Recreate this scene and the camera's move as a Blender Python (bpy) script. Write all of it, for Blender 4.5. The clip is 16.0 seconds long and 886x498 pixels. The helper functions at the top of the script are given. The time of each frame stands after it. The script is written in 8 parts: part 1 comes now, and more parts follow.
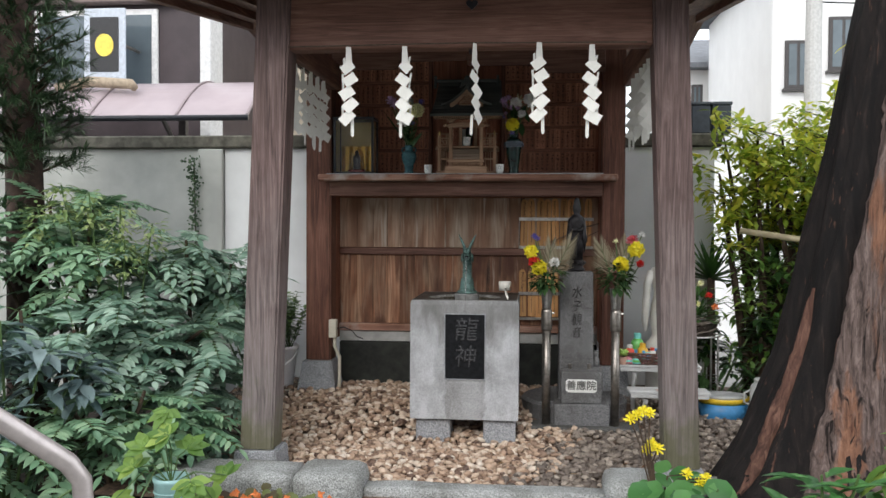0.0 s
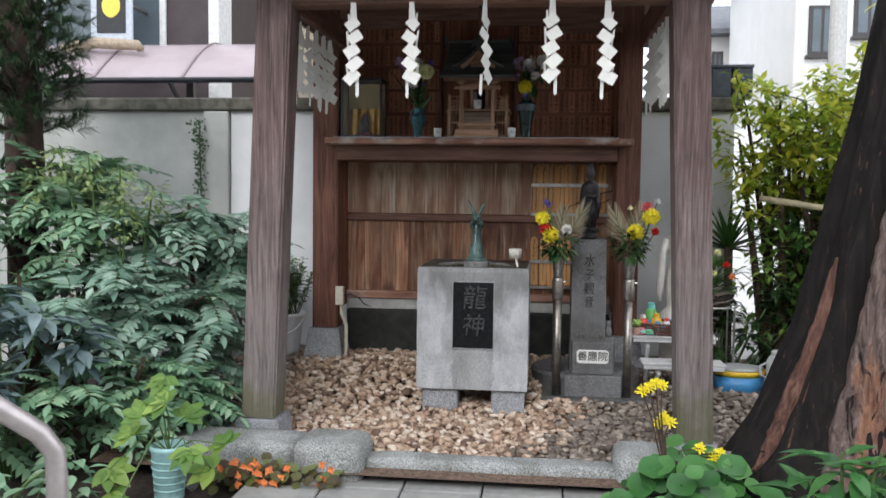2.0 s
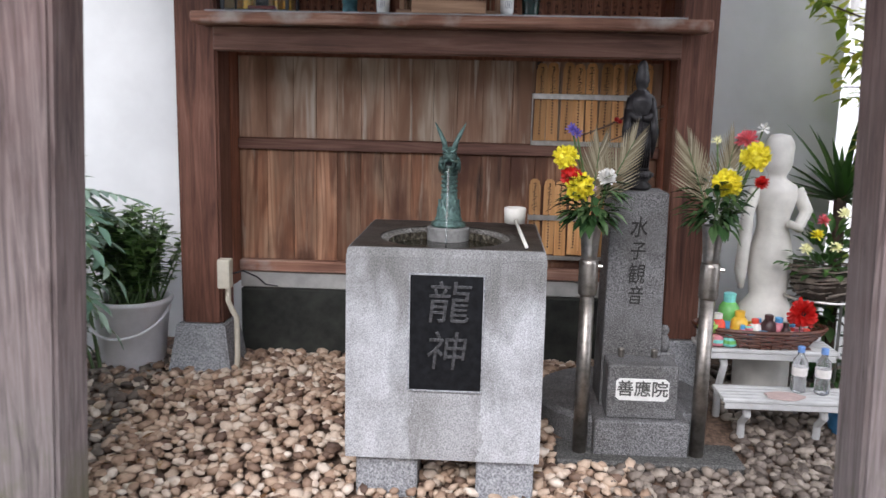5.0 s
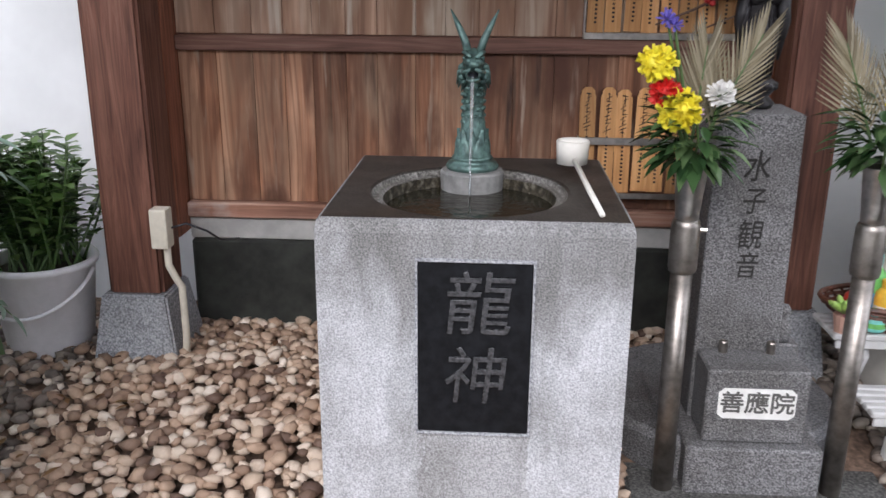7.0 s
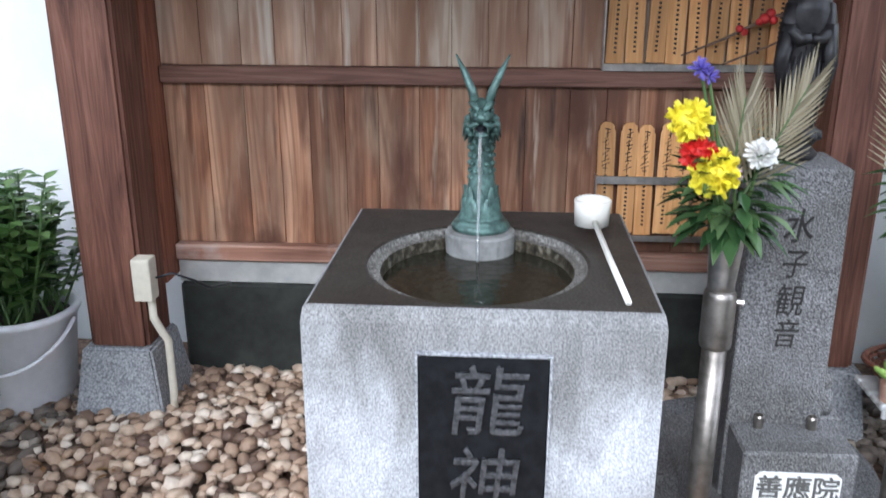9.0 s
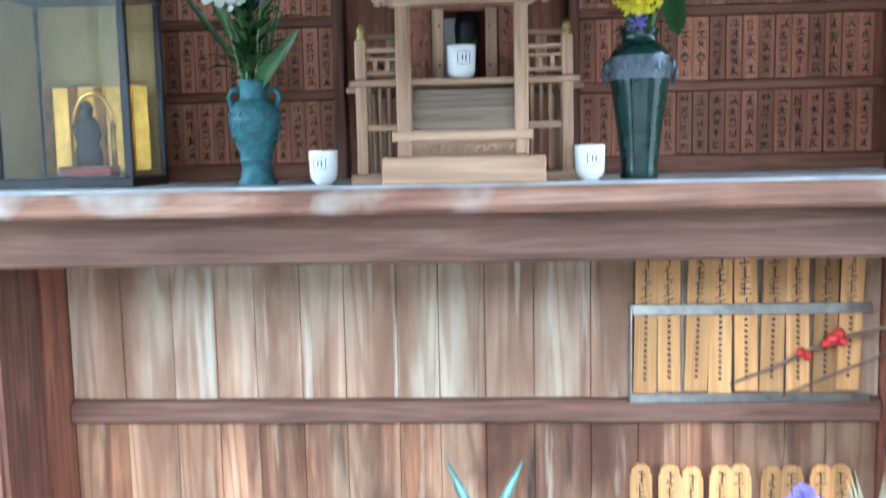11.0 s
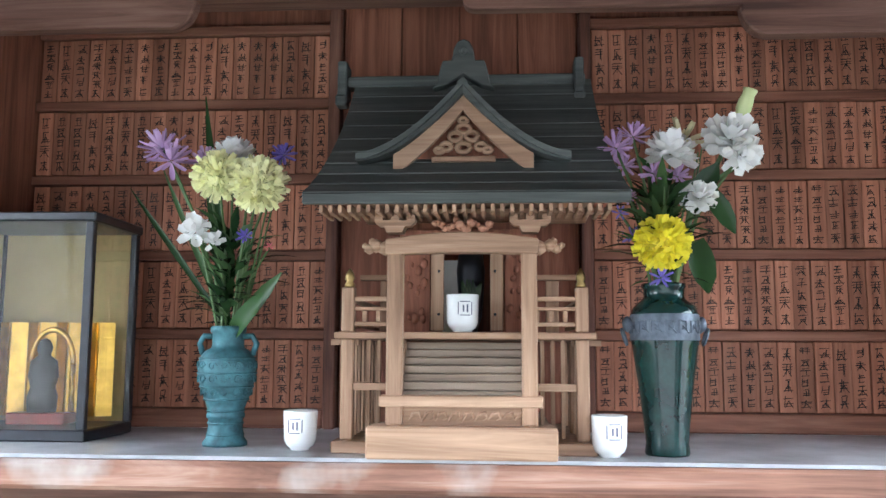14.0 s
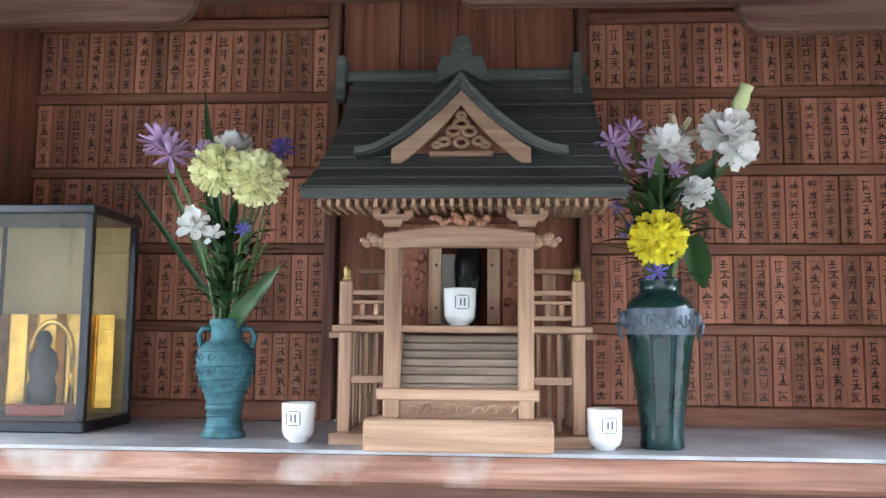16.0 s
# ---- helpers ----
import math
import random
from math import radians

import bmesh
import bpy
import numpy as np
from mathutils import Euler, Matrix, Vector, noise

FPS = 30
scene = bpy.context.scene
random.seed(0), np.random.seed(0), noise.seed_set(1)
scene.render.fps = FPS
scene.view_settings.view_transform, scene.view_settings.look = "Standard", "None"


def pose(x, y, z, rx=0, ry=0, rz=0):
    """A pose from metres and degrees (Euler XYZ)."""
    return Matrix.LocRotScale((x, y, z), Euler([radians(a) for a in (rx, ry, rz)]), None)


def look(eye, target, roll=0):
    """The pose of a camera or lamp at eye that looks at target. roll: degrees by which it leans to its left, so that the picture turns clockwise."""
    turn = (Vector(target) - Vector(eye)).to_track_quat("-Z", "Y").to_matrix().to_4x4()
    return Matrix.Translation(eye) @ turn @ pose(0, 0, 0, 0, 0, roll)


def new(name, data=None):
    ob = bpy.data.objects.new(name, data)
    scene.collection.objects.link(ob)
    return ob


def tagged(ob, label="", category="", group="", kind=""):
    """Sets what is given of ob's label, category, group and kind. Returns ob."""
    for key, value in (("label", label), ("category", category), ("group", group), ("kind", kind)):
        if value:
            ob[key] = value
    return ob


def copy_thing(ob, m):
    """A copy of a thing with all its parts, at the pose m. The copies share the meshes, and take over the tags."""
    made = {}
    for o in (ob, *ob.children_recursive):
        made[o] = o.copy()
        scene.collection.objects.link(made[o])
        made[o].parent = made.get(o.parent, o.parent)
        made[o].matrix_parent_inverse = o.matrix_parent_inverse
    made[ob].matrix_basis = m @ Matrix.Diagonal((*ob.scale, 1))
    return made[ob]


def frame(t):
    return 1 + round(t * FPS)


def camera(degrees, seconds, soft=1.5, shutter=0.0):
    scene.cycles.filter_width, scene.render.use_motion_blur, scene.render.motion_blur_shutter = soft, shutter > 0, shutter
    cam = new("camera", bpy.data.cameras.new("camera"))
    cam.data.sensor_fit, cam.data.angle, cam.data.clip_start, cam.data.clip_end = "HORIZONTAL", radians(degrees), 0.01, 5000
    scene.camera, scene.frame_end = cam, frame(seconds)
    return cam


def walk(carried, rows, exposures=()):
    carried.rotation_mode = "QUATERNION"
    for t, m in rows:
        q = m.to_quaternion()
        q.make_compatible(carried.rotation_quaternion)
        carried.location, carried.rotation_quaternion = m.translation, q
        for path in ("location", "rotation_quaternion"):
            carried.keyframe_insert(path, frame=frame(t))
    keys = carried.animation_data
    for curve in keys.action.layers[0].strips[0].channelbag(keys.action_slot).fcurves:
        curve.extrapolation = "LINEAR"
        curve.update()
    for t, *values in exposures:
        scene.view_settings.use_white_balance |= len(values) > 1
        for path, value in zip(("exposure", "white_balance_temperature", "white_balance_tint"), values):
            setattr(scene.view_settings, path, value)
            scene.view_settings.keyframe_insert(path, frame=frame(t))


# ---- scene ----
cam = camera(54.5, 16.0, shutter=0.5)
PATH = [
    (0, (0.462, 0.33, 1.213), (0.268, 2.319, 1.159), 0.3),
    (0.5, (0.474, 0.335, 1.212), (0.272, 2.324, 1.158), 0.4),
    (1, (0.478, 0.34, 1.218), (0.273, 2.328, 1.16), 0.5),
    (1.5, (0.48, 0.373, 1.218), (0.282, 2.362, 1.157), 0.5),
    (2, (0.491, 0.491, 1.188), (0.262, 2.474, 1.062), 0.7),
    (2.5, (0.417, 0.874, 1.19), (0.235, 2.858, 1.013), 1.1),
    (3, (0.314, 1.252, 1.198), (0.177, 3.24, 1.031), 1.2),
    (3.2, (0.294, 1.455, 1.238), (0.145, 3.443, 1.079), 1.5),
    (5.5, (0.142, 3.214, 1.252), (0.083, 5.177, 0.874), 1.1),
    (6, (0.073, 3.575, 1.26), (0.055, 5.534, 0.86), 0.8),
    (6.5, (0.082, 3.804, 1.229), (0.035, 5.724, 0.673), 1.2),
    (7, (0.112, 3.972, 1.233), (-0.001, 5.877, 0.631), 0.4),
    (7.5, (0.115, 4.05, 1.244), (-0.016, 5.94, 0.603), 0.2),
    (8, (0.119, 4.099, 1.254), (-0.02, 5.987, 0.607), -0),
    (10.3, (0.065, 4.614, 1.54), (-0.051, 6.562, 1.104), 0.6),
    (10.5, (0.059, 4.693, 1.565), (-0.031, 6.656, 1.191), 0.3),
    (11, (0.073, 4.893, 1.645), (-0.042, 6.878, 1.429), -1.2),
    (11.5, (0.075, 5.053, 1.711), (-0.008, 7.048, 1.601), -0.6),
    (12, (0.075, 5.119, 1.746), (-0.001, 7.117, 1.742), -0.1),
    (12.5, (0.082, 5.126, 1.769), (-0.038, 7.115, 1.943), -0.1),
    (13, (0.087, 5.122, 1.762), (-0.03, 7.105, 1.998), 0.3),
    (13.5, (0.086, 5.115, 1.763), (-0.038, 7.096, 2.001), 0.1),
    (14, (0.09, 5.115, 1.763), (-0.051, 7.096, 1.998), 0.3),
    (14.5, (0.086, 5.109, 1.764), (-0.055, 7.09, 1.997), 0.4),
    (15, (0.085, 5.105, 1.766), (-0.054, 7.086, 1.996), 0.5),
    (15.5, (0.093, 5.107, 1.765), (-0.049, 7.089, 1.99), 0.4),
    (16, (0.092, 5.105, 1.765), (-0.045, 7.087, 1.982), 0.5),
]
walk(cam, [(t, look(eye, target, roll)) for t, eye, target, roll in PATH],
     exposures=[(0, 0.4, 6500, 10), (3, 0.5, 6200, 12), (5.5, 0.98, 6250, 16), (8, 1.0, 6150, 16), (10.3, 2.4, 5150, 2), (10.5, 2.5, 5150, 2), (11, 2.95, 5050, -3), (11.5, 3.15, 5300, -3), (12, 3.35, 5500, -3), (12.5, 3.5, 5650, 1), (13, 3.15, 5750, 8), (16, 3.1, 5750, 8)])

# ---- light ----
world = bpy.data.worlds.new("overcast_sky")
scene.world = world
world.use_nodes = True
wn, wl = world.node_tree.nodes, world.node_tree.links
wn.clear()
sky = wn.new("ShaderNodeTexSky")
sky.sky_type = "NISHITA"
sky.sun_disc = False
sky.sun_elevation, sky.sun_rotation = radians(37), radians(189)
mixer = wn.new("ShaderNodeMix")
mixer.data_type = "RGBA"
mixer.inputs[0].default_value = 0.75
mixer.inputs[7].default_value = (11.0, 11.2, 11.4, 1)
wl.new(sky.outputs[0], mixer.inputs[6])
bg = wn.new("ShaderNodeBackground")
bg.inputs[1].default_value = 0.15
wl.new(mixer.outputs[2], bg.inputs[0])
wo = wn.new("ShaderNodeOutputWorld")
wl.new(bg.outputs[0], wo.inputs[0])
sun_data = bpy.data.lights.new("sun", "SUN")
sun_data.energy, sun_data.angle, sun_data.color = 1.1, radians(25), (1.0, 0.97, 0.92)
sun = new("sun", sun_data)
sun.matrix_world = look((-1.5, -4.0, 7.2), (0, 5.5, 0))


# ---- materials ----
def lin(c):
    return tuple((v / 12.92 if v <= 0.04045 else ((v + 0.055) / 1.055) ** 2.4) for v in c)


class Mat:
    """A node material with a few shortcuts."""

    def __init__(self, name, rough=0.6, metal=0.0, spec=0.5):
        self.m = bpy.data.materials.new(name)
        self.m.use_nodes = True
        self.n, self.l = self.m.node_tree.nodes, self.m.node_tree.links
        self.b = self.n["Principled BSDF"]
        self.b.inputs["Roughness"].default_value = rough
        self.b.inputs["Metallic"].default_value = metal
        self.b.inputs["Specular IOR Level"].default_value = spec
        self.tc = self.n.new("ShaderNodeTexCoord")

    def coords(self, scale=(1, 1, 1), rot=(0, 0, 0)):
        mp = self.n.new("ShaderNodeMapping")
        mp.inputs["Scale"].default_value = scale
        mp.inputs["Rotation"].default_value = rot
        self.l.new(self.tc.outputs["Object"], mp.inputs[0])
        return mp.outputs[0]

    def noise(self, scale, detail=4, rough=0.6, vec=None, dist=0.0):
        t = self.n.new("ShaderNodeTexNoise")
        t.inputs["Scale"].default_value = scale
        t.inputs["Detail"].default_value = detail
        t.inputs["Roughness"].default_value = rough
        t.inputs["Distortion"].default_value = dist
        self.l.new(vec or self.tc.outputs["Object"], t.inputs["Vector"])
        return t.outputs[0]

    def voronoi(self, scale, vec=None):
        t = self.n.new("ShaderNodeTexVoronoi")
        t.inputs["Scale"].default_value = scale
        self.l.new(vec or self.tc.outputs["Object"], t.inputs["Vector"])
        return t

    def ramp(self, fac, *stops):
        r = self.n.new("ShaderNodeValToRGB")
        e = r.color_ramp.elements
        while len(e) < len(stops):
            e.new(0.5)
        for el, (p, c) in zip(e, stops):
            el.position = p
            el.color = (*c, 1) if len(c) == 3 else c
        self.l.new(fac, r.inputs[0])
        return r.outputs[0]

    def mix(self, fac, a, b, mode="MIX"):
        m = self.n.new("ShaderNodeMix")
        m.data_type, m.blend_type = "RGBA", mode
        for sock, v in ((m.inputs[0], fac), (m.inputs[6], a), (m.inputs[7], b)):
            if isinstance(v, (int, float)):
                sock.default_value = v
            elif isinstance(v, tuple):
                sock.default_value = (*v, 1)
            else:
                self.l.new(v, sock)
        return m.outputs[2]

    def rnd(self, island=False):
        if island:
            return self.n.new("ShaderNodeNewGeometry").outputs["Random Per Island"]
        return self.n.new("ShaderNodeObjectInfo").outputs["Random"]

    def col(self, c):
        if isinstance(c, tuple):
            self.b.inputs["Base Color"].default_value = (*c, 1)
        else:
            self.l.new(c, self.b.inputs["Base Color"])
        return self

    def rough(self, fac, lo, hi):
        r = self.ramp(fac, (0.3, (lo,) * 3), (0.7, (hi,) * 3))
        self.l.new(r, self.b.inputs["Roughness"])
        return self

    def bump(self, h, dist=0.002, strength=0.6):
        bn = self.n.new("ShaderNodeBump")
        bn.inputs["Distance"].default_value = dist
        bn.inputs["Strength"].default_value = strength
        self.l.new(h, bn.inputs["Height"])
        self.l.new(bn.outputs[0], self.b.inputs["Normal"])
        return self


def wood(name, dark, mid, light, axis="z", grain=38.0, vary=0.25, rough=0.65, stain=0.5, island=False, bumpd=0.0015, sat=0.8, foot=False):
    """Sawn timber with long grain along one axis, pores, blotches and a shade of its own for each piece."""
    m = Mat(name, rough, spec=0.3)
    dark, mid, light = (tuple(sum(c) / 3 + (v - sum(c) / 3) * sat for v in c) for c in (dark, mid, light))
    s = {"x": (0.05, 1, 1), "y": (1, 0.05, 1), "z": (1, 1, 0.05)}[axis]
    v = m.coords(s)
    add = m.n.new("ShaderNodeVectorMath")
    add.operation = "ADD"
    comb = m.n.new("ShaderNodeCombineXYZ")
    mul = m.n.new("ShaderNodeMath")
    mul.operation = "MULTIPLY"
    mul.inputs[1].default_value = 37.0
    r = m.rnd(island)
    m.l.new(r, mul.inputs[0])
    for i in range(3):
        m.l.new(mul.outputs[0], comb.inputs[i])
    m.l.new(v, add.inputs[0])
    m.l.new(comb.outputs[0], add.inputs[1])
    g = m.noise(grain, 5, 0.65, add.outputs[0], 1.2)
    fine = m.noise(grain * 5, 3, 0.6, add.outputs[0])
    big = m.noise(2.2, 3, 0.6)
    c = m.ramp(g, (0.28, dark), (0.5, mid), (0.74, light))
    c = m.mix(0.35, c, m.ramp(fine, (0.35, dark), (0.65, light)), "SOFT_LIGHT")
    c = m.mix(stain, c, m.ramp(big, (0.35, (0.36, 0.34, 0.33)), (0.62, (0.72, 0.72, 0.72))), "OVERLAY")
    hs = m.n.new("ShaderNodeHueSaturation")
    mr = m.n.new("ShaderNodeMapRange")
    mr.inputs[3].default_value, mr.inputs[4].default_value = 1 - vary, 1 + vary
    m.l.new(r, mr.inputs[0])
    m.l.new(mr.outputs[0], hs.inputs["Value"])
    m.l.new(c, hs.inputs["Color"])
    c = hs.outputs[0]
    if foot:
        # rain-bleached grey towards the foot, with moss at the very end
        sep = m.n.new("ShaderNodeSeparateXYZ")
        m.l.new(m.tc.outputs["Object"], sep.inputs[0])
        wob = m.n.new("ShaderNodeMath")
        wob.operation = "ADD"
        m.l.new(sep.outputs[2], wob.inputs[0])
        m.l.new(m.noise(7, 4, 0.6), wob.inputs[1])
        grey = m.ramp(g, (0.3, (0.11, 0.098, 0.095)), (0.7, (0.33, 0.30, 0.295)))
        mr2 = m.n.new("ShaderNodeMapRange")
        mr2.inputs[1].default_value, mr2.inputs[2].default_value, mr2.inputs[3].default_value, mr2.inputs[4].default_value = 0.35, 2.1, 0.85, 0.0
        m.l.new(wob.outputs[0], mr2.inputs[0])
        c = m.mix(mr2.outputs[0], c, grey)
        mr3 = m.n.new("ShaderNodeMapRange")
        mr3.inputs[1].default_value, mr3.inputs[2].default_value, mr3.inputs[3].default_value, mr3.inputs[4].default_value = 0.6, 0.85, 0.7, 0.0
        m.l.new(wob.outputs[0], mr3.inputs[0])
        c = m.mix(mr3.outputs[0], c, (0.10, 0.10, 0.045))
    m.col(c)
    m.bump(g, bumpd, 0.7)
    return m.m


def granite(name, a, b, c, scale=170.0, stain=0.35, rough=0.75, wet=False, drip=False):
    m = Mat(name, rough)
    sp = m.noise(scale, 2, 0.7)
    sp2 = m.voronoi(scale * 0.9).outputs["Distance"]
    big = m.noise(3.5, 4, 0.65)
    col = m.ramp(sp, (0.36, a), (0.5, b), (0.66, c))
    col = m.mix(0.3, col, sp2, "SOFT_LIGHT")
    col = m.mix(stain, col, m.ramp(big, (0.38, (0.24, 0.23, 0.21)), (0.58, (0.56, 0.56, 0.56))), "OVERLAY")
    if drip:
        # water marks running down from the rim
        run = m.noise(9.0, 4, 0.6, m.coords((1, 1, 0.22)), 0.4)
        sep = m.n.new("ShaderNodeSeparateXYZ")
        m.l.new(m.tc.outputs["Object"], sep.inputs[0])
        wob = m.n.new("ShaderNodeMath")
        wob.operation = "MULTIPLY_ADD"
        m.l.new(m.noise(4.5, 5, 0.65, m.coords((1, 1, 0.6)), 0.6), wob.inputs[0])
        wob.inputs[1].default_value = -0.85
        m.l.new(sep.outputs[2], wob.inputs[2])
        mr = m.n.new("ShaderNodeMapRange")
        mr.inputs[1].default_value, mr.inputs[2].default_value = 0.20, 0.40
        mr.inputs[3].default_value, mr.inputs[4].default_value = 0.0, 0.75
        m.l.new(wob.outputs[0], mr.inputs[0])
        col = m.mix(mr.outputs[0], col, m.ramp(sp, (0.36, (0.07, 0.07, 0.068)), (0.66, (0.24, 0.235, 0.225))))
        # darker patch below the inset slab
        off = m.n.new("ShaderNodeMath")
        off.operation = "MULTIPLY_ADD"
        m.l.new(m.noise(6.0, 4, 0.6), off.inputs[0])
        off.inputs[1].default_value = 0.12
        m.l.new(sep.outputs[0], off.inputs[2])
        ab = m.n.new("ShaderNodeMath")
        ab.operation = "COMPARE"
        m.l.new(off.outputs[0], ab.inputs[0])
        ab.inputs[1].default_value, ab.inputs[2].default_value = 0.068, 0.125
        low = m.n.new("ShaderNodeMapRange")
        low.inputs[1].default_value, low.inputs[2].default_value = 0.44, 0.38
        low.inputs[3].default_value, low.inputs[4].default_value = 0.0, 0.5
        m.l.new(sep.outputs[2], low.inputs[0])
        drab = m.n.new("ShaderNodeMath")
        drab.operation = "MULTIPLY"
        m.l.new(ab.outputs[0], drab.inputs[0])
        m.l.new(low.outputs[0], drab.inputs[1])
        col = m.mix(drab.outputs[0], col, m.ramp(sp, (0.36, (0.11, 0.108, 0.104)), (0.66, (0.30, 0.295, 0.285))))
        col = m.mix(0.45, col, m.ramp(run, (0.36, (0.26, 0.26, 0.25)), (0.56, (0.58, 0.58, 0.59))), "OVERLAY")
    m.col(col)
    m.bump(sp, 0.0012, 0.6)
    if wet:
        m.rough(big, 0.25, 0.6)
    return m.m


def plain(name, c, rough=0.5, metal=0.0, var=0.12, scale=25.0, bump=0.0008, spec=0.5):
    m = Mat(name, rough, metal, spec)
    n = m.noise(scale, 4, 0.6)
    d = tuple(max(0, v * (1 - var)) for v in c)
    e = tuple(min(1, v * (1 + var)) for v in c)
    m.col(m.ramp(n, (0.35, d), (0.65, e)))
    if bump:
        m.bump(n, bump, 0.4)
    return m.m


def leafy(name, a, b, c, rough=0.42, trans=0.25):
    """Foliage: every leaf has its own shade."""
    m = Mat(name, rough, spec=0.45)
    r = m.rnd(True)
    col = m.ramp(r, (0.0, a), (0.5, b), (1.0, c))
    n = m.noise(9.0, 3)
    m.col(m.mix(0.4, col, m.ramp(n, (0.35, (0.3, 0.3, 0.3)), (0.65, (0.65, 0.65, 0.65))), "OVERLAY"))
    m.b.inputs["Subsurface Weight"].default_value = 0.0
    tr = m.n.new("ShaderNodeBsdfTranslucent")
    m.l.new(col, tr.inputs[0])
    mx = m.n.new("ShaderNodeMixShader")
    mx.inputs[0].default_value = trans
    out = m.n["Material Output"]
    m.l.new(m.b.outputs[0], mx.inputs[1])
    m.l.new(tr.outputs[0], mx.inputs[2])
    m.l.new(mx.outputs[0], out.inputs[0])
    return m.m


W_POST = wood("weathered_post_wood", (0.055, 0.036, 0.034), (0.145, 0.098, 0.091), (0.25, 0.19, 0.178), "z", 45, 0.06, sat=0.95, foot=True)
W_BEAM = wood("red_brown_beam_wood", (0.085, 0.043, 0.033), (0.18, 0.098, 0.074), (0.27, 0.172, 0.135), "x", 40, 0.08, sat=1.0, stain=0.35)
W_BEAMY = wood("red_brown_rafter_wood", (0.076, 0.034, 0.022), (0.187, 0.085, 0.058), (0.306, 0.170, 0.119), "y", 40, 0.08)
W_BPOST = wood("red_brown_post_wood", (0.06, 0.028, 0.02), (0.165, 0.078, 0.055), (0.27, 0.15, 0.108), "z", 40, 0.08, sat=1.0)
W_PLANK = wood("weathered_cedar_plank", (0.075, 0.032, 0.018), (0.29, 0.145, 0.083), (0.58, 0.385, 0.26), "z", 12, 0.32, stain=0.7, sat=0.95)
W_PLAQ = wood("plaque_cedar", (0.26, 0.105, 0.056), (0.43, 0.187, 0.108), (0.56, 0.275, 0.168), "z", 40, 0.34, stain=0.35, sat=0.85)
W_BACK = wood("niche_cedar", (0.150, 0.053, 0.027), (0.300, 0.112, 0.057), (0.435, 0.180, 0.098), "z", 40, 0.1)
W_KEYAKI = wood("pale_zelkova", (0.24, 0.13, 0.065), (0.40, 0.235, 0.13), (0.56, 0.37, 0.225), "x", 34, 0.1, stain=0.3, sat=0.72)
W_KEYAKIZ = wood("pale_zelkova_upright", (0.24, 0.13, 0.065), (0.40, 0.235, 0.13), (0.56, 0.37, 0.225), "z", 34, 0.1, stain=0.3, sat=0.72)
W_STEP = wood("grey_step_wood", (0.20, 0.145, 0.10), (0.31, 0.235, 0.17), (0.42, 0.33, 0.25), "x", 34, 0.15, stain=0.3)
W_EMA = wood("fresh_pine_tablet", (0.42, 0.20, 0.055), (0.56, 0.29, 0.09), (0.68, 0.40, 0.16), "z", 34, 0.42, stain=0.3)
W_SHELF = wood("worn_shelf_wood", (0.12, 0.055, 0.036), (0.29, 0.145, 0.095), (0.52, 0.37, 0.29), "x", 22, 0.05, stain=0.9, sat=0.85)
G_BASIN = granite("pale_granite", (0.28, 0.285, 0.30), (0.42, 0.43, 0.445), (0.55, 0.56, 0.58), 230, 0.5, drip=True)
G_WET = granite("wet_dark_granite", (0.014, 0.012, 0.0105), (0.034, 0.030, 0.026), (0.072, 0.064, 0.056), 170, 0.5, wet=True)
G_STELE = granite("grey_granite", (0.04, 0.04, 0.042), (0.13, 0.13, 0.134), (0.27, 0.27, 0.275), 230, 0.6)
G_BASE = granite("blue_grey_granite", (0.16, 0.165, 0.18), (0.30, 0.31, 0.33), (0.46, 0.47, 0.49), 130, 0.3)
G_KERB = granite("mossy_granite", (0.13, 0.135, 0.13), (0.28, 0.29, 0.285), (0.44, 0.45, 0.445), 130, 0.6)
M_PLASTER = plain("pale_plaster", (0.43, 0.445, 0.42), 0.85, var=0.14, scale=2.2, bump=0.003)
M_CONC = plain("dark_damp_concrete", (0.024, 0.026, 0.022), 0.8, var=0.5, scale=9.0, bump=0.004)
M_COPE = plain("stained_coping", (0.11, 0.105, 0.085), 0.85, var=0.4, scale=12.0, bump=0.004)
M_SOIL = plain("dark_soil", (0.035, 0.025, 0.018), 0.95, var=0.5, scale=30, bump=0.01)
M_PAPER = plain("white_paper", (0.70, 0.69, 0.65), 0.75, var=0.03, scale=40)
M_BLACKSLAB = plain("black_granite_slab", (0.007, 0.0075, 0.009), 0.5, var=0.5, scale=40, bump=0.0006, spec=0.18)
M_STEEL = plain("brushed_steel", (0.50, 0.48, 0.46), 0.32, 1.0, var=0.2, scale=30)
M_STEELDULL = plain("dull_steel", (0.30, 0.275, 0.25), 0.42, 1.0, var=0.3, scale=22)
M_BLACKMETAL = plain("black_lacquer", (0.014, 0.016, 0.022), 0.35, var=0.3, scale=30)
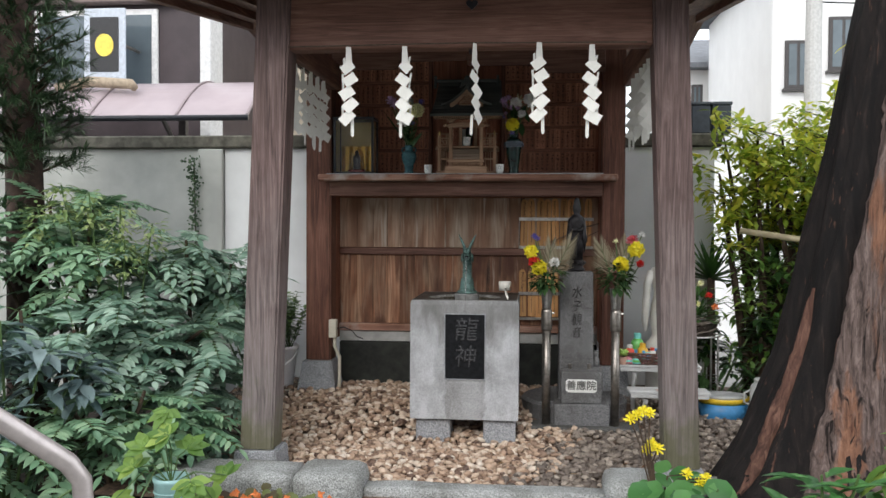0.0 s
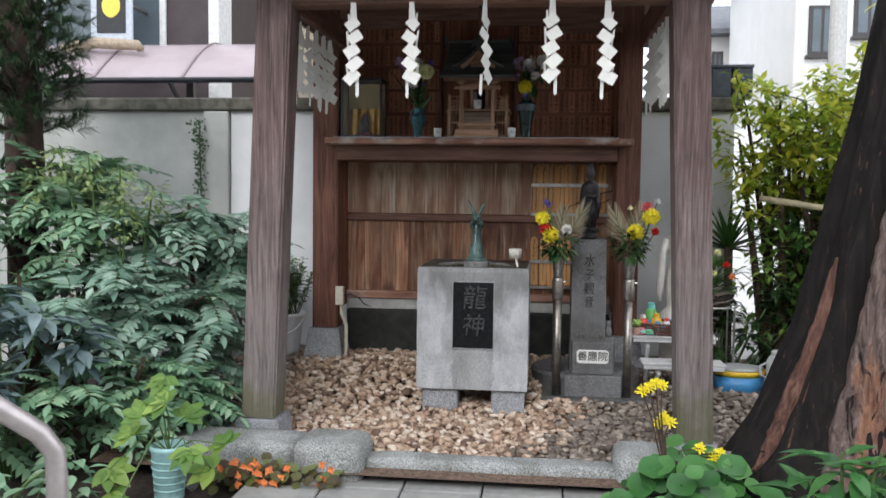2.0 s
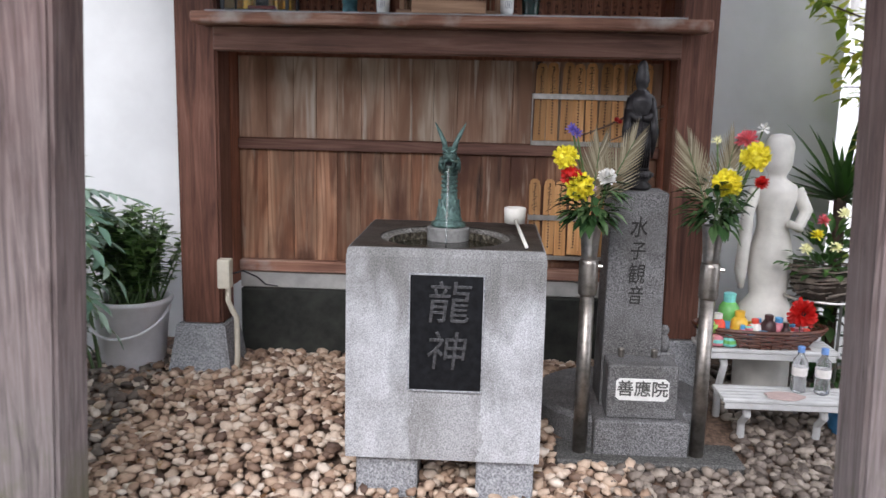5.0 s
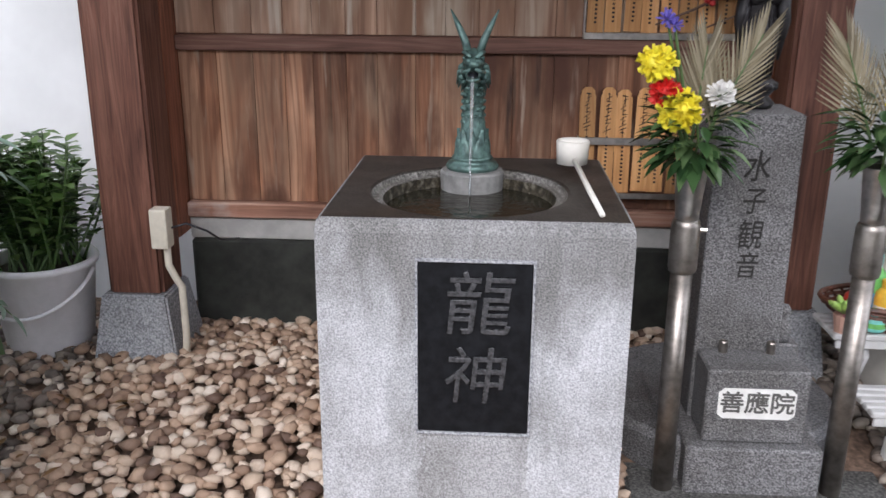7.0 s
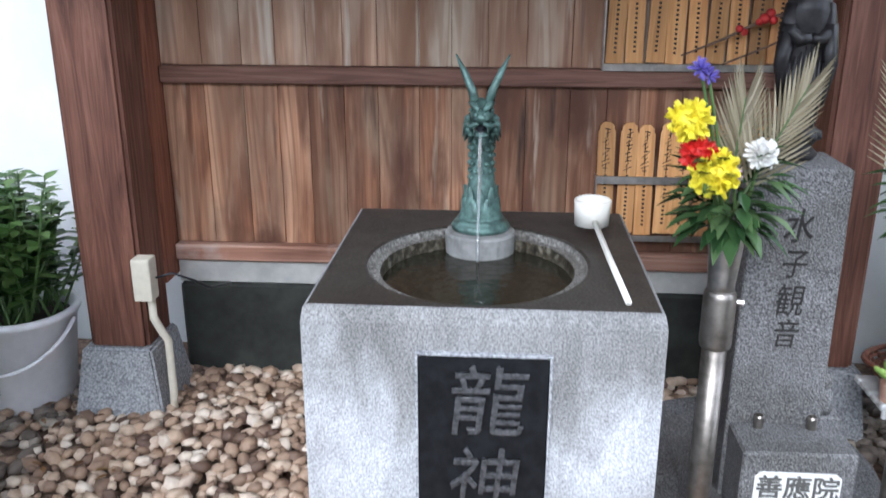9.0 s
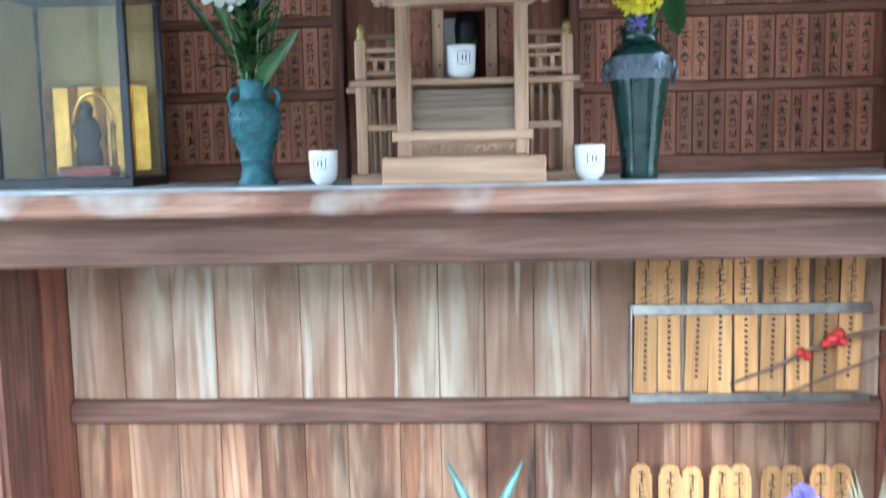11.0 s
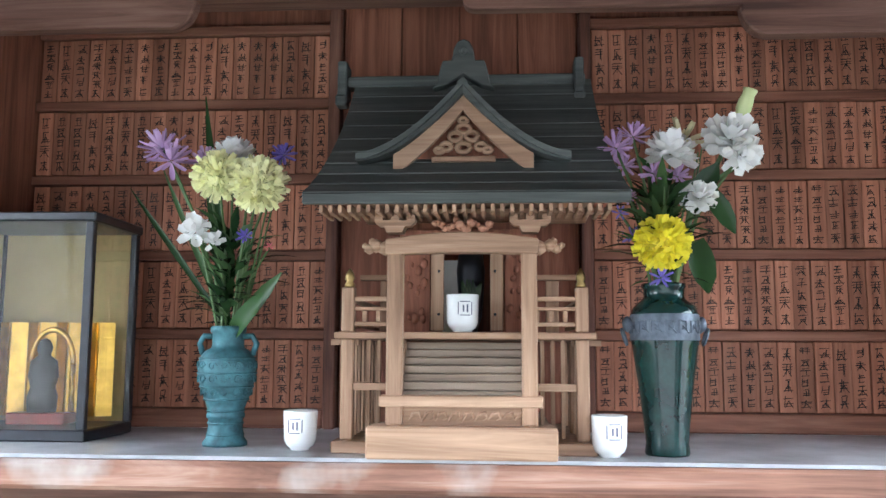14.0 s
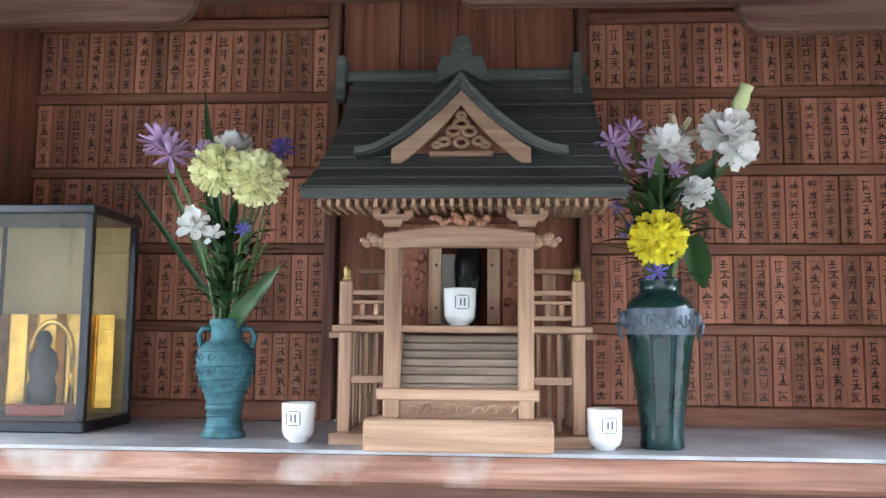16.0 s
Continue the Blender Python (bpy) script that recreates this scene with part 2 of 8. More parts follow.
def bleach(mat, scale, lo, hi, colour, stretch=(1, 1, 1)):
    """Pale worn patches over an existing wood."""
    nt = mat.node_tree
    b = nt.nodes["Principled BSDF"]
    src = b.inputs["Base Color"].links[0].from_socket
    tc = nt.nodes.new("ShaderNodeTexCoord")
    tx = nt.nodes.new("ShaderNodeTexNoise")
    tx.inputs["Scale"].default_value = scale
    tx.inputs["Detail"].default_value = 5
    mp = nt.nodes.new("ShaderNodeMapping")
    mp.inputs["Scale"].default_value = stretch
    nt.links.new(tc.outputs["Object"], mp.inputs[0])
    nt.links.new(mp.outputs[0], tx.inputs["Vector"])
    r = nt.nodes.new("ShaderNodeMapRange")
    r.inputs[1].default_value, r.inputs[2].default_value = lo, hi
    nt.links.new(tx.outputs[0], r.inputs[0])
    mx = nt.nodes.new("ShaderNodeMix")
    mx.data_type = "RGBA"
    nt.links.new(r.outputs[0], mx.inputs[0])
    nt.links.new(src, mx.inputs[6])
    mx.inputs[7].default_value = (*colour, 1)
    nt.links.new(mx.outputs[2], b.inputs["Base Color"])


bleach(W_SHELF, 3.4, 0.53, 0.66, (0.52, 0.485, 0.45))
def figure(mat, dark, scale, lines, amount):
    """Arched growth-ring figure of flat-sawn boards, another for each board."""
    nt = mat.node_tree
    b = nt.nodes["Principled BSDF"]
    src = b.inputs["Base Color"].links[0].from_socket
    tc = nt.nodes.new("ShaderNodeTexCoord")
    mp = nt.nodes.new("ShaderNodeMapping")
    mp.inputs["Scale"].default_value = (1, 1, 0.10)
    nt.links.new(tc.outputs["Object"], mp.inputs[0])
    info = nt.nodes.new("ShaderNodeObjectInfo")
    tx = nt.nodes.new("ShaderNodeTexNoise")
    tx.noise_dimensions = "4D"
    tx.inputs["Scale"].default_value = scale
    tx.inputs["Detail"].default_value = 1.5
    mul = nt.nodes.new("ShaderNodeMath")
    mul.operation = "MULTIPLY"
    mul.inputs[1].default_value = 50.0
    nt.links.new(info.outputs["Random"], mul.inputs[0])
    nt.links.new(mul.outputs[0], tx.inputs["W"])
    nt.links.new(mp.outputs[0], tx.inputs["Vector"])
    k = nt.nodes.new("ShaderNodeMath")
    k.operation = "MULTIPLY"
    k.inputs[1].default_value = lines
    nt.links.new(tx.outputs[0], k.inputs[0])
    sn = nt.nodes.new("ShaderNodeMath")
    sn.operation = "SINE"
    nt.links.new(k.outputs[0], sn.inputs[0])
    r = nt.nodes.new("ShaderNodeMapRange")
    r.inputs[1].default_value, r.inputs[2].default_value = 0.1, 1.0
    r.inputs[3].default_value, r.inputs[4].default_value = 0.0, amount
    nt.links.new(sn.outputs[0], r.inputs[0])
    mx = nt.nodes.new("ShaderNodeMix")
    mx.data_type = "RGBA"
    nt.links.new(r.outputs[0], mx.inputs[0])
    nt.links.new(src, mx.inputs[6])
    mx.inputs[7].default_value = (*dark, 1)
    nt.links.new(mx.outputs[2], b.inputs["Base Color"])


# lower boards: red-brown, rain-worn; upper boards: drier and greyer
bleach(W_PLANK, 6.5, 0.46, 0.74, (0.32, 0.215, 0.145), (1, 1, 0.3))
figure(W_PLANK, (0.12, 0.05, 0.028), 8.0, 70.0, 0.42)
bleach(W_PLANK, 9.0, 0.52, 0.68, (0.12, 0.055, 0.034), (1, 1, 0.22))
bleach(W_PLANK, 22.0, 0.60, 0.72, (0.44, 0.345, 0.265), (1, 1, 0.09))
bleach(W_PLANK, 4.0, 0.54, 0.66, (0.085, 0.036, 0.022), (1, 1, 0.5))
bleach(W_PLANK, 15.0, 0.60, 0.72, (0.045, 0.024, 0.017), (1, 1, 0.10))
W_PLANKUP = wood("dry_cedar_plank", (0.20, 0.105, 0.064), (0.38, 0.23, 0.15), (0.55, 0.40, 0.29), "z", 14, 0.22, stain=0.5, sat=0.85)
bleach(W_PLANKUP, 6.0, 0.44, 0.66, (0.46, 0.365, 0.28), (1, 1, 0.25))
bleach(W_PLANKUP, 7.0, 0.50, 0.64, (0.24, 0.13, 0.08), (1, 1, 0.22))
figure(W_PLANKUP, (0.20, 0.105, 0.065), 8.0, 80.0, 0.4)
bleach(W_PLANKUP, 20.0, 0.60, 0.70, (0.52, 0.44, 0.36), (1, 1, 0.06))
bleach(W_PLANKUP, 13.0, 0.63, 0.72, (0.06, 0.045, 0.04), (1, 1, 0.05))
M_PAVE = plain("worn_paving_concrete", (0.25, 0.247, 0.235), 0.85, var=0.2, scale=6, bump=0.003)


# ---- mesh helpers ----
def thing(name, at, label, category, group="", kind=""):
    ob = new(name)
    ob.empty_display_size = 0.1
    ob.location = at
    return tagged(ob, label, category, group, kind)


def origin_of(ob):
    o = Vector((0, 0, 0))
    while ob:
        o = o + ob.location
        ob = ob.parent
    return o


def mesh_of(bm, mat, name, smooth=False):
    me = bpy.data.meshes.new(name)
    bm.normal_update()
    bm.to_mesh(me)
    bm.free()
    if mat:
        me.materials.append(mat)
    if smooth:
        for p in me.polygons:
            p.use_smooth = True
    return me


def part(name, bm, mat, parent=None, label="", smooth=False, kind=""):
    """Links one mesh, given in world places, under its thing or part."""
    if parent:
        bmesh.ops.translate(bm, verts=bm.verts, vec=-origin_of(parent))
    ob = new(name, mesh_of(bm, mat, name, smooth))
    if parent:
        ob.parent = parent
    return tagged(ob, label, kind=kind)


def solid(name, bm, mat, label, category, kind="", group="", smooth=False, at=None):
    """A thing of one mesh, its origin at the place given."""
    at = Vector(at or (0, 0, 0))
    bmesh.ops.translate(bm, verts=bm.verts, vec=-at)
    ob = new(name, mesh_of(bm, mat, name, smooth))
    ob.location = at
    return tagged(ob, label, category, group, kind)


def box(x0, x1, y0, y1, z0, z1, bevel=0.004, bm=None, m=None, seg=1):
    bm = bm or bmesh.new()
    mat = Matrix.Translation(((x0 + x1) / 2, (y0 + y1) / 2, (z0 + z1) / 2)) @ Matrix.Diagonal((x1 - x0, y1 - y0, z1 - z0, 1))
    r = bmesh.ops.create_cube(bm, size=1, matrix=mat)
    vs = r["verts"]
    if bevel:
        es = {e for v in vs for e in v.link_edges}
        bv = bmesh.ops.bevel(bm, geom=list(es), offset=bevel, segments=seg, affect="EDGES", profile=0.6)
        vs = list({v for f in bv["faces"] for v in f.verts} | {v for v in vs if v.is_valid})
    if m is not None:
        bmesh.ops.transform(bm, matrix=m, verts=vs)
    return bm


def prism(pts, axis, a, b, bm=None, bevel=0.0):
    """A polygon of 2D points drawn out along an axis: x takes (y, z), y takes (x, z), z takes (x, y)."""
    bm = bm or bmesh.new()

    def place(p, d):
        return {"x": (d, p[0], p[1]), "y": (p[0], d, p[1]), "z": (p[0], p[1], d)}[axis]
    va = [bm.verts.new(place(p, a)) for p in pts]
    vb = [bm.verts.new(place(p, b)) for p in pts]
    n = len(pts)
    fs = [bm.faces.new(va), bm.faces.new(vb[::-1])]
    for i in range(n):
        fs.append(bm.faces.new((va[i], vb[i], vb[(i + 1) % n], va[(i + 1) % n])))
    bmesh.ops.recalc_face_normals(bm, faces=fs)
    if bevel:
        es = {e for f in fs for e in f.edges}
        bmesh.ops.bevel(bm, geom=list(es), offset=bevel, segments=1, affect="EDGES")
    return bm


def lathe(profile, at=(0, 0, 0), seg=24, bm=None, closed=True, sx=1.0, sy=1.0):
    """Turned shape from (radius, height) pairs, bottom to top."""
    bm = bm or bmesh.new()
    rings = []
    for r, z in profile:
        rings.append([bm.verts.new((at[0] + sx * r * math.cos(2 * math.pi * i / seg), at[1] + sy * r * math.sin(2 * math.pi * i / seg), at[2] + z)) for i in range(seg)])
    for a, b in zip(rings, rings[1:]):
        for i in range(seg):
            j = (i + 1) % seg
            bm.faces.new((a[i], a[j], b[j], b[i]))
    if closed:
        bm.faces.new(rings[0][::-1])
        bm.faces.new(rings[-1])
    return bm


def tube(pts, radius, seg=10, bm=None, caps=True):
    """A round bar along points; radius is one number or one for each point."""
    bm = bm or bmesh.new()
    pts = [Vector(p) for p in pts]
    n = len(pts)
    rs = radius if isinstance(radius, (list, tuple)) else [radius] * n
    rings, up = [], None
    for i, p in enumerate(pts):
        d = (pts[min(i + 1, n - 1)] - pts[max(i - 1, 0)]).normalized()
        if up is None:
            up = d.orthogonal().normalized()
        up = (up - d * up.dot(d))
        up = up.normalized() if up.length > 1e-6 else d.orthogonal().normalized()
        side = d.cross(up)
        rings.append([bm.verts.new(p + rs[i] * (up * math.cos(2 * math.pi * k / seg) + side * math.sin(2 * math.pi * k / seg))) for k in range(seg)])
    for a, b in zip(rings, rings[1:]):
        for k in range(seg):
            j = (k + 1) % seg
            bm.faces.new((a[k], a[j], b[j], b[k]))
    if caps:
        bm.faces.new(rings[0][::-1])
        bm.faces.new(rings[-1])
    return bm


def ball(at, r, bm=None, sub=2, scale=(1, 1, 1), rot=None):
    bm = bm or bmesh.new()
    m = Matrix.Translation(at) @ (rot or Matrix.Identity(4)) @ Matrix.Diagonal((r * scale[0], r * scale[1], r * scale[2], 1))
    bmesh.ops.create_icosphere(bm, subdivisions=sub, radius=1, matrix=m)
    return bm


def roughen(bm, amp, freq, seed=0.0):
    for v in bm.verts:
        v.co += Vector(noise.noise_vector(v.co * freq + Vector((seed, seed * 1.7, seed * 0.3)))) * amp
    return bm


class Leaves:
    """Many leaves in one mesh: each a small folded blade."""

    def __init__(self):
        self.v, self.f = [], []

    def blade(self, base, direction, length, width, normal=(0, 0, 1), droop=0.2, fold=0.15, shape=(0.0, 0.75, 1.0, 0.55, 0.0)):
        d = Vector(direction).normalized()
        n = Vector(normal)
        s = d.cross(n)
        if s.length < 1e-4:
            s = d.orthogonal()
        s.normalize()
        n = s.cross(d).normalized()
        base = Vector(base)
        k = len(shape) - 1
        start = len(self.v)
        for i, w in enumerate(shape):
            t = i / k
            c = base + d * (length * t) - n * (droop * length * t * t)
            hw = width * 0.5 * w
            self.v.append(c + s * hw + n * (fold * hw))
            self.v.append(c - n * (fold * hw))
            self.v.append(c - s * hw + n * (fold * hw))
        for i in range(k):
            a = start + 3 * i
            for o in (0, 1):
                self.f.append((a + o, a + o + 1, a + o + 4, a + o + 3))

    def disc(self, centre, normal, radius, cup=0.15, seg=7, seed=0):
        n = Vector(normal).normalized()
        s = n.orthogonal().normalized()
        u = n.cross(s)
        start = len(self.v)
        self.v.append(Vector(centre) - n * (cup * radius))
        for i in range(seg):
            a = 2 * math.pi * i / seg
            r = radius * (0.9 + 0.2 * ((i * 7 + seed) % 5) / 5)
            self.v.append(Vector(centre) + (s * math.cos(a) + u * math.sin(a)) * r)
        for i in range(seg):
            self.f.append((start, start + 1 + i, start + 1 + (i + 1) % seg))

    def mesh(self, name, mat):
        me = bpy.data.meshes.new(name)
        me.from_pydata([tuple(v) for v in self.v], [], self.f)
        me.materials.append(mat)
        for p in me.polygons:
            p.use_smooth = True
        return me

    def part(self, name, mat, parent, label="", kind=""):
        o = origin_of(parent)
        self.v = [v - o for v in self.v]
        ob = new(name, self.mesh(name, mat))
        ob.parent = parent
        return tagged(ob, label, kind=kind)


def rand(a, b):
    return random.uniform(a, b)


# ---- the setting ----
def ground_height(x, y):
    return float(np.interp(y, (4.4, 4.76, 5.7, 6.1, 6.55, 7.3), (-0.16, -0.155, -0.165, -0.11, -0.03, -0.02)))


bm = bmesh.new()
bmesh.ops.create_grid(bm, x_segments=60, y_segments=60, size=1)
for v in bm.verts:
    sx, sy = v.co.x, v.co.y
    v.co.x = 1.0 * sx * 4 + 296 * sx ** 9
    v.co.y = 4.0 + 5.0 * sy + 295 * sy ** 9
    v.co.z = -0.36
ground = solid("ground", bm, M_PAVE, "grey worn paved ground of the temple yard and street", "ground", "structure")

# gravel bed under the pebbles
bm = bmesh.new()
xs = [-1.75 + i * 0.1 for i in range(43)]
ys = [4.5 + j * 0.1 for j in range(28)]
grid = [[bm.verts.new((x, y, ground_height(x, y) - 0.012)) for x in xs] for y in ys]
for j in range(len(ys) - 1):
    for i in range(len(xs) - 1):
        bm.faces.new((grid[j][i], grid[j][i + 1], grid[j + 1][i + 1], grid[j + 1][i]))
gravel_bed = solid("gravel_bed", bm, plain("gritty_earth", (0.13, 0.085, 0.06), 0.95, var=0.5, scale=45, bump=0.008), "dark earth bed beneath the river pebbles", "ground", "structure")

# unseen wall added behind the walk to block low sky and glare
bm = box(-12.0, 12.0, -4.8, -4.6, -0.4, 4.2, 0.01)
solid("wall_south", bm, plain("grey_render", (0.30, 0.29, 0.27), 0.9, var=0.15, scale=1.5, bump=0.003), "plain grey wall added out of view to block low sky", "wall", "structure")

# garden wall behind, with coping and a pilaster
WALL_Y = 7.25
bm = box(-2.03, 1.92, WALL_Y, WALL_Y + 0.14, -0.4, 1.84, 0.004)
solid("wall_north", bm, plain("white_plaster", (0.75, 0.77, 0.78), 0.85, var=0.06, scale=2.5, bump=0.002), "whitish plastered wall behind the shelter", "wall", "structure")
bm = box(-9.0, -2.033, WALL_Y, WALL_Y + 0.14, -0.4, 1.84, 0.004)
wall_back = solid("wall_back", bm, M_PLASTER, "pale grey-green plastered garden wall with water stains", "wall", "structure")
bm = box(-9.0, 1.97, WALL_Y - 0.05, WALL_Y + 0.2, 1.842, 1.945, 0.012)
solid("coping", bm, M_COPE, "dark moss-stained coping on the garden wall", "coping", "structure")
bm = box(-2.24, -2.03, WALL_Y - 0.05, WALL_Y - 0.002, -0.3, 1.835, 0.008)
solid("pilaster", bm, M_PLASTER, "stained concrete pilaster on the garden wall", "pilaster", "structure")

# ---- shelter: posts, beams, roof ----
shelter = thing("wooden_shelter", (0, 5.8, -0.1), "weathered dark wooden shelter with four posts and a roof", "shelter")


def leaning_post(name, xb, xt, y, z0, z1, w, mat):
    bm = box(-w / 2, w / 2, -w / 2, w / 2, 0, 1, 0.0)
    for v in bm.verts:
        t = v.co.z
        v.co.x += xb + (xt - xb) * t
        v.co.y += y
        v.co.z = z0 + (z1 - z0) * t
    bmesh.ops.bevel(bm, geom=[e for e in bm.edges if abs(e.verts[0].co.z - e.verts[1].co.z) > 0.5], offset=0.012, segments=2, affect="EDGES")
    return part(name, bm, mat, shelter, "weathered post with greyed lower end")


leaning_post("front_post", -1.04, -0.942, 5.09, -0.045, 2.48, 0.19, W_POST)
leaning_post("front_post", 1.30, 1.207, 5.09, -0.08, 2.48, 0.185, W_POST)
leaning_post("back_post", -1.095, -1.095, 6.755, 0.2, 2.70, 0.19, W_BPOST)
leaning_post("back_post", 1.085, 1.085, 6.755, 0.2, 2.70, 0.165, W_BPOST)


def footing(x, y, z0, z1, wb, wt):
    bm = box(-0.5, 0.5, -0.5, 0.5, z0, z1, 0.0)
    for v in bm.verts:
        w = wt if v.co.z > (z0 + z1) / 2 else wb
        v.co.x, v.co.y = x + v.co.x * w, y + v.co.y * w
    bmesh.ops.bevel(bm, geom=bm.edges[:], offset=0.008, segments=2, affect="EDGES")
    return part("footing_stone", bm, G_BASE, shelter, "cut grey granite footing")


footing(-1.04, 5.09, -0.22, -0.05, 0.265, 0.24)
footing(1.30, 5.09, -0.25, -0.085, 0.26, 0.22)
footing(-1.10, 6.755, -0.05, 0.195, 0.30, 0.225)
footing(1.085, 6.755, -0.05, 0.195, 0.27, 0.21)

part("front_beam", box(-0.885, 1.125, 5.03, 5.15, 2.185, 2.50, 0.008), W_BEAM, shelter, "deep front beam")
part("side_beam", box(-1.02, -0.92, 5.151, 6.65, 2.22, 2.40, 0.008), W_BEAMY, shelter)
part("side_beam", box(1.14, 1.24, 5.151, 6.65, 2.22, 2.40, 0.008), W_BEAMY, shelter)
part("back_beam", box(-1.0, 1.0, 6.70, 6.78, 2.45, 2.70, 0.008), W_BEAM, shelter)


def roof_height(y):
    return 2.45 + 0.13 * (y - 4.6) if y < 6.6 else 2.71 - 0.13 * (y - 6.6)


# roof boards with thickness, ridge along the width
pts = [(4.55, roof_height(4.55)), (6.6, roof_height(6.6)), (7.6, roof_height(7.6)), (7.6, roof_height(7.6) + 0.12), (6.6, roof_height(6.6) + 0.14), (4.55, roof_height(4.55) + 0.1)]
part("roof", prism(pts, "x", -1.66, 1.72), W_BEAMY, shelter, "low boarded roof")
for i in range(15):
    x = -1.6 + i * 0.233
    pts = [(4.6, roof_height(4.6) - 0.05), (6.6, roof_height(6.6) - 0.05), (6.6, roof_height(6.6) - 0.002), (4.6, roof_height(4.6) - 0.002)]
    part("rafter", prism(pts, "x", x - 0.025, x + 0.025), W_BEAMY, shelter)

# ivy on the pilaster
ivy = thing("ivy", (-2.27, WALL_Y, 1.2), "small ivy climbing the edge of the pilaster", "ivy")


# ---- niche: shelf, panelling, name plaques ----
part("shelf_beam", box(-0.998, 1.0, 6.60, 6.70, 1.43, 1.535, 0.006), W_BEAM, shelter, "red-brown beam under the shelf")
part("shelf_board", box(-1.06, 1.10, 6.49, 6.66, 1.537, 1.585, 0.008), W_SHELF, shelter, "worn shelf edge with bleached patches")
part("shelf_board", box(-0.998, 1.0, 6.662, 7.02, 1.537, 1.585, 0.0), W_SHELF, shelter)
part("shelf_cover", box(-0.997, 0.997, 6.503, 7.0, 1.586, 1.592, 0.0), plain("grey_painted_sheet", (0.36, 0.365, 0.38), 0.4, var=0.3, scale=7, bump=0.001), shelter, "dusty grey painted shelf top")
part("panel_back", box(-1.03, 1.03, 7.0, 7.02, 0.34, 1.53, 0.0), W_BACK, shelter)
part("niche_back", box(-1.03, 1.03, 7.03, 7.06, 1.593, 2.69, 0.0), W_BACK, shelter)
part("niche_ceiling", box(-1.0, 1.0, 6.66, 7.02, 2.60, 2.63, 0.0), W_BACK, shelter)
for sx in (-1, 1):
    part("niche_side", box(min(sx * 1.003, sx * 1.03), max(sx * 1.003, sx * 1.03), 6.86, 7.03, 0.34, 2.69, 0.0), W_BACK, shelter)
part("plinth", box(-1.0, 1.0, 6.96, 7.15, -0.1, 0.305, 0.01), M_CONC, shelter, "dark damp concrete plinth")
part("sill_strip", box(-1.0, 1.0, 6.965, 7.0, 0.308, 0.388, 0.004), plain("grey_white_sill", (0.42, 0.42, 0.40), 0.7, var=0.2, scale=8), shelter, "pale grey sill board")
part("low_rail", box(-1.0, 1.0, 6.945, 7.0, 0.392, 0.448, 0.005), W_SHELF, shelter, "weathered bottom rail")
part("middle_rail", box(-1.0, 1.0, 6.955, 7.0, 0.987, 1.042, 0.005), W_BEAM, shelter)

# upright planks of the lower panel, two rows
plank_edges = [-1.0]
while plank_edges[-1] < 0.93:
    plank_edges.append(plank_edges[-1] + rand(0.085, 0.145))
plank_edges[-1] = 1.0
for z0, z1 in ((0.45, 0.985), (1.044, 1.428)):
    for a, b in zip(plank_edges, plank_edges[1:]):
        o = rand(0.0, 0.004)
        part("plank", box(a + 0.0006, b - 0.0006, 6.984 - o, 6.9985, z0, z1, 0.0016), W_PLANK if z0 < 1 else W_PLANKUP, shelter)

# valance over the niche: two boards with a curved cut
def valance(sign):
    prof = [(1.0, 2.60), (1.0, 2.325), (0.545, 2.325)]
    for i in range(7):
        a = math.pi / 2 * i / 6
        prof.append((0.545 - 0.045 * math.sin(a), 2.325 + 0.055 * (1 - math.cos(a))))
    prof += [(0.02, 2.385), (0.008, 2.389), (0.0015, 2.40), (0.0015, 2.60)]
    return prism([(0.015 + sign * x, z + (0.037 if sign < 0 else 0.0)) for x, z in prof], "y", 6.625, 6.655, bevel=0.003)


part("valance", valance(-1), W_BEAM, shelter, "curved valance board")
part("valance", valance(1), W_BEAM, shelter, "curved valance board")

# frames that hold the plaques
W_BACKX = wood("niche_rail_cedar", (0.14, 0.052, 0.028), (0.26, 0.105, 0.058), (0.36, 0.17, 0.10), "x", 40, 0.1)
PLAQ_TOP = [2.487 - 0.1755 * i for i in range(5)]
for x0, x1 in ((-1.0, -0.306), (0.286, 1.0)):
    for zt in PLAQ_TOP:
        part("plaque_rail", box(x0, x1, 7.0, 7.028, zt + 0.002, zt + 0.0235, 0.002), W_BACKX, shelter)
    part("plaque_rail", box(x0, x1, 6.99, 7.028, 1.593, 1.634, 0.003), W_BACKX, shelter)
for x in (-0.292, 0.271):
    part("stile", box(x - 0.013, x + 0.014, 6.985, 7.028, 1.593, 2.6, 0.003), W_BPOST, shelter)
for i in range(4):
    a = -0.275 + i * 0.1325
    part("niche_board", box(a + 0.001, a + 0.1315, 7.012, 7.028, 1.593, 2.6, 0.002), W_BACK, shelter)

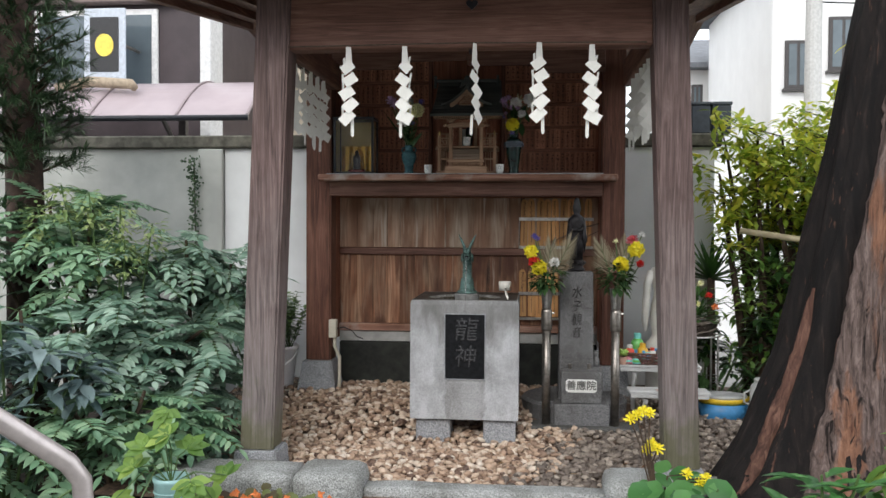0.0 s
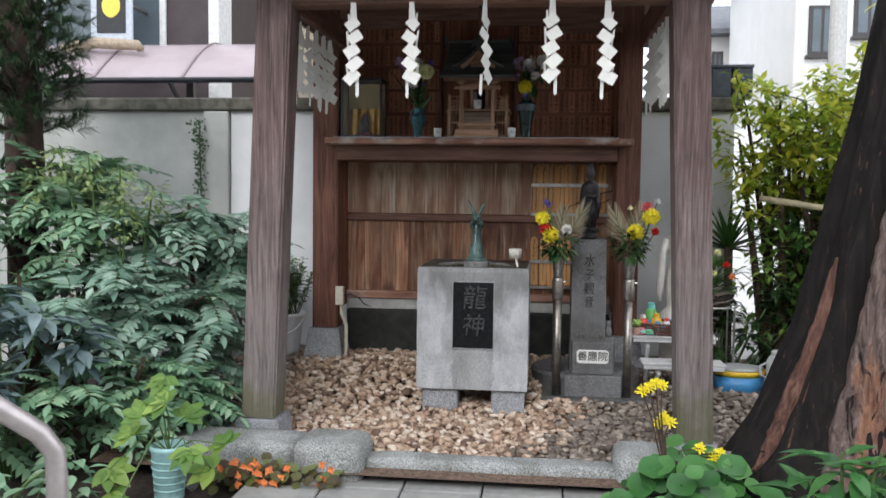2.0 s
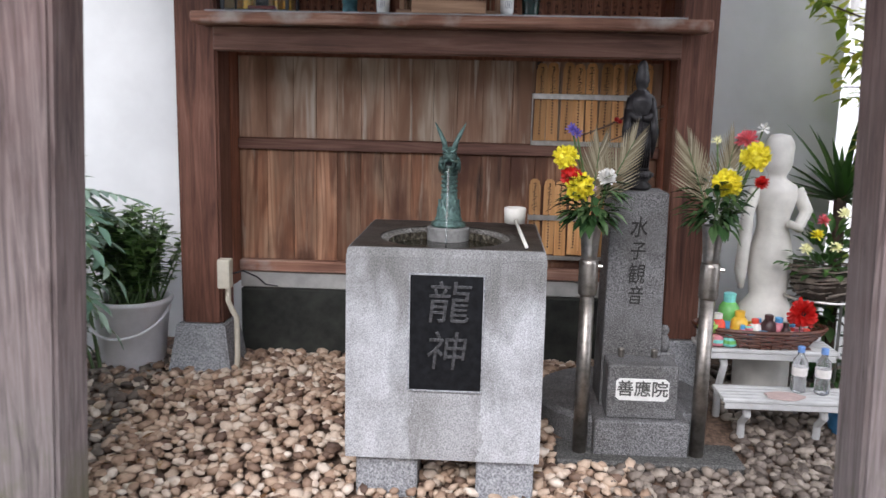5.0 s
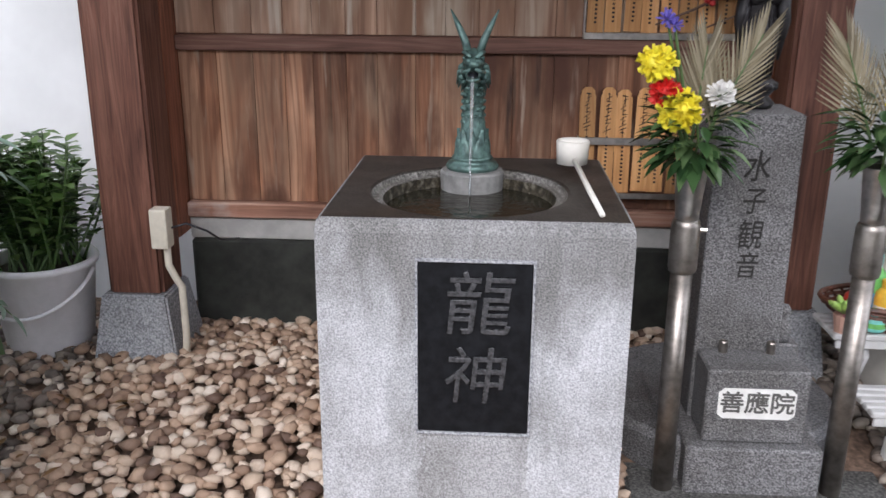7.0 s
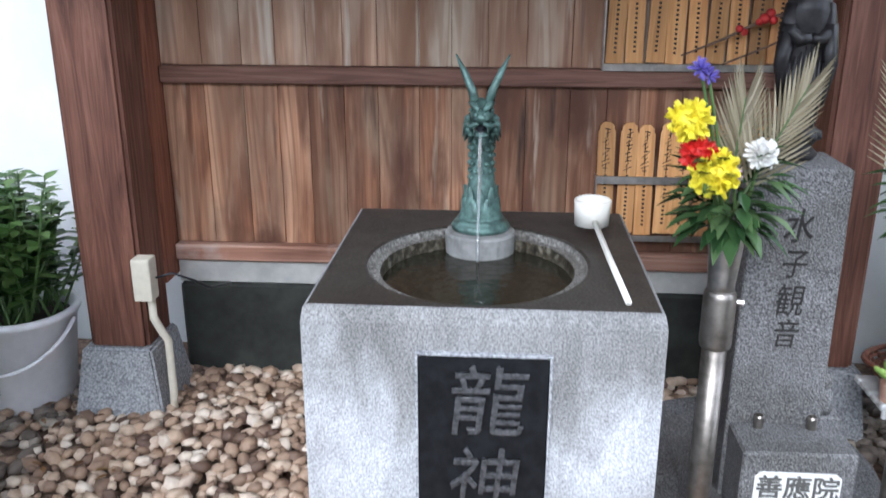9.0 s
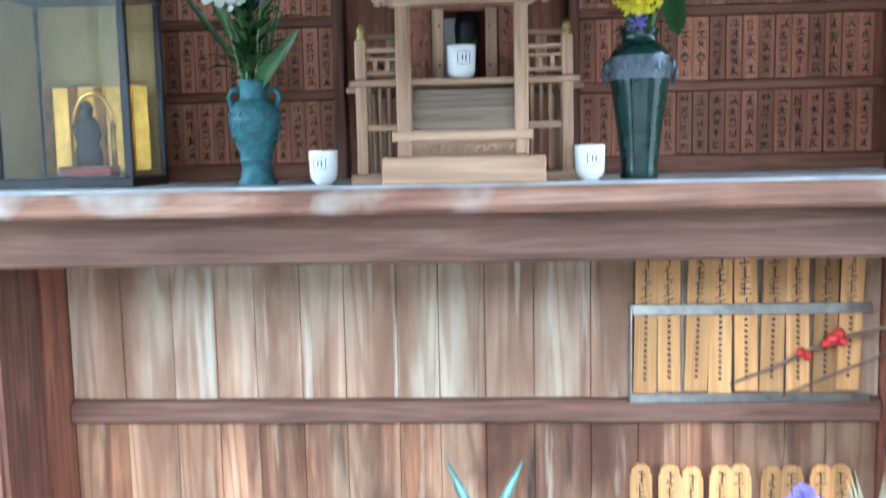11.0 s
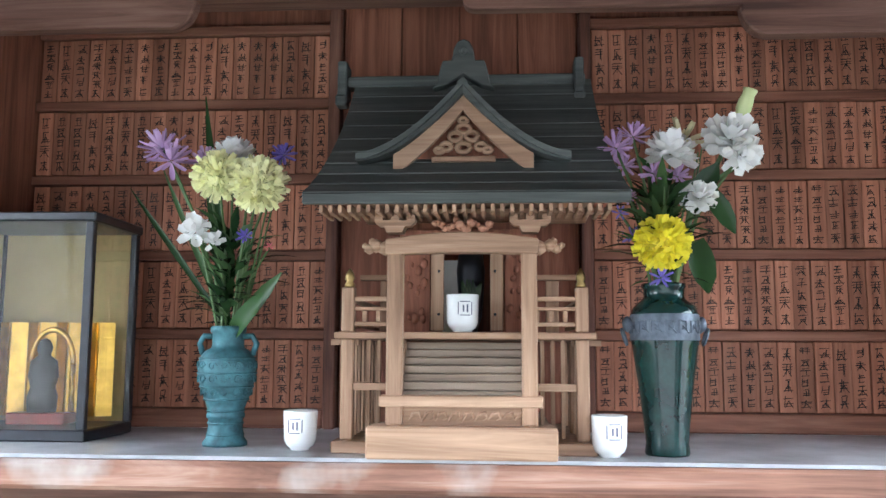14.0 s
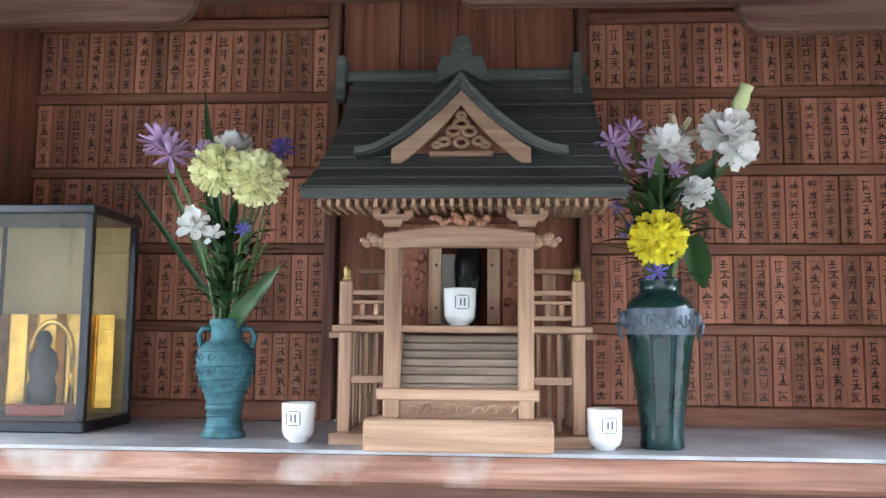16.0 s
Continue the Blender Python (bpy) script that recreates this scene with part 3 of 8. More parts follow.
M_INK = plain("faded_ink", (0.012, 0.007, 0.006), 0.8, var=0.3, bump=0)
plaque_mesh = mesh_of(box(-0.0185, 0.0185, -0.006, 0.006, 0.0, 0.149, 0.0012), W_PLAQ, "plaque")
ink_meshes = []
for k in range(14):
    rng = random.Random(k)
    vs, fs = [], []
    n = rng.choice((4, 5, 5, 6))
    def bar(xa, za, xb, zb, th):
        d = Vector((xb - xa, 0, zb - za))
        q = Vector((-d.z, 0, d.x)).normalized() * th
        i0 = len(vs)
        for x, z, sg in ((xa, za, -1), (xb, zb, -0.7), (xb, zb, 0.7), (xa, za, 1)):
            vs.append((x + q.x * sg, -0.0064, z + q.z * sg))
        fs.append((i0, i0 + 1, i0 + 2, i0 + 3))
    for i in range(n):
        zc = 0.140 - (i + 0.5) * 0.132 / n
        hh = 0.052 / n
        xo = rng.uniform(-0.0015, 0.0015)
        for dz in rng.sample((0.9, 0.45, 0.05, -0.4, -0.8), 3):
            hw = rng.uniform(0.005, 0.0115)
            bar(xo - hw, zc + dz * hh - 0.0007, xo + hw, zc + dz * hh + rng.uniform(0, 0.0015), rng.uniform(0.0008, 0.0014))
        for k2 in range(rng.choice((1, 2, 2))):
            xx = xo + rng.uniform(-0.007, 0.007)
            bar(xx, zc + hh * rng.uniform(0.6, 1.1), xx + rng.uniform(-0.003, 0.001), zc - hh * rng.uniform(0.5, 1.1), rng.uniform(0.0009, 0.0014))
        if rng.random() < 0.7:
            bar(xo, zc + 0.001, xo - rng.uniform(0.006, 0.011), zc - hh * 1.1, 0.001)
            bar(xo, zc + 0.001, xo + rng.uniform(0.006, 0.012), zc - hh * 1.1, 0.0012)
    me = bpy.data.meshes.new("writing")
    me.from_pydata(vs, [], fs)
    me.materials.append(M_INK)
    ink_meshes.append(me)
so = origin_of(shelter)
rng = random.Random(5)
for x0, n in ((-0.306 - 18 * 0.0384, 18), (0.288, 18)):
    for zt in PLAQ_TOP:
        for i in range(n):
            x = x0 + (i + 0.5) * 0.0384
            if not -0.98 < x < 0.975:
                continue
            p = new("plaque", plaque_mesh)
            p.parent = shelter
            p.location = Vector((x + rng.uniform(-0.0005, 0.0005), 7.018 + rng.uniform(-0.002, 0.002), zt - 0.149)) - so
            w = new("writing", ink_meshes[rng.randrange(14)])
            w.parent = p
            w["kind"] = "stuff"

# ---- prayer tablets in a metal rack on the panel ----
rack = thing("tablet_rack", (0.68, 6.95, 0.45), "galvanised metal racks screwed to the planks", "rack")
for z0, z1 in ((1.255, 1.28), (1.04, 1.062), (0.685, 0.71), (0.495, 0.515)):
    part("bar", box(0.405, 0.965, 6.945, 6.9495, z0, z1, 0.001), M_STEEL, rack)
for z0, z1 in ((1.04, 1.28), (0.495, 0.71)):
    part("bracket", box(0.40, 0.4048, 6.945, 6.984, z0, z1, 0.0008), M_STEEL, rack)


def tablet_bm():
    w, h = 0.027, 0.36
    pts = [(-w, 0), (w, 0), (w, h - 0.03), (w * 0.82, h - 0.022), (w * 0.85, h - 0.012), (w * 0.4, h), (-w * 0.4, h), (-w * 0.85, h - 0.012), (-w * 0.82, h - 0.022), (-w, h - 0.03)]
    return prism(pts, "y", -0.004, 0.004)


tab_mesh = mesh_of(tablet_bm(), W_EMA, "tablet")
M_INK2 = plain("black_ink", (0.01, 0.009, 0.008), 0.7, bump=0)
tab_ink = []
for k in range(4):
    rng = random.Random(40 + k)
    vs, fs = [], []

    def inkbar(xa, xb, za, zb):
        s = len(vs)
        vs.extend([(xa, -0.0046, za), (xb, -0.0046, za), (xb, -0.0046, zb), (xa, -0.0046, zb)])
        fs.append((s, s + 1, s + 2, s + 3))
    for i in range(11):
        zc = 0.338 - i * 0.0125
        hw = rng.uniform(0.005, 0.015)
        xo = rng.uniform(-0.003, 0.003)
        tilt = rng.uniform(-0.002, 0.007)
        s0 = len(vs)
        vs.extend([(xo - hw, -0.0046, zc - 0.0022 - tilt), (xo + hw, -0.0046, zc - 0.001 + tilt), (xo + hw * 0.9, -0.0046, zc + 0.0015 + tilt), (xo - hw * 0.8, -0.0046, zc + 0.002 - tilt)])
        fs.append((s0, s0 + 1, s0 + 2, s0 + 3))
        if i % 3 == 0:
            inkbar(xo - 0.0016, xo + 0.0012, zc - 0.028, zc + 0.004)
    for i in range(12):
        zc = 0.19 - i * 0.014
        inkbar(-0.004, 0.004, zc - 0.004, zc + 0.003)
    me = bpy.data.meshes.new("writing")
    me.from_pydata(vs, [], fs)
    me.materials.append(M_INK2)
    tab_ink.append(me)
tabrng = random.Random(9)
for zb, n in ((1.062, 9), (0.517, 9)):
    for i in range(n):
        x = 0.437 + i * 0.0605 + tabrng.uniform(-0.003, 0.003)
        t = new("prayer_tablet", tab_mesh)
        t.matrix_basis = pose(x, 6.9605 + tabrng.uniform(0, 0.012), zb + tabrng.uniform(-0.004, 0.004), 0, tabrng.uniform(-1.5, 1.5), 0)
        tagged(t, "narrow pine prayer tablet with brushed black writing", "tablet", "prayer tablets in the racks")
        w = new("writing", tab_ink[tabrng.randrange(4)])
        w.parent = t
        w["kind"] = "stuff"

# electric socket box on the post
sock = thing("socket_box", (-0.985, 6.66, 0.3), "cream weatherproof socket box with a hanging cable", "socket box")
M_CREAM = plain("cream_plastic", (0.62, 0.58, 0.48), 0.5, var=0.08)
part("box_body", box(-1.003, -0.945, 6.60, 6.66, 0.375, 0.51, 0.008, seg=2), M_CREAM, sock)
part("conduit", tube([(-0.965, 6.64, 0.376), (-0.965, 6.64, 0.31), (-0.945, 6.645, 0.26), (-0.93, 6.65, 0.23), (-0.93, 6.65, 0.05), (-0.94, 6.66, -0.05)], 0.013, 8), M_CREAM, sock, smooth=True)
part("cable", tube([(-0.945, 6.64, 0.44), (-0.90, 6.66, 0.45), (-0.84, 6.68, 0.42), (-0.82, 6.75, 0.37), (-0.80, 6.9, 0.33)], 0.004, 6), M_BLACKMETAL, sock, smooth=True)

# red-berried twig hanging before the tablets
twig = thing("berry_twig", (0.8, 6.9, 1.1), "thin dry twig with a few red berries before the tablets", "twig")
part("branch", tube([(0.63, 6.925, 1.09), (0.75, 6.92, 1.14), (0.87, 6.92, 1.20), (1.0, 6.9, 1.235)], [0.003, 0.005, 0.006, 0.006], 6), plain("dry_twig", (0.16, 0.10, 0.07), 0.8), twig)
part("branch", tube([(0.75, 6.915, 1.065), (0.88, 6.915, 1.12), (1.0, 6.9, 1.18)], 0.0035, 6), plain("dry_twig", (0.16, 0.10, 0.07), 0.8), twig)
M_BERRY = plain("red_berry", (0.50, 0.03, 0.03), 0.35)
for x, z, r in ((0.79, 1.17, 0.012), (0.805, 1.16, 0.011), (0.86, 1.20, 0.016), (0.875, 1.215, 0.014), (0.885, 1.195, 0.013), (0.845, 1.19, 0.011)):
    part("berry", ball((x, 6.91, z), r, sub=2), M_BERRY, twig, smooth=True)


# ---- stone basin with the dragon spout ----
BX0, BX1, BY0, BY1, BZ = -0.268, 0.415, 5.715, 6.40, 0.745
BCX, BCY = 0.055, 6.0
basin = thing("stone_basin", (0.07, 6.05, -0.16), "pale granite water basin with a wet dark rim", "basin")
bm = bmesh.new()
N = 48


def rim_loop(rx, ry, z, sq):
    out = []
    for i in range(N):
        a = 2 * math.pi * i / N
        c, s = math.cos(a), math.sin(a)
        if sq:
            k = 1 / max(abs(c), abs(s))
            x = (BX0 + BX1) / 2 + c * k * (BX1 - BX0) / 2 * rx
            y = (BY0 + BY1) / 2 + s * k * (BY1 - BY0) / 2 * ry
        else:
            x, y = BCX + c * rx, BCY + s * ry
        out.append(bm.verts.new((x, y, z)))
    return out


loops = [rim_loop(1.0, 1.0, -0.01, True), rim_loop(1.004, 1.004, 0.02, True), rim_loop(1.0, 1.0, BZ - 0.03, True), rim_loop(0.985, 0.985, BZ - 0.004, True), rim_loop(0.965, 0.965, BZ, True)]
for a, b in zip(loops, loops[1:]):
    for i in range(N):
        bm.faces.new((a[i], a[(i + 1) % N], b[(i + 1) % N], b[i]))
bm.faces.new(loops[0][::-1])
part("body", bm, G_BASIN, basin, "pale granite block with water marks, darker below the slab")
bm = bmesh.new()
def skin(loops, closed=False):
    for a, b in zip(loops, loops[1:]):
        for i in range(N):
            bm.faces.new((a[i], a[(i + 1) % N], b[(i + 1) % N], b[i]))
    if closed:
        bm.faces.new(loops[-1])


skin([rim_loop(0.965, 0.965, BZ + 0.0005, True), rim_loop(0.242, 0.262, BZ + 0.0005, False), rim_loop(0.236, 0.256, BZ - 0.004, False)])
part("rim", bm, G_WET, basin, "wet dark stone rim")
bm = bmesh.new()
skin([rim_loop(0.236, 0.256, BZ - 0.004, False), rim_loop(0.233, 0.253, BZ - 0.018, False), rim_loop(0.220, 0.238, BZ - 0.020, False), rim_loop(0.214, 0.231, BZ - 0.014, False), rim_loop(0.209, 0.226, BZ - 0.018, False)])
part("bowl_edge", bm, granite("worn_bowl_granite", (0.07, 0.066, 0.06), (0.16, 0.155, 0.145), (0.30, 0.295, 0.28), 120, 0.8, wet=True), basin, "pale worn inner edge of the bowl", True)
bm = bmesh.new()
skin([rim_loop(0.209, 0.226, BZ - 0.018, False), rim_loop(0.206, 0.223, BZ - 0.05, False), rim_loop(0.195, 0.21, BZ - 0.25, False)], True)
part("bowl", roughen(bm, 0.004, 40), granite("algae_stone", (0.012, 0.010, 0.006), (0.045, 0.036, 0.022), (0.16, 0.15, 0.12), 60, 0.6, wet=True), basin, "dark bowl wall with algae")
m = Mat("dark_water", 0.03, spec=0.6)
m.col((0.018, 0.016, 0.010))
m.b.inputs["IOR"].default_value = 1.33
m.bump(m.noise(26, 3, 0.5), 0.006, 0.5)
part("water", prism([(BCX + 0.207 * math.cos(2 * math.pi * i / 40), BCY + 0.224 * math.sin(2 * math.pi * i / 40)) for i in range(40)], "z", BZ - 0.06, BZ - 0.045), m.m, basin, "dark still water")
for x0, x1 in ((-0.235, -0.015), (0.195, 0.40)):
    part("support_block", box(x0, x1, 5.745, 6.33, -0.25, -0.013, 0.008), G_BASE, basin, "grey granite block")
# inset slab with the carved name
part("slab", box(-0.045, 0.202, 5.7085, 5.73, 0.250, 0.655, 0.002), M_BLACKSLAB, basin, "polished black stone slab")
for a in ((-0.051, -0.0455, 0.244, 0.661), (0.2025, 0.208, 0.244, 0.661)):
    part("slab_edge", box(a[0], a[1], 5.704, 5.73, a[2], a[3], 0.001), G_BASE, basin)
for a in ((0.244, 0.2495), (0.6555, 0.661)):
    part("slab_edge", box(-0.0455, 0.2025, 5.704, 5.73, a[0], a[1], 0.001), G_BASE, basin)


def lettering(name, text, size, at, mat, parent, depth=0.003, sx=1.0, label="", thin=0.0, slant=0.0):
    """One written sign, upright, facing the front."""
    cu = bpy.data.curves.new(name, "FONT")
    cu.body, cu.size, cu.extrude = text, size, depth
    cu.align_x, cu.align_y = "CENTER", "CENTER"
    cu.bevel_depth = size * 0.014
    cu.offset, cu.shear = -size * thin, slant
    tmp = new(name + "_curve", cu)
    bpy.context.view_layer.update()
    me = bpy.data.meshes.new_from_object(tmp.evaluated_get(bpy.context.evaluated_depsgraph_get()))
    bpy.data.objects.remove(tmp)
    me.transform(Matrix.Translation(Vector(at) - origin_of(parent)) @ pose(0, 0, 0, 90) @ Matrix.Diagonal((sx, 1, 1, 1)))
    me.materials.clear()
    me.materials.append(mat)
    ob = new(name, me)
    ob.parent = parent
    return tagged(ob, label)


M_CARVE = plain("carved_dark_stone", (0.045, 0.045, 0.048), 0.25, var=0.5, scale=80, bump=0.001)
lettering("letter", "龍", 0.155, (0.083, 5.707, 0.552), M_CARVE, basin, 0.005, 1.0, "raised carved character", 0.009, 0.1)
lettering("letter", "神", 0.145, (0.080, 5.707, 0.383), M_CARVE, basin, 0.005, 1.0, "raised carved character", 0.009, 0.1)

# dragon
M_BRONZE = plain("green_bronze", (0.09, 0.155, 0.14), 0.42, 0.4, var=0.45, scale=45, bump=0.003)
dragon = thing("dragon_spout", (0.055, 6.23, BZ), "green patinated bronze dragon spout on the basin rim", "spout")
DX, DY = 0.055, 6.25
# ledge of stone under the spout
part("ledge", lathe([(0.082, BZ - 0.05), (0.084, BZ + 0.001), (0.08, BZ + 0.006)], (DX, DY - 0.045, 0), 24), plain("grey_cement", (0.20, 0.20, 0.195), 0.7, var=0.25, scale=30), basin, "rounded stone ledge")
part("base_ring", lathe([(0.068, BZ + 0.006), (0.07, BZ + 0.015), (0.064, BZ + 0.024), (0.05, BZ + 0.03), (0.056, BZ + 0.034), (0.05, BZ + 0.042)], (DX, DY - 0.03, 0), 24), M_BRONZE, dragon, smooth=True)
bm = tube([(DX, DY - 0.03, BZ + 0.04), (DX, DY - 0.025, BZ + 0.10), (DX, DY - 0.015, BZ + 0.17), (DX, DY - 0.02, BZ + 0.23), (DX, DY - 0.035, BZ + 0.275)], [0.044, 0.033, 0.027, 0.028, 0.03], 16)
part("neck", roughen(bm, 0.003, 60), M_BRONZE, dragon, "scaled bronze neck", True)
def leaf_spike(a, z0, h, r0, w):
    """One pointed leaf of the collar round the foot of the neck."""
    bm = bmesh.new()
    c, sn = math.cos(a), math.sin(a)
    rows = []
    for t, ww, ro in ((0.0, 1.0, 0.0), (0.35, 1.0, 0.004), (0.7, 0.62, 0.003), (1.0, 0.06, 0.007)):
        r = r0 - 0.012 * t + ro
        rows.append([bm.verts.new((DX + (r + d) * c - sn * u * w * ww, DY - 0.03 + (r + d) * sn + c * u * w * ww, z0 + h * t)) for u, d in ((-1, -0.004), (0, 0.005), (1, -0.004))])
    for p, q in zip(rows, rows[1:]):
        for i in range(2):
            bm.faces.new((p[i], p[i + 1], q[i + 1], q[i]))
    return bm


for k in range(8):
    part("collar_leaf", leaf_spike(2 * math.pi * (k + 0.5) / 8, BZ + 0.034, 0.052, 0.047, 0.017), M_BRONZE, dragon, smooth=True)
    part("collar_leaf", leaf_spike(2 * math.pi * k / 8, BZ + 0.05, 0.062, 0.042, 0.014), M_BRONZE, dragon, smooth=True)
# rows of scales up the neck
for j in range(9):
    z = BZ + 0.11 + 0.018 * j
    yy = DY - 0.018 - 0.0008 * j
    for k in range(9):
        a = 2 * math.pi * (k + 0.5 * (j % 2)) / 9
        c, sn = math.cos(a), math.sin(a)
        part("scale", ball((DX + 0.0275 * c, yy + 0.0275 * sn, z), 0.0075, None, 1, (1, 1, 0.9)), M_BRONZE, dragon)
# skull, snout with brows, nostrils and lips, open mouth, cheek fins and horns
bm = ball((DX, DY - 0.045, BZ + 0.285), 0.034, scale=(0.85, 1.05, 1.0))
ball((DX, DY - 0.085, BZ + 0.283), 0.025, bm, 2, (0.98, 1.45, 0.75))
ball((DX, DY - 0.118, BZ + 0.285), 0.016, bm, 2, (1.2, 0.8, 0.75))
part("head", roughen(bm, 0.003, 60), M_BRONZE, dragon, smooth=True)
for sx in (-1, 1):
    part("brow", tube([(DX + sx * 0.007, DY - 0.105, BZ + 0.300), (DX + sx * 0.019, DY - 0.085, BZ + 0.309), (DX + sx * 0.028, DY - 0.06, BZ + 0.310)], [0.004, 0.008, 0.003], 7), M_BRONZE, dragon, smooth=True)
    part("eye", ball((DX + sx * 0.023, DY - 0.084, BZ + 0.297), 0.006, None, 1), M_BRONZE, dragon, smooth=True)
    part("nostril", ball((DX + sx * 0.011, DY - 0.126, BZ + 0.292), 0.0065, None, 1), M_BRONZE, dragon, smooth=True)
    part("lip", tube([(DX + sx * 0.006, DY - 0.128, BZ + 0.273), (DX + sx * 0.02, DY - 0.115, BZ + 0.266), (DX + sx * 0.027, DY - 0.08, BZ + 0.264), (DX + sx * 0.026, DY - 0.06, BZ + 0.25)], [0.004, 0.006, 0.006, 0.003], 7), M_BRONZE, dragon, smooth=True)
    part("fang", tube([(DX + sx * 0.016, DY - 0.118, BZ + 0.265), (DX + sx * 0.015, DY - 0.119, BZ + 0.25)], [0.003, 0.0006], 5), M_BRONZE, dragon)
    for i, (dx, dz, ln) in enumerate(((0.033, 0.275, 0.03), (0.036, 0.262, 0.036), (0.032, 0.248, 0.032), (0.024, 0.238, 0.03))):
        part("cheek_fin", tube([(DX + sx * 0.024, DY - 0.05, BZ + dz), (DX + sx * dx, DY - 0.045, BZ + dz - 0.004), (DX + sx * (dx + 0.008), DY - 0.035, BZ + dz - ln)], [0.010, 0.008, 0.001], 6), M_BRONZE, dragon, smooth=True)
    part("horn", tube([(DX + sx * 0.015, DY - 0.05, BZ + 0.305), (DX + sx * 0.023, DY - 0.042, BZ + 0.335), (DX + sx * 0.042, DY - 0.03, BZ + 0.375), (DX + sx * 0.061, DY - 0.02, BZ + 0.412)], [0.011, 0.010, 0.0075, 0.0015], 8), M_BRONZE, dragon, smooth=True)
part("jaw", roughen(ball((DX, DY - 0.088, BZ + 0.243), 0.018, None, 2, (1.05, 1.6, 0.4)), 0.002, 50), M_BRONZE, dragon, smooth=True)
part("beard", tube([(DX, DY - 0.10, BZ + 0.24), (DX + 0.002, DY - 0.098, BZ + 0.225), (DX + 0.006, DY - 0.09, BZ + 0.205)], [0.009, 0.007, 0.001], 6), M_BRONZE, dragon, smooth=True)
# black ball between the jaws stands for the shaded hollow
part("mouth", ball((DX, DY - 0.088, BZ + 0.257), 0.018, None, 1, (1.0, 1.7, 0.5)), M_BLACKMETAL, dragon, "black filling that stands for the shade in the open mouth")
m = Mat("running_water", 0.04)
m.col((0.9, 0.93, 0.95))
m.b.inputs["Transmission Weight"].default_value = 0.85
m.b.inputs["IOR"].default_value = 1.33
bm = tube([(DX, DY - 0.105, BZ + 0.262), (DX - 0.001, DY - 0.118, BZ + 0.22), (DX - 0.002, DY - 0.126, BZ + 0.12), (DX - 0.003, DY - 0.132, BZ), (DX - 0.003, DY - 0.135, BZ - 0.05)], [0.0042, 0.0040, 0.0034, 0.0028, 0.0028], 10)
solid("water_jet", roughen(bm, 0.0015, 70), m.m, "thin clear jet of water from the dragon mouth", "water", smooth=True, kind="stuff")

# ladle
M_WHITEPL = plain("white_plastic", (0.72, 0.70, 0.64), 0.4, var=0.05)
ladle = thing("water_ladle", (0.32, 6.15, BZ), "cream white plastic ladle resting on the basin rim", "ladle")
part("cup", lathe([(0.036, 0.0), (0.04, 0.0), (0.043, 0.058), (0.04, 0.061), (0.037, 0.05), (0.034, 0.012), (0.001, 0.01)], (0.315, 6.19, BZ + 0.03), 24), M_WHITEPL, ladle, smooth=True)
part("handle", tube([(0.318, 6.155, BZ + 0.045), (0.33, 5.95, BZ + 0.028), (0.344, 5.745, BZ + 0.012)], [0.007, 0.007, 0.0065], 8), M_WHITEPL, ladle, smooth=True)

# ---- memorial stone with the bronze figure ----
stele = thing("memorial_stone", (0.80, 6.36, -0.1), "grey granite memorial pillar with black brushed characters", "memorial stone")
bm = bmesh.new()
ring = []
for z, w, d in ((0.0, 0.118, 0.115), (0.5, 0.114, 0.110), (0.902, 0.111, 0.105)):
    ring.append([bm.verts.new((0.803 + a * w, 6.345 + b * d, z)) for a, b in ((-1, -1), (1, -1), (1, 1), (-1, 1))])
for a, b in zip(ring, ring[1:]):
    for i in range(4):
        bm.faces.new((a[i], a[(i + 1) % 4], b[(i + 1) % 4], b[i]))
bm.faces.new(ring[-1])
bm.faces.new(ring[0][::-1])
bmesh.ops.bevel(bm, geom=bm.edges[:], offset=0.004, segments=1, affect="EDGES")
part("pillar", bm, G_STELE, stele)
for ch, z, s in (("水", 0.760, 0.09), ("子", 0.667, 0.08), ("観", 0.573, 0.088), ("音", 0.486, 0.08)):
    lettering("letter", ch, s, (0.803, 6.2365 - (z - 0.4) * -0.010, z), M_INK2, stele, 0.002, 0.8, "black brushed character", 0.006, 0.12)
part("foot_slab", box(0.60, 1.03, 6.16, 6.55, -0.16, 0.03, 0.008), G_STELE, stele)
part("round_plinth", lathe([(0.36, -0.16), (0.37, 0.0), (0.35, 0.02)], (0.80, 6.45, 0), 28), G_STELE, stele)

M_DARKBRONZE = plain("dark_bronze", (0.022, 0.02, 0.022), 0.42, 0.4, var=0.5, scale=40, bump=0.002)
bm = lathe([(0.055, 0.0), (0.062, 0.012), (0.045, 0.03), (0.06, 0.05), (0.064, 0.062), (0.05, 0.075)], (0.805, 6.37, 0.905), 20)
lathe([(0.042, 0.07), (0.046, 0.085), (0.040, 0.11), (0.043, 0.16), (0.048, 0.21), (0.050, 0.26), (0.052, 0.31), (0.055, 0.345), (0.050, 0.368), (0.028, 0.388), (0.018, 0.396), (0.024, 0.408), (0.029, 0.43), (0.027, 0.452), (0.019, 0.47), (0.021, 0.484), (0.012, 0.502), (0.001, 0.510)], (0.805, 6.37, 0.905), 20, bm, sy=0.75)
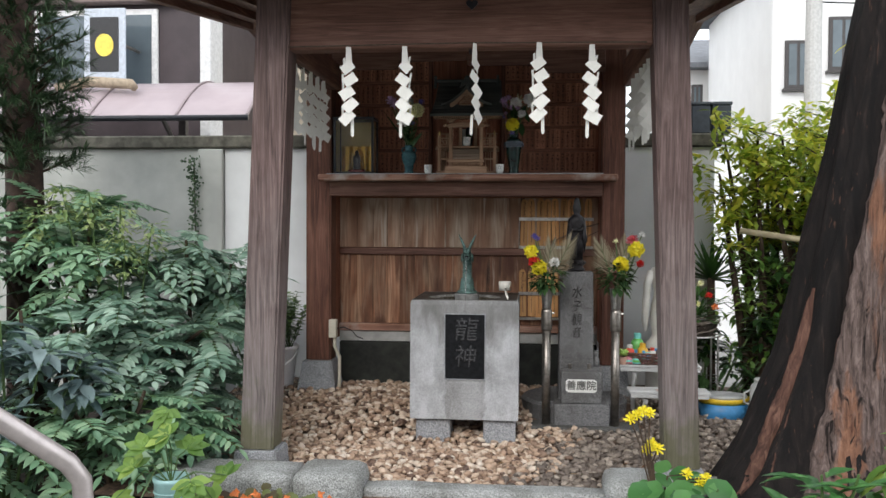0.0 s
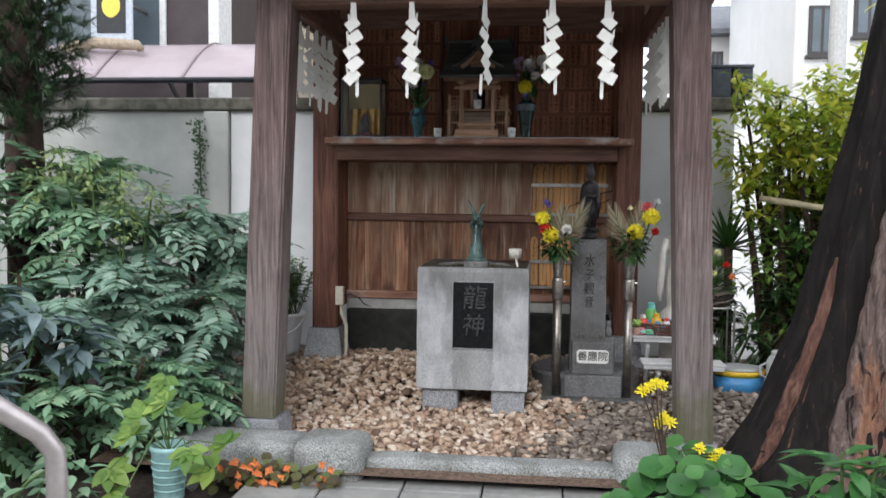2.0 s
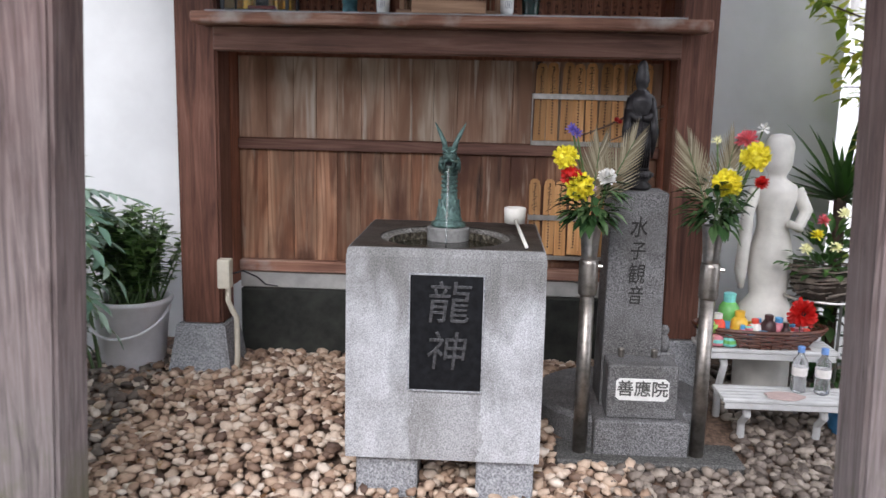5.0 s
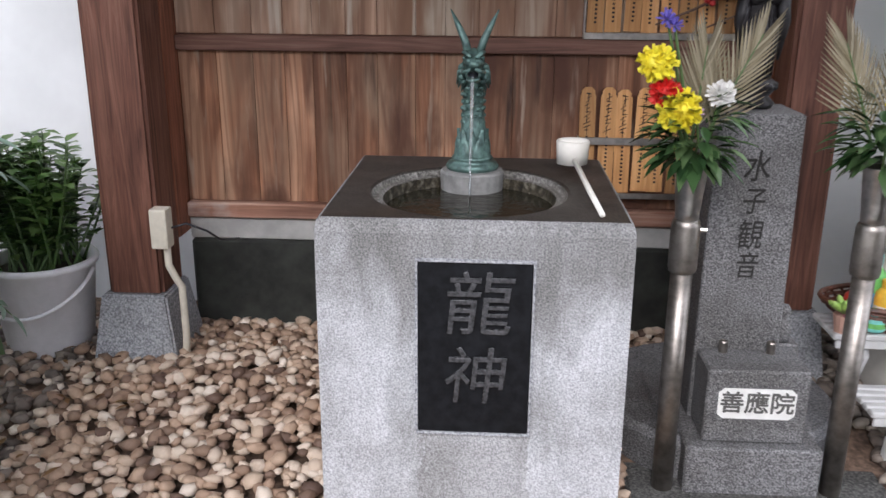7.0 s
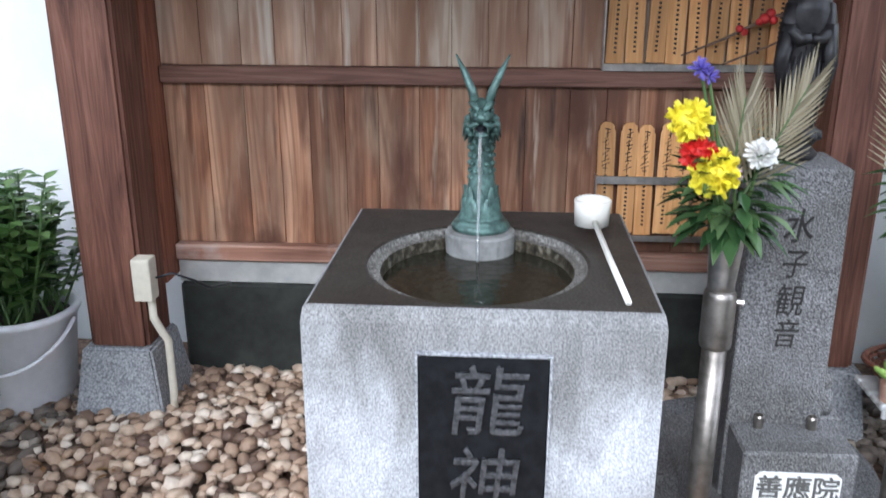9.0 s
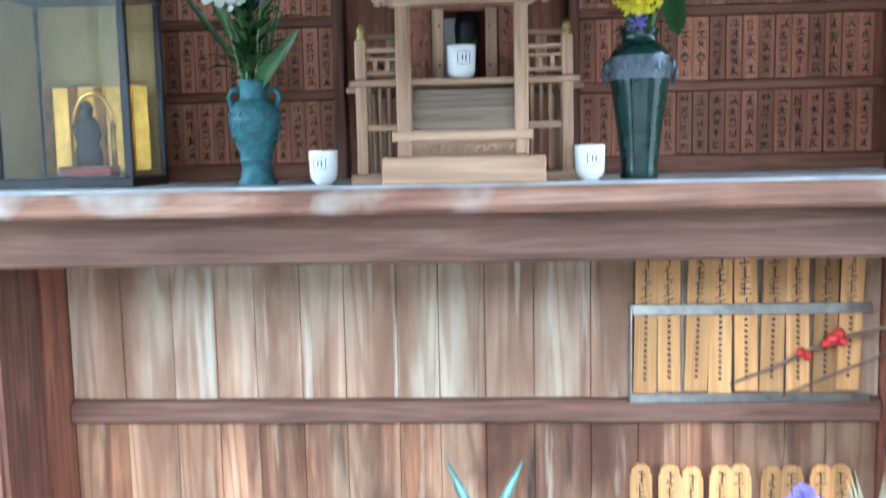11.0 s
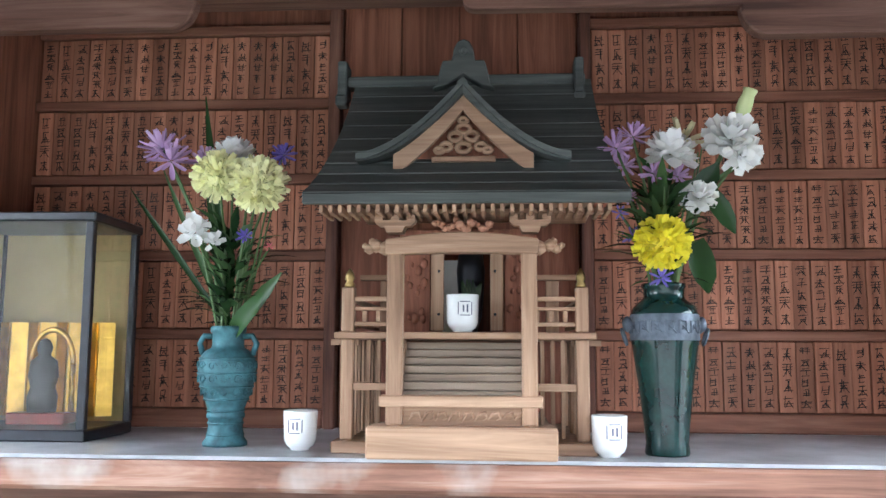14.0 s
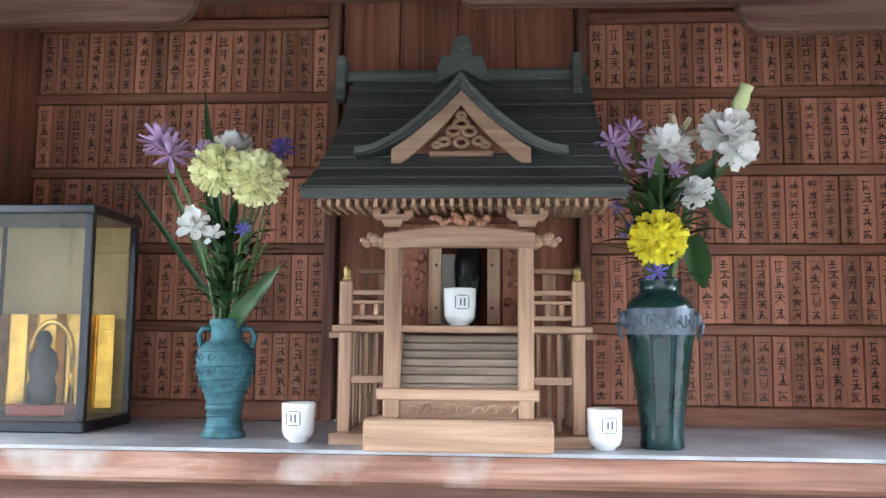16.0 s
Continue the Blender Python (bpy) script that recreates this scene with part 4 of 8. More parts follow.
for sx in (-1, 1):
    tube([(0.805 + sx * 0.038, 6.36, 1.265), (0.805 + sx * 0.046, 6.352, 1.205), (0.805 + sx * 0.022, 6.335, 1.185), (0.805, 6.33, 1.19)], [0.018, 0.02, 0.017, 0.012], 8, bm)
    tube([(0.805 + sx * 0.044, 6.35, 1.22), (0.805 + sx * 0.056, 6.345, 1.13), (0.805 + sx * 0.05, 6.35, 1.03)], [0.02, 0.017, 0.004], 7, bm)
    for q in range(4):
        tube([(0.805 + sx * (0.006 + 0.011 * q), 6.334 + 0.002 * q, 1.17 - 0.012 * q), (0.805 + sx * (0.010 + 0.010 * q), 6.333 + 0.003 * q, 1.08), (0.805 + sx * (0.008 + 0.009 * q), 6.338 + 0.003 * q, 0.99)], [0.003, 0.006, 0.005], 5, bm)
for k in range(12):
    a = 2 * math.pi * k / 12
    ball((0.805 + 0.052 * math.cos(a), 6.37 + 0.052 * math.sin(a), 0.962), 0.018, bm, 1, (1, 1, 0.8))
solid("bronze_statue", roughen(bm, 0.003, 38), M_DARKBRONZE, "dark bronze standing figure on a lotus base", "statue", smooth=True, at=(0.805, 6.37, 0.905))

# name block in front
block = thing("name_block", (0.83, 6.2, -0.1), "stepped grey granite block with a white name plate", "stone block")
part("step", box(0.648, 1.012, 6.055, 6.40, -0.14, 0.032, 0.006), G_STELE, block)
part("block", box(0.695, 0.966, 6.088, 6.26, 0.0325, 0.247, 0.006), G_STELE, block)
pl = [(-0.085, -0.03), (-0.073, -0.042), (0.073, -0.042), (0.085, -0.03), (0.085, 0.03), (0.073, 0.042), (-0.073, 0.042), (-0.085, 0.03)]
part("name_plate", prism([(0.829 + x * 1.2, 0.152 + z * 1.05) for x, z in pl], "y", 6.0845, 6.09), plain("white_plate", (0.72, 0.72, 0.70), 0.5, var=0.06), block, "white plate with clipped corners")
lettering("letters", "善應院", 0.066, (0.829, 6.0835, 0.152), plain("grey_letter", (0.09, 0.09, 0.085), 0.6, bump=0), block, 0.0012, 1.0, "grey engraved characters")
for x in (0.76, 0.89):
    part("holder", lathe([(0.012, 0.0), (0.013, 0.03), (0.010, 0.034), (0.008, 0.015)], (x, 6.21, 0.247), 12), M_STEELDULL, block, "small steel holder")
bm = lathe([(0.022, 0.0), (0.026, 0.03), (0.02, 0.062), (0.012, 0.068), (0.02, 0.082), (0.021, 0.095), (0.012, 0.109), (0.001, 0.111)], (0.94, 6.29, 0.252), 14, sy=0.85)
solid("stone_figurine", bm, G_STELE, "tiny grey stone figurine beside the memorial pillar", "figurine", smooth=True, at=(0.94, 6.29, 0.25))
part("ledge", box(0.90, 0.985, 6.262, 6.33, 0.033, 0.2515, 0.004), G_STELE, stele)
solid("paving_slab", box(0.50, 1.22, 5.985, 6.50, -0.18, -0.105, 0.008), granite("damp_slab", (0.03, 0.03, 0.03), (0.075, 0.074, 0.07), (0.15, 0.148, 0.14), 130, 0.5), "worn grey slab under the vases", "slab", "structure")


# ---- flowers ----
def petal_ball(at, r, mat, parent, n=70, name="flower", tilt=(0, -0.6, 0.8), width=0.32, label=""):
    lv = Leaves()
    rng = random.Random(int(at[0] * 1000) + int(at[2] * 777))
    t = Vector(tilt).normalized()
    for i in range(n):
        z = 1 - 1.45 * (i + 0.5) / n
        a = i * 2.39996
        s = math.sqrt(max(0, 1 - z * z))
        q = t.to_track_quat("Z", "Y")
        d = q @ Vector((s * math.cos(a), s * math.sin(a), z))
        if n >= 100:
            d = (d + Vector((rng.uniform(-1, 1), rng.uniform(-1, 1), rng.uniform(-1, 1))) * 0.22).normalized()
        nv = Vector((rng.uniform(-1, 1), rng.uniform(-1, 1), rng.uniform(-1, 1))) if n >= 100 else t + Vector((0.01, 0, 0))
        lv.blade(Vector(at) + d * r * 0.12, d, r * rng.uniform(0.7, 1.02), r * width, nv, -0.12, 0.35, (0.35, 0.8, 1.0, 0.7))
    if n >= 100:
        part("flower_core", roughen(ball(tuple(at), r * 0.74, None, 3), r * 0.2, 4.0 / r), mat, parent, smooth=True)
        # close inner petals
        for i in range(n):
            d = Vector((rng.gauss(0, 1), rng.gauss(0, 1), rng.gauss(0, 1))).normalized()
            if d.dot(t) > -0.6:
                lv.blade(Vector(at), d, r * rng.uniform(0.5, 0.78), r * width * 1.5, Vector((rng.uniform(-1, 1), rng.uniform(-1, 1), rng.uniform(-1, 1))), -0.1, 0.3, (0.5, 0.9, 1.0, 0.8))
    return lv.part(name, mat, parent, label)


def petal_mat(name, c):
    return leafy(name, tuple(v * 0.82 for v in c), c, tuple(min(0.95, v * 1.12) for v in c), 0.5, 0.15)


P_YEL = petal_mat("yellow_petal", (0.90, 0.78, 0.05))
P_PALE = petal_mat("pale_yellow_petal", (0.95, 0.93, 0.55))
P_WHITE = petal_mat("white_petal", (0.90, 0.89, 0.86))
P_RED = petal_mat("red_petal", (0.62, 0.02, 0.015))
P_PINK = petal_mat("pink_petal", (0.70, 0.16, 0.19))
P_PURP = petal_mat("purple_petal", (0.62, 0.42, 0.68))
P_BLUE = petal_mat("violet_petal", (0.20, 0.16, 0.55))
P_ORANGE = petal_mat("orange_petal", (0.78, 0.24, 0.07))
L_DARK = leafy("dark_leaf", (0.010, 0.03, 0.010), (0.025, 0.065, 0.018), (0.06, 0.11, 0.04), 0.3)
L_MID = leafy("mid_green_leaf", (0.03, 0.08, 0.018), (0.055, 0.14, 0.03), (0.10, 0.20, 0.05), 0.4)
L_BOUQ = leafy("glossy_bouquet_leaf", (0.018, 0.045, 0.016), (0.045, 0.10, 0.035), (0.12, 0.19, 0.08), 0.25)
L_FROND = leafy("dry_palm_frond", (0.16, 0.13, 0.075), (0.28, 0.24, 0.15), (0.42, 0.37, 0.26), 0.5)
M_STEM = plain("green_stem", (0.07, 0.13, 0.035), 0.5)


def steel_vase(x, y, zb):
    v = thing("steel_vase", (x, y, zb), "tall brushed steel grave vase standing on the slab", "vase", "steel vases")
    part("tube", lathe([(0.028, zb), (0.028, 0.53)], (x, y, 0), 24), M_STEELDULL, v, smooth=True)
    part("collar", lathe([(0.029, 0.522), (0.034, 0.525), (0.0365, 0.535), (0.0365, 0.645), (0.034, 0.657), (0.028, 0.664)], (x, y, 0), 28), M_STEELDULL, v, "dull steel collar", True)
    part("screw", tube([(x + 0.035, y - 0.012, 0.638), (x + 0.05, y - 0.016, 0.638)], 0.007, 8), M_STEEL, v)
    part("insert_cup", lathe([(0.029, 0.66), (0.030, 0.68), (0.041, 0.80), (0.0425, 0.803), (0.039, 0.803), (0.028, 0.70)], (x, y, 0), 28), M_STEEL, v, "polished steel cup", True)


steel_vase(0.597, 6.08, -0.105)
steel_vase(1.05, 6.08, -0.105)


def bouquet(x, y, z, flowers, fronds, seed, name_label):
    b = thing("flower_bouquet", (x, y, z), name_label, "flowers", "offering bouquets")
    rng = random.Random(seed)
    lv = Leaves()
    for i in range(120):
        a = rng.uniform(0, 2 * math.pi)
        e = rng.uniform(-0.35, 0.8)
        d = Vector((math.cos(a) * math.cos(e), math.sin(a) * math.cos(e), math.sin(e)))
        p = Vector((x, y, z + 0.01)) + Vector((d.x * 0.05, d.y * 0.05, rng.uniform(0.0, 0.14))) + d * rng.uniform(0, 0.045)
        lv.blade(p, d, rng.uniform(0.045, 0.085), rng.uniform(0.018, 0.032), (0, 0, 1), 0.3, 0.2)
    for i in range(60):
        a = rng.uniform(0, 2 * math.pi)
        d = Vector((math.cos(a), math.sin(a), rng.uniform(-0.5, 0.35)))
        lv.blade(Vector((x, y, z + rng.uniform(0.0, 0.06))) + d * rng.uniform(0.02, 0.06), d, rng.uniform(0.05, 0.085), rng.uniform(0.026, 0.038), (0, 0, 1), 0.45, 0.15)
    lv.part("leaves", L_BOUQ, b, "glossy green leaves")
    for dx, dy, dz, r, mat, n in flowers:
        p = (x + dx * 1.15 - 0.025, y + dy, z + dz * 1.12 + 0.025)
        r = r * 1.25
        part("stem", tube([(x + dx * 0.1, y, z - 0.02), (x + dx * 0.6, y + dy * 0.5, z + dz * 0.5), p], 0.0035, 6), M_STEM, b)
        petal_ball(p, r, mat, b, n)
    for dx, dz, lean in fronds:
        f = Leaves()
        base = Vector((x + dx * 0.15, y + 0.03, z + 0.03))
        tip = Vector((x + dx, y + 0.06, z + dz))
        ax = (tip - base).normalized()
        for i in range(34):
            t = 0.18 + 0.82 * (i // 2) / 17
            s = 1 if i % 2 else -1
            side = Vector((ax.z, 0.15, -ax.x)) * s
            d = ax * (0.75 + 0.5 * t) + side * (0.85 - 0.55 * t)
            f.blade(base + (tip - base) * t, d, 0.15 * (1.1 - 0.45 * t), 0.007, (0, -1, 0), 0.12 * rng.uniform(0.5, 1.6), 0.3, (0.6, 1, 0.8, 0.1))
        f.part("frond", L_FROND, b, "dry beige palm frond")
        part("frond_stem", tube([tuple(base), tuple(tip)], [0.004, 0.0015], 6), M_STEM, b)
    return b


bouquet(0.592, 6.08, 0.81, [(-0.069, -0.03, 0.185, 0.037, P_YEL, 150), (-0.02, -0.05, 0.091, 0.042, P_YEL, 170), (-0.049, -0.04, 0.126, 0.03, P_RED, 110), (0.067, -0.02, 0.122, 0.028, P_WHITE, 90), (-0.048, 0.02, 0.276, 0.02, P_BLUE, 24), (-0.032, 0.02, 0.262, 0.018, P_BLUE, 20), (0.02, -0.03, 0.085, 0.014, P_PURP, 18)], [(0.16, 0.30, 0), (0.03, 0.27, 0)], 1, "yellow, red and white chrysanthemums with dry palm fronds")
bouquet(1.05, 6.08, 0.81, [(0.045, -0.04, 0.114, 0.042, P_YEL, 170), (0.13, -0.03, 0.202, 0.042, P_YEL, 160), (0.151, -0.04, 0.119, 0.022, P_RED, 60), (0.114, 0.03, 0.256, 0.033, P_PINK, 40), (0.06, -0.01, 0.14, 0.022, P_WHITE, 40), (0.02, 0.03, 0.25, 0.016, P_PALE, 18), (0.17, 0.06, 0.29, 0.02, P_WHITE, 14)], [(-0.10, 0.28, 0), (0.07, 0.29, 0)], 2, "yellow chrysanthemums with red and pink blooms and palm fronds")

# ---- offerings at the side ----
bench = thing("step_bench", (1.40, 6.3, -0.1), "white painted two-tier slatted bench", "bench")
M_WHITEPAINT = plain("worn_white_paint", (0.50, 0.50, 0.495), 0.5, var=0.1, scale=14)
for yb, zt, x0, x1 in ((6.125, 0.118, 1.15, 1.68), (6.32, 0.262, 1.10, 1.66)):
    for k in range(5):
        part("slat", box(x0, x1, yb + k * 0.037, yb + k * 0.037 + 0.03, zt - 0.018, zt, 0.004), M_WHITEPAINT, bench)
    part("apron", box(x0 + 0.01, x1 - 0.01, yb + 0.004, yb + 0.014, zt - 0.045, zt - 0.019, 0.003), M_WHITEPAINT, bench)
    for x in (x0 + 0.10, x1 - 0.13):
        part("leg", tube([(x, yb + 0.05, zt - 0.02), (x + 0.01, yb + 0.04, zt - 0.08), (x + 0.005, yb + 0.09, (zt - 0.02) / 2 - 0.06), (x + 0.015, yb + 0.12, -0.15)], [0.02, 0.016, 0.015, 0.018], 8), M_WHITEPAINT, bench)

M_WSTONE = plain("white_stone", (0.66, 0.64, 0.59), 0.7, var=0.1, scale=12, bump=0.002)
SX, SY = 1.437, 6.60
bm = lathe([(0.12, -0.12), (0.12, 0.38), (0.10, 0.40), (0.078, 0.44), (0.088, 0.5), (0.094, 0.58), (0.085, 0.66), (0.066, 0.735), (0.07, 0.78), (0.086, 0.84), (0.094, 0.885), (0.084, 0.915), (0.05, 0.935), (0.036, 0.948), (0.040, 0.965), (0.056, 0.99), (0.062, 1.025), (0.060, 1.055), (0.064, 1.075), (0.058, 1.10), (0.04, 1.125), (0.001, 1.135)], (SX, SY, 0), 22, sy=0.8)
tube([(SX + 0.085, SY - 0.01, 0.895), (SX + 0.13, SY - 0.02, 0.81), (SX + 0.09, SY - 0.05, 0.74), (SX + 0.04, SY - 0.075, 0.76)], [0.03, 0.028, 0.022, 0.018], 10, bm)
tube([(SX - 0.085, SY - 0.01, 0.895), (SX - 0.12, SY - 0.03, 0.80), (SX - 0.13, SY - 0.05, 0.68), (SX - 0.135, SY - 0.05, 0.55), (SX - 0.13, SY - 0.05, 0.47)], [0.03, 0.03, 0.028, 0.024, 0.012], 10, bm)
solid("white_statue", roughen(bm, 0.006, 22), M_WSTONE, "white stone standing figure with one hand on the hip", "statue", smooth=True, at=(SX, SY, -0.12))

basket = thing("wicker_basket", (1.36, 6.42, 0.31), "dark brown woven basket full of small offerings", "basket")
M_WICKER = plain("brown_wicker", (0.09, 0.03, 0.016), 0.5, var=0.5, scale=60)
bm = bmesh.new()
for k in range(6):
    rr = 0.8 + 0.05 * k
    pts = [(1.36 + 0.25 * rr * math.cos(a) , 6.42 + 0.12 * rr * math.sin(a), 0.315 + 0.011 * k + 0.003 * math.sin(9 * a + k * 3.1)) for a in [2 * math.pi * i / 40 for i in range(41)]]
    tube(pts, 0.006, 5, bm, False)
part("weave", bm, M_WICKER, basket)
for k in range(30):
    a = 2 * math.pi * k / 30
    part("stake", tube([(1.36 + 0.2 * math.cos(a), 6.42 + 0.096 * math.sin(a), 0.308), (1.36 + 0.27 * math.cos(a), 6.42 + 0.13 * math.sin(a), 0.385)], 0.004, 5), M_WICKER, basket)
part("rim", tube([(1.36 + 0.272 * math.cos(a), 6.42 + 0.132 * math.sin(a), 0.385) for a in [2 * math.pi * i / 40 for i in range(41)]], 0.008, 6, caps=False), M_WICKER, basket)
part("bottom", box(1.17, 1.55, 6.34, 6.50, 0.307, 0.313, 0.001), M_WICKER, basket)
prng = random.Random(3)
bright = [(0.75, 0.08, 0.05), (0.15, 0.45, 0.12), (0.75, 0.45, 0.05), (0.10, 0.35, 0.65), (0.75, 0.72, 0.68), (0.70, 0.25, 0.30), (0.06, 0.03, 0.03), (0.20, 0.60, 0.55)]
toy_mats = [plain("bright_plastic", c, 0.35, var=0.15, scale=30, bump=0) for c in bright]
# small bottles and toys
items = [(1.18, 6.40, 0, 0.03, 0.10), (1.24, 6.46, 1, 0.04, 0.16), (1.27, 6.40, 2, 0.032, 0.11), (1.335, 6.40, 4, 0.024, 0.085), (1.39, 6.40, 6, 0.028, 0.10), (1.435, 6.41, 5, 0.026, 0.09), (1.36, 6.36, 5, 0.03, 0.05), (1.22, 6.35, 7, 0.028, 0.05), (1.49, 6.40, 4, 0.03, 0.06), (1.17, 6.36, 5, 0.03, 0.05), (1.54, 6.42, 0, 0.028, 0.07), (1.30, 6.36, 3, 0.024, 0.06)]
heap = random.Random(17)
items += [(1.36 + 0.2 * heap.uniform(-1, 1), 6.42 + 0.075 * heap.uniform(-1, 1), heap.randrange(8), heap.uniform(0.016, 0.028), heap.uniform(0.035, 0.085)) for _ in range(16)]
for x, y, ci, r, h in items:
    r, h = r * 1.15, h * 1.25
    t = thing("offering_bottle" if h > 0.07 else "toy", (x, y, 0.313), "small bright offering standing in the basket", "offering", "offerings in the basket")
    part("body", lathe([(r * 0.85, 0), (r, 0.006), (r, h * 0.55), (r * 0.9, h * 0.7), (r * 0.5, h * 0.82)], (x, y, 0.313), 14), toy_mats[ci], t, smooth=True)
    part("cap", lathe([(r * 0.55, h * 0.8), (r * 0.58, h * 0.98), (r * 0.4, h)], (x, y, 0.313), 12), toy_mats[(ci * 3 + 4) % 8], t)
    part("band", lathe([(r * 1.01, h * 0.2), (r * 1.02, h * 0.22), (r * 1.02, h * 0.42), (r * 1.01, h * 0.44)], (x, y, 0.313), 14, closed=False), toy_mats[(ci + 2) % 8], t)
pw = thing("red_flower_pick", (1.50, 6.36, 0.36), "red artificial gerbera on a stick in the basket", "flower")
petal_ball((1.505, 6.345, 0.46), 0.06, P_RED, pw, 50, tilt=(-0.1, -1, 0.15), width=0.3)
part("centre", ball((1.503, 6.325, 0.462), 0.012, sub=1), toy_mats[6], pw)
part("stem", tube([(1.505, 6.37, 0.33), (1.505, 6.36, 0.45)], 0.003, 6), M_STEM, pw)

m = Mat("clear_plastic", 0.08)
m.col((0.93, 0.95, 0.97))
m.b.inputs["Transmission Weight"].default_value = 0.9
m.b.inputs["IOR"].default_value = 1.2
M_CAP = plain("blue_cap", (0.16, 0.30, 0.62), 0.4, bump=0)
for x, y in ((1.475, 6.24), (1.56, 6.22)):
    t = thing("water_bottle", (x, y, 0.118), "clear plastic water bottle with a blue cap", "bottle", "water bottles")
    part("body", lathe([(0.024, 0.119), (0.029, 0.124), (0.03, 0.17), (0.028, 0.18), (0.03, 0.19), (0.03, 0.235), (0.026, 0.255), (0.013, 0.27), (0.012, 0.285)], (x, y, 0), 18), m.m, t, smooth=True)
    part("cap", lathe([(0.0145, 0.284), (0.0145, 0.306), (0.012, 0.308)], (x, y, 0), 14), M_CAP, t)
    part("band", lathe([(0.0304, 0.19), (0.0306, 0.192), (0.0306, 0.222), (0.0304, 0.224)], (x, y, 0), 18, closed=False), toy_mats[4], t, "pale label band")
part("mat", prism([(1.40 + 0.075 * math.cos(a) * (1 + 0.12 * math.cos(5 * a)), 6.17 + 0.05 * math.sin(a)) for a in [2 * math.pi * i / 24 for i in range(24)]], "z", 0.119, 0.123), plain("pink_cloth", (0.5, 0.38, 0.35), 0.8), bench, "small pink cloth")

# green plastic succulent in a cup
suc = thing("succulent", (1.14, 6.33, 0.31), "small light green succulent in a pink pot", "plant")
part("pot", lathe([(0.022, 0.307), (0.03, 0.36), (0.027, 0.36), (0.02, 0.32)], (1.13, 6.345, 0), 14), plain("pink_pot", (0.6, 0.36, 0.28), 0.5), suc)
bm = bmesh.new()
for k in range(11):
    a = k * 2.4
    e = 0.35 + 0.09 * k
    d = Vector((math.cos(a) * math.cos(e), math.sin(a) * math.cos(e), math.sin(e)))
    c = Vector((1.13, 6.345, 0.365)) + d * 0.028
    tube([c - d * 0.025, c, c + d * 0.02, c + d * 0.027], [0.006, 0.011, 0.008, 0.001], 7, bm)
part("leaves", bm, plain("light_green_flesh", (0.36, 0.55, 0.13), 0.4), suc, smooth=True)

# wicker planter on a stand
nest = thing("wicker_planter", (1.66, 6.55, 0.4), "grey twig planter on a thin metal stand with flowers", "planter")
bm = bmesh.new()
nr = random.Random(12)
for k in range(46):
    a0 = nr.uniform(0, 6.28)
    zz = nr.uniform(0.44, 0.56)
    rr = 0.11 + (zz - 0.44) * 0.45 + nr.uniform(-0.012, 0.012)
    pts = [(1.66 + rr * math.cos(a0 + t * 0.35), 6.55 + rr * math.sin(a0 + t * 0.35), zz + nr.uniform(-0.008, 0.008) + 0.006 * t) for t in range(8)]
    tube(pts, nr.uniform(0.003, 0.006), 5, bm)
part("twigs", bm, plain("grey_twig", (0.17, 0.14, 0.115), 0.8, var=0.4), nest, kind="stuff")
part("soil", lathe([(0.11, 0.45), (0.15, 0.54)], (1.66, 6.55, 0), 20), M_SOIL, nest)
for dx, dy in ((-0.13, -0.1), (0.13, -0.1), (-0.13, 0.12), (0.13, 0.12)):
    part("stand_leg", tube([(1.66 + dx, 6.55 + dy, -0.15), (1.66 + dx, 6.55 + dy, 0.45)], 0.007, 6), M_STEEL, nest)
part("stand_ring", tube([(1.66 + 0.165 * math.cos(a), 6.55 + 0.165 * math.sin(a), 0.45) for a in [2 * math.pi * i / 24 for i in range(25)]], 0.006, 6, caps=False), M_STEEL, nest)
lv = Leaves()
for i in range(170):
    a, e = nr.uniform(0, 6.28), nr.uniform(0.1, 1.4)
    d = Vector((math.cos(a) * math.cos(e), math.sin(a) * math.cos(e), math.sin(e)))
    lv.blade(Vector((1.66, 6.55, 0.54)) + d * nr.uniform(0.04, 0.22), d, nr.uniform(0.04, 0.09), nr.uniform(0.02, 0.04), (0, 0, 1), 0.4)
lv.part("leaves", L_MID, nest)
for dx, dz, mt in ((-0.10, 0.19, P_YEL), (-0.02, 0.14, P_PALE), (-0.14, 0.13, P_PALE), (0.06, 0.2, P_RED), (0.1, 0.12, P_ORANGE), (0.0, 0.28, P_PALE), (-0.08, 0.25, P_PINK)):
    petal_ball((1.66 + dx, 6.42, 0.54 + dz), 0.026, mt, nest, 26)

# toy boat
boat = thing("toy_boat", (1.78, 6.28, -0.1), "blue and yellow plastic toy tub on the gravel", "toy")
def oval(rx, ry, z0, z1, cx=1.80, cy=6.32):
    return lathe([(0.85, z0), (1.0, z1), (0.9, z1), (0.8, z0 + 0.01)], (cx, cy, 0), 28, sx=rx, sy=ry)
part("hull", oval(0.17, 0.13, -0.11, 0.02), plain("blue_plastic", (0.05, 0.22, 0.45), 0.4), boat, smooth=True)
part("band", oval(0.18, 0.14, 0.021, 0.06), plain("yellow_plastic", (0.75, 0.50, 0.03), 0.4), boat, smooth=True)
part("lid", lathe([(0.9, 0.06), (0.88, 0.075), (0.7, 0.08)], (1.80, 6.32, 0), 28, sx=0.18, sy=0.14), plain("grey_plastic", (0.35, 0.36, 0.36), 0.5), boat, smooth=True)

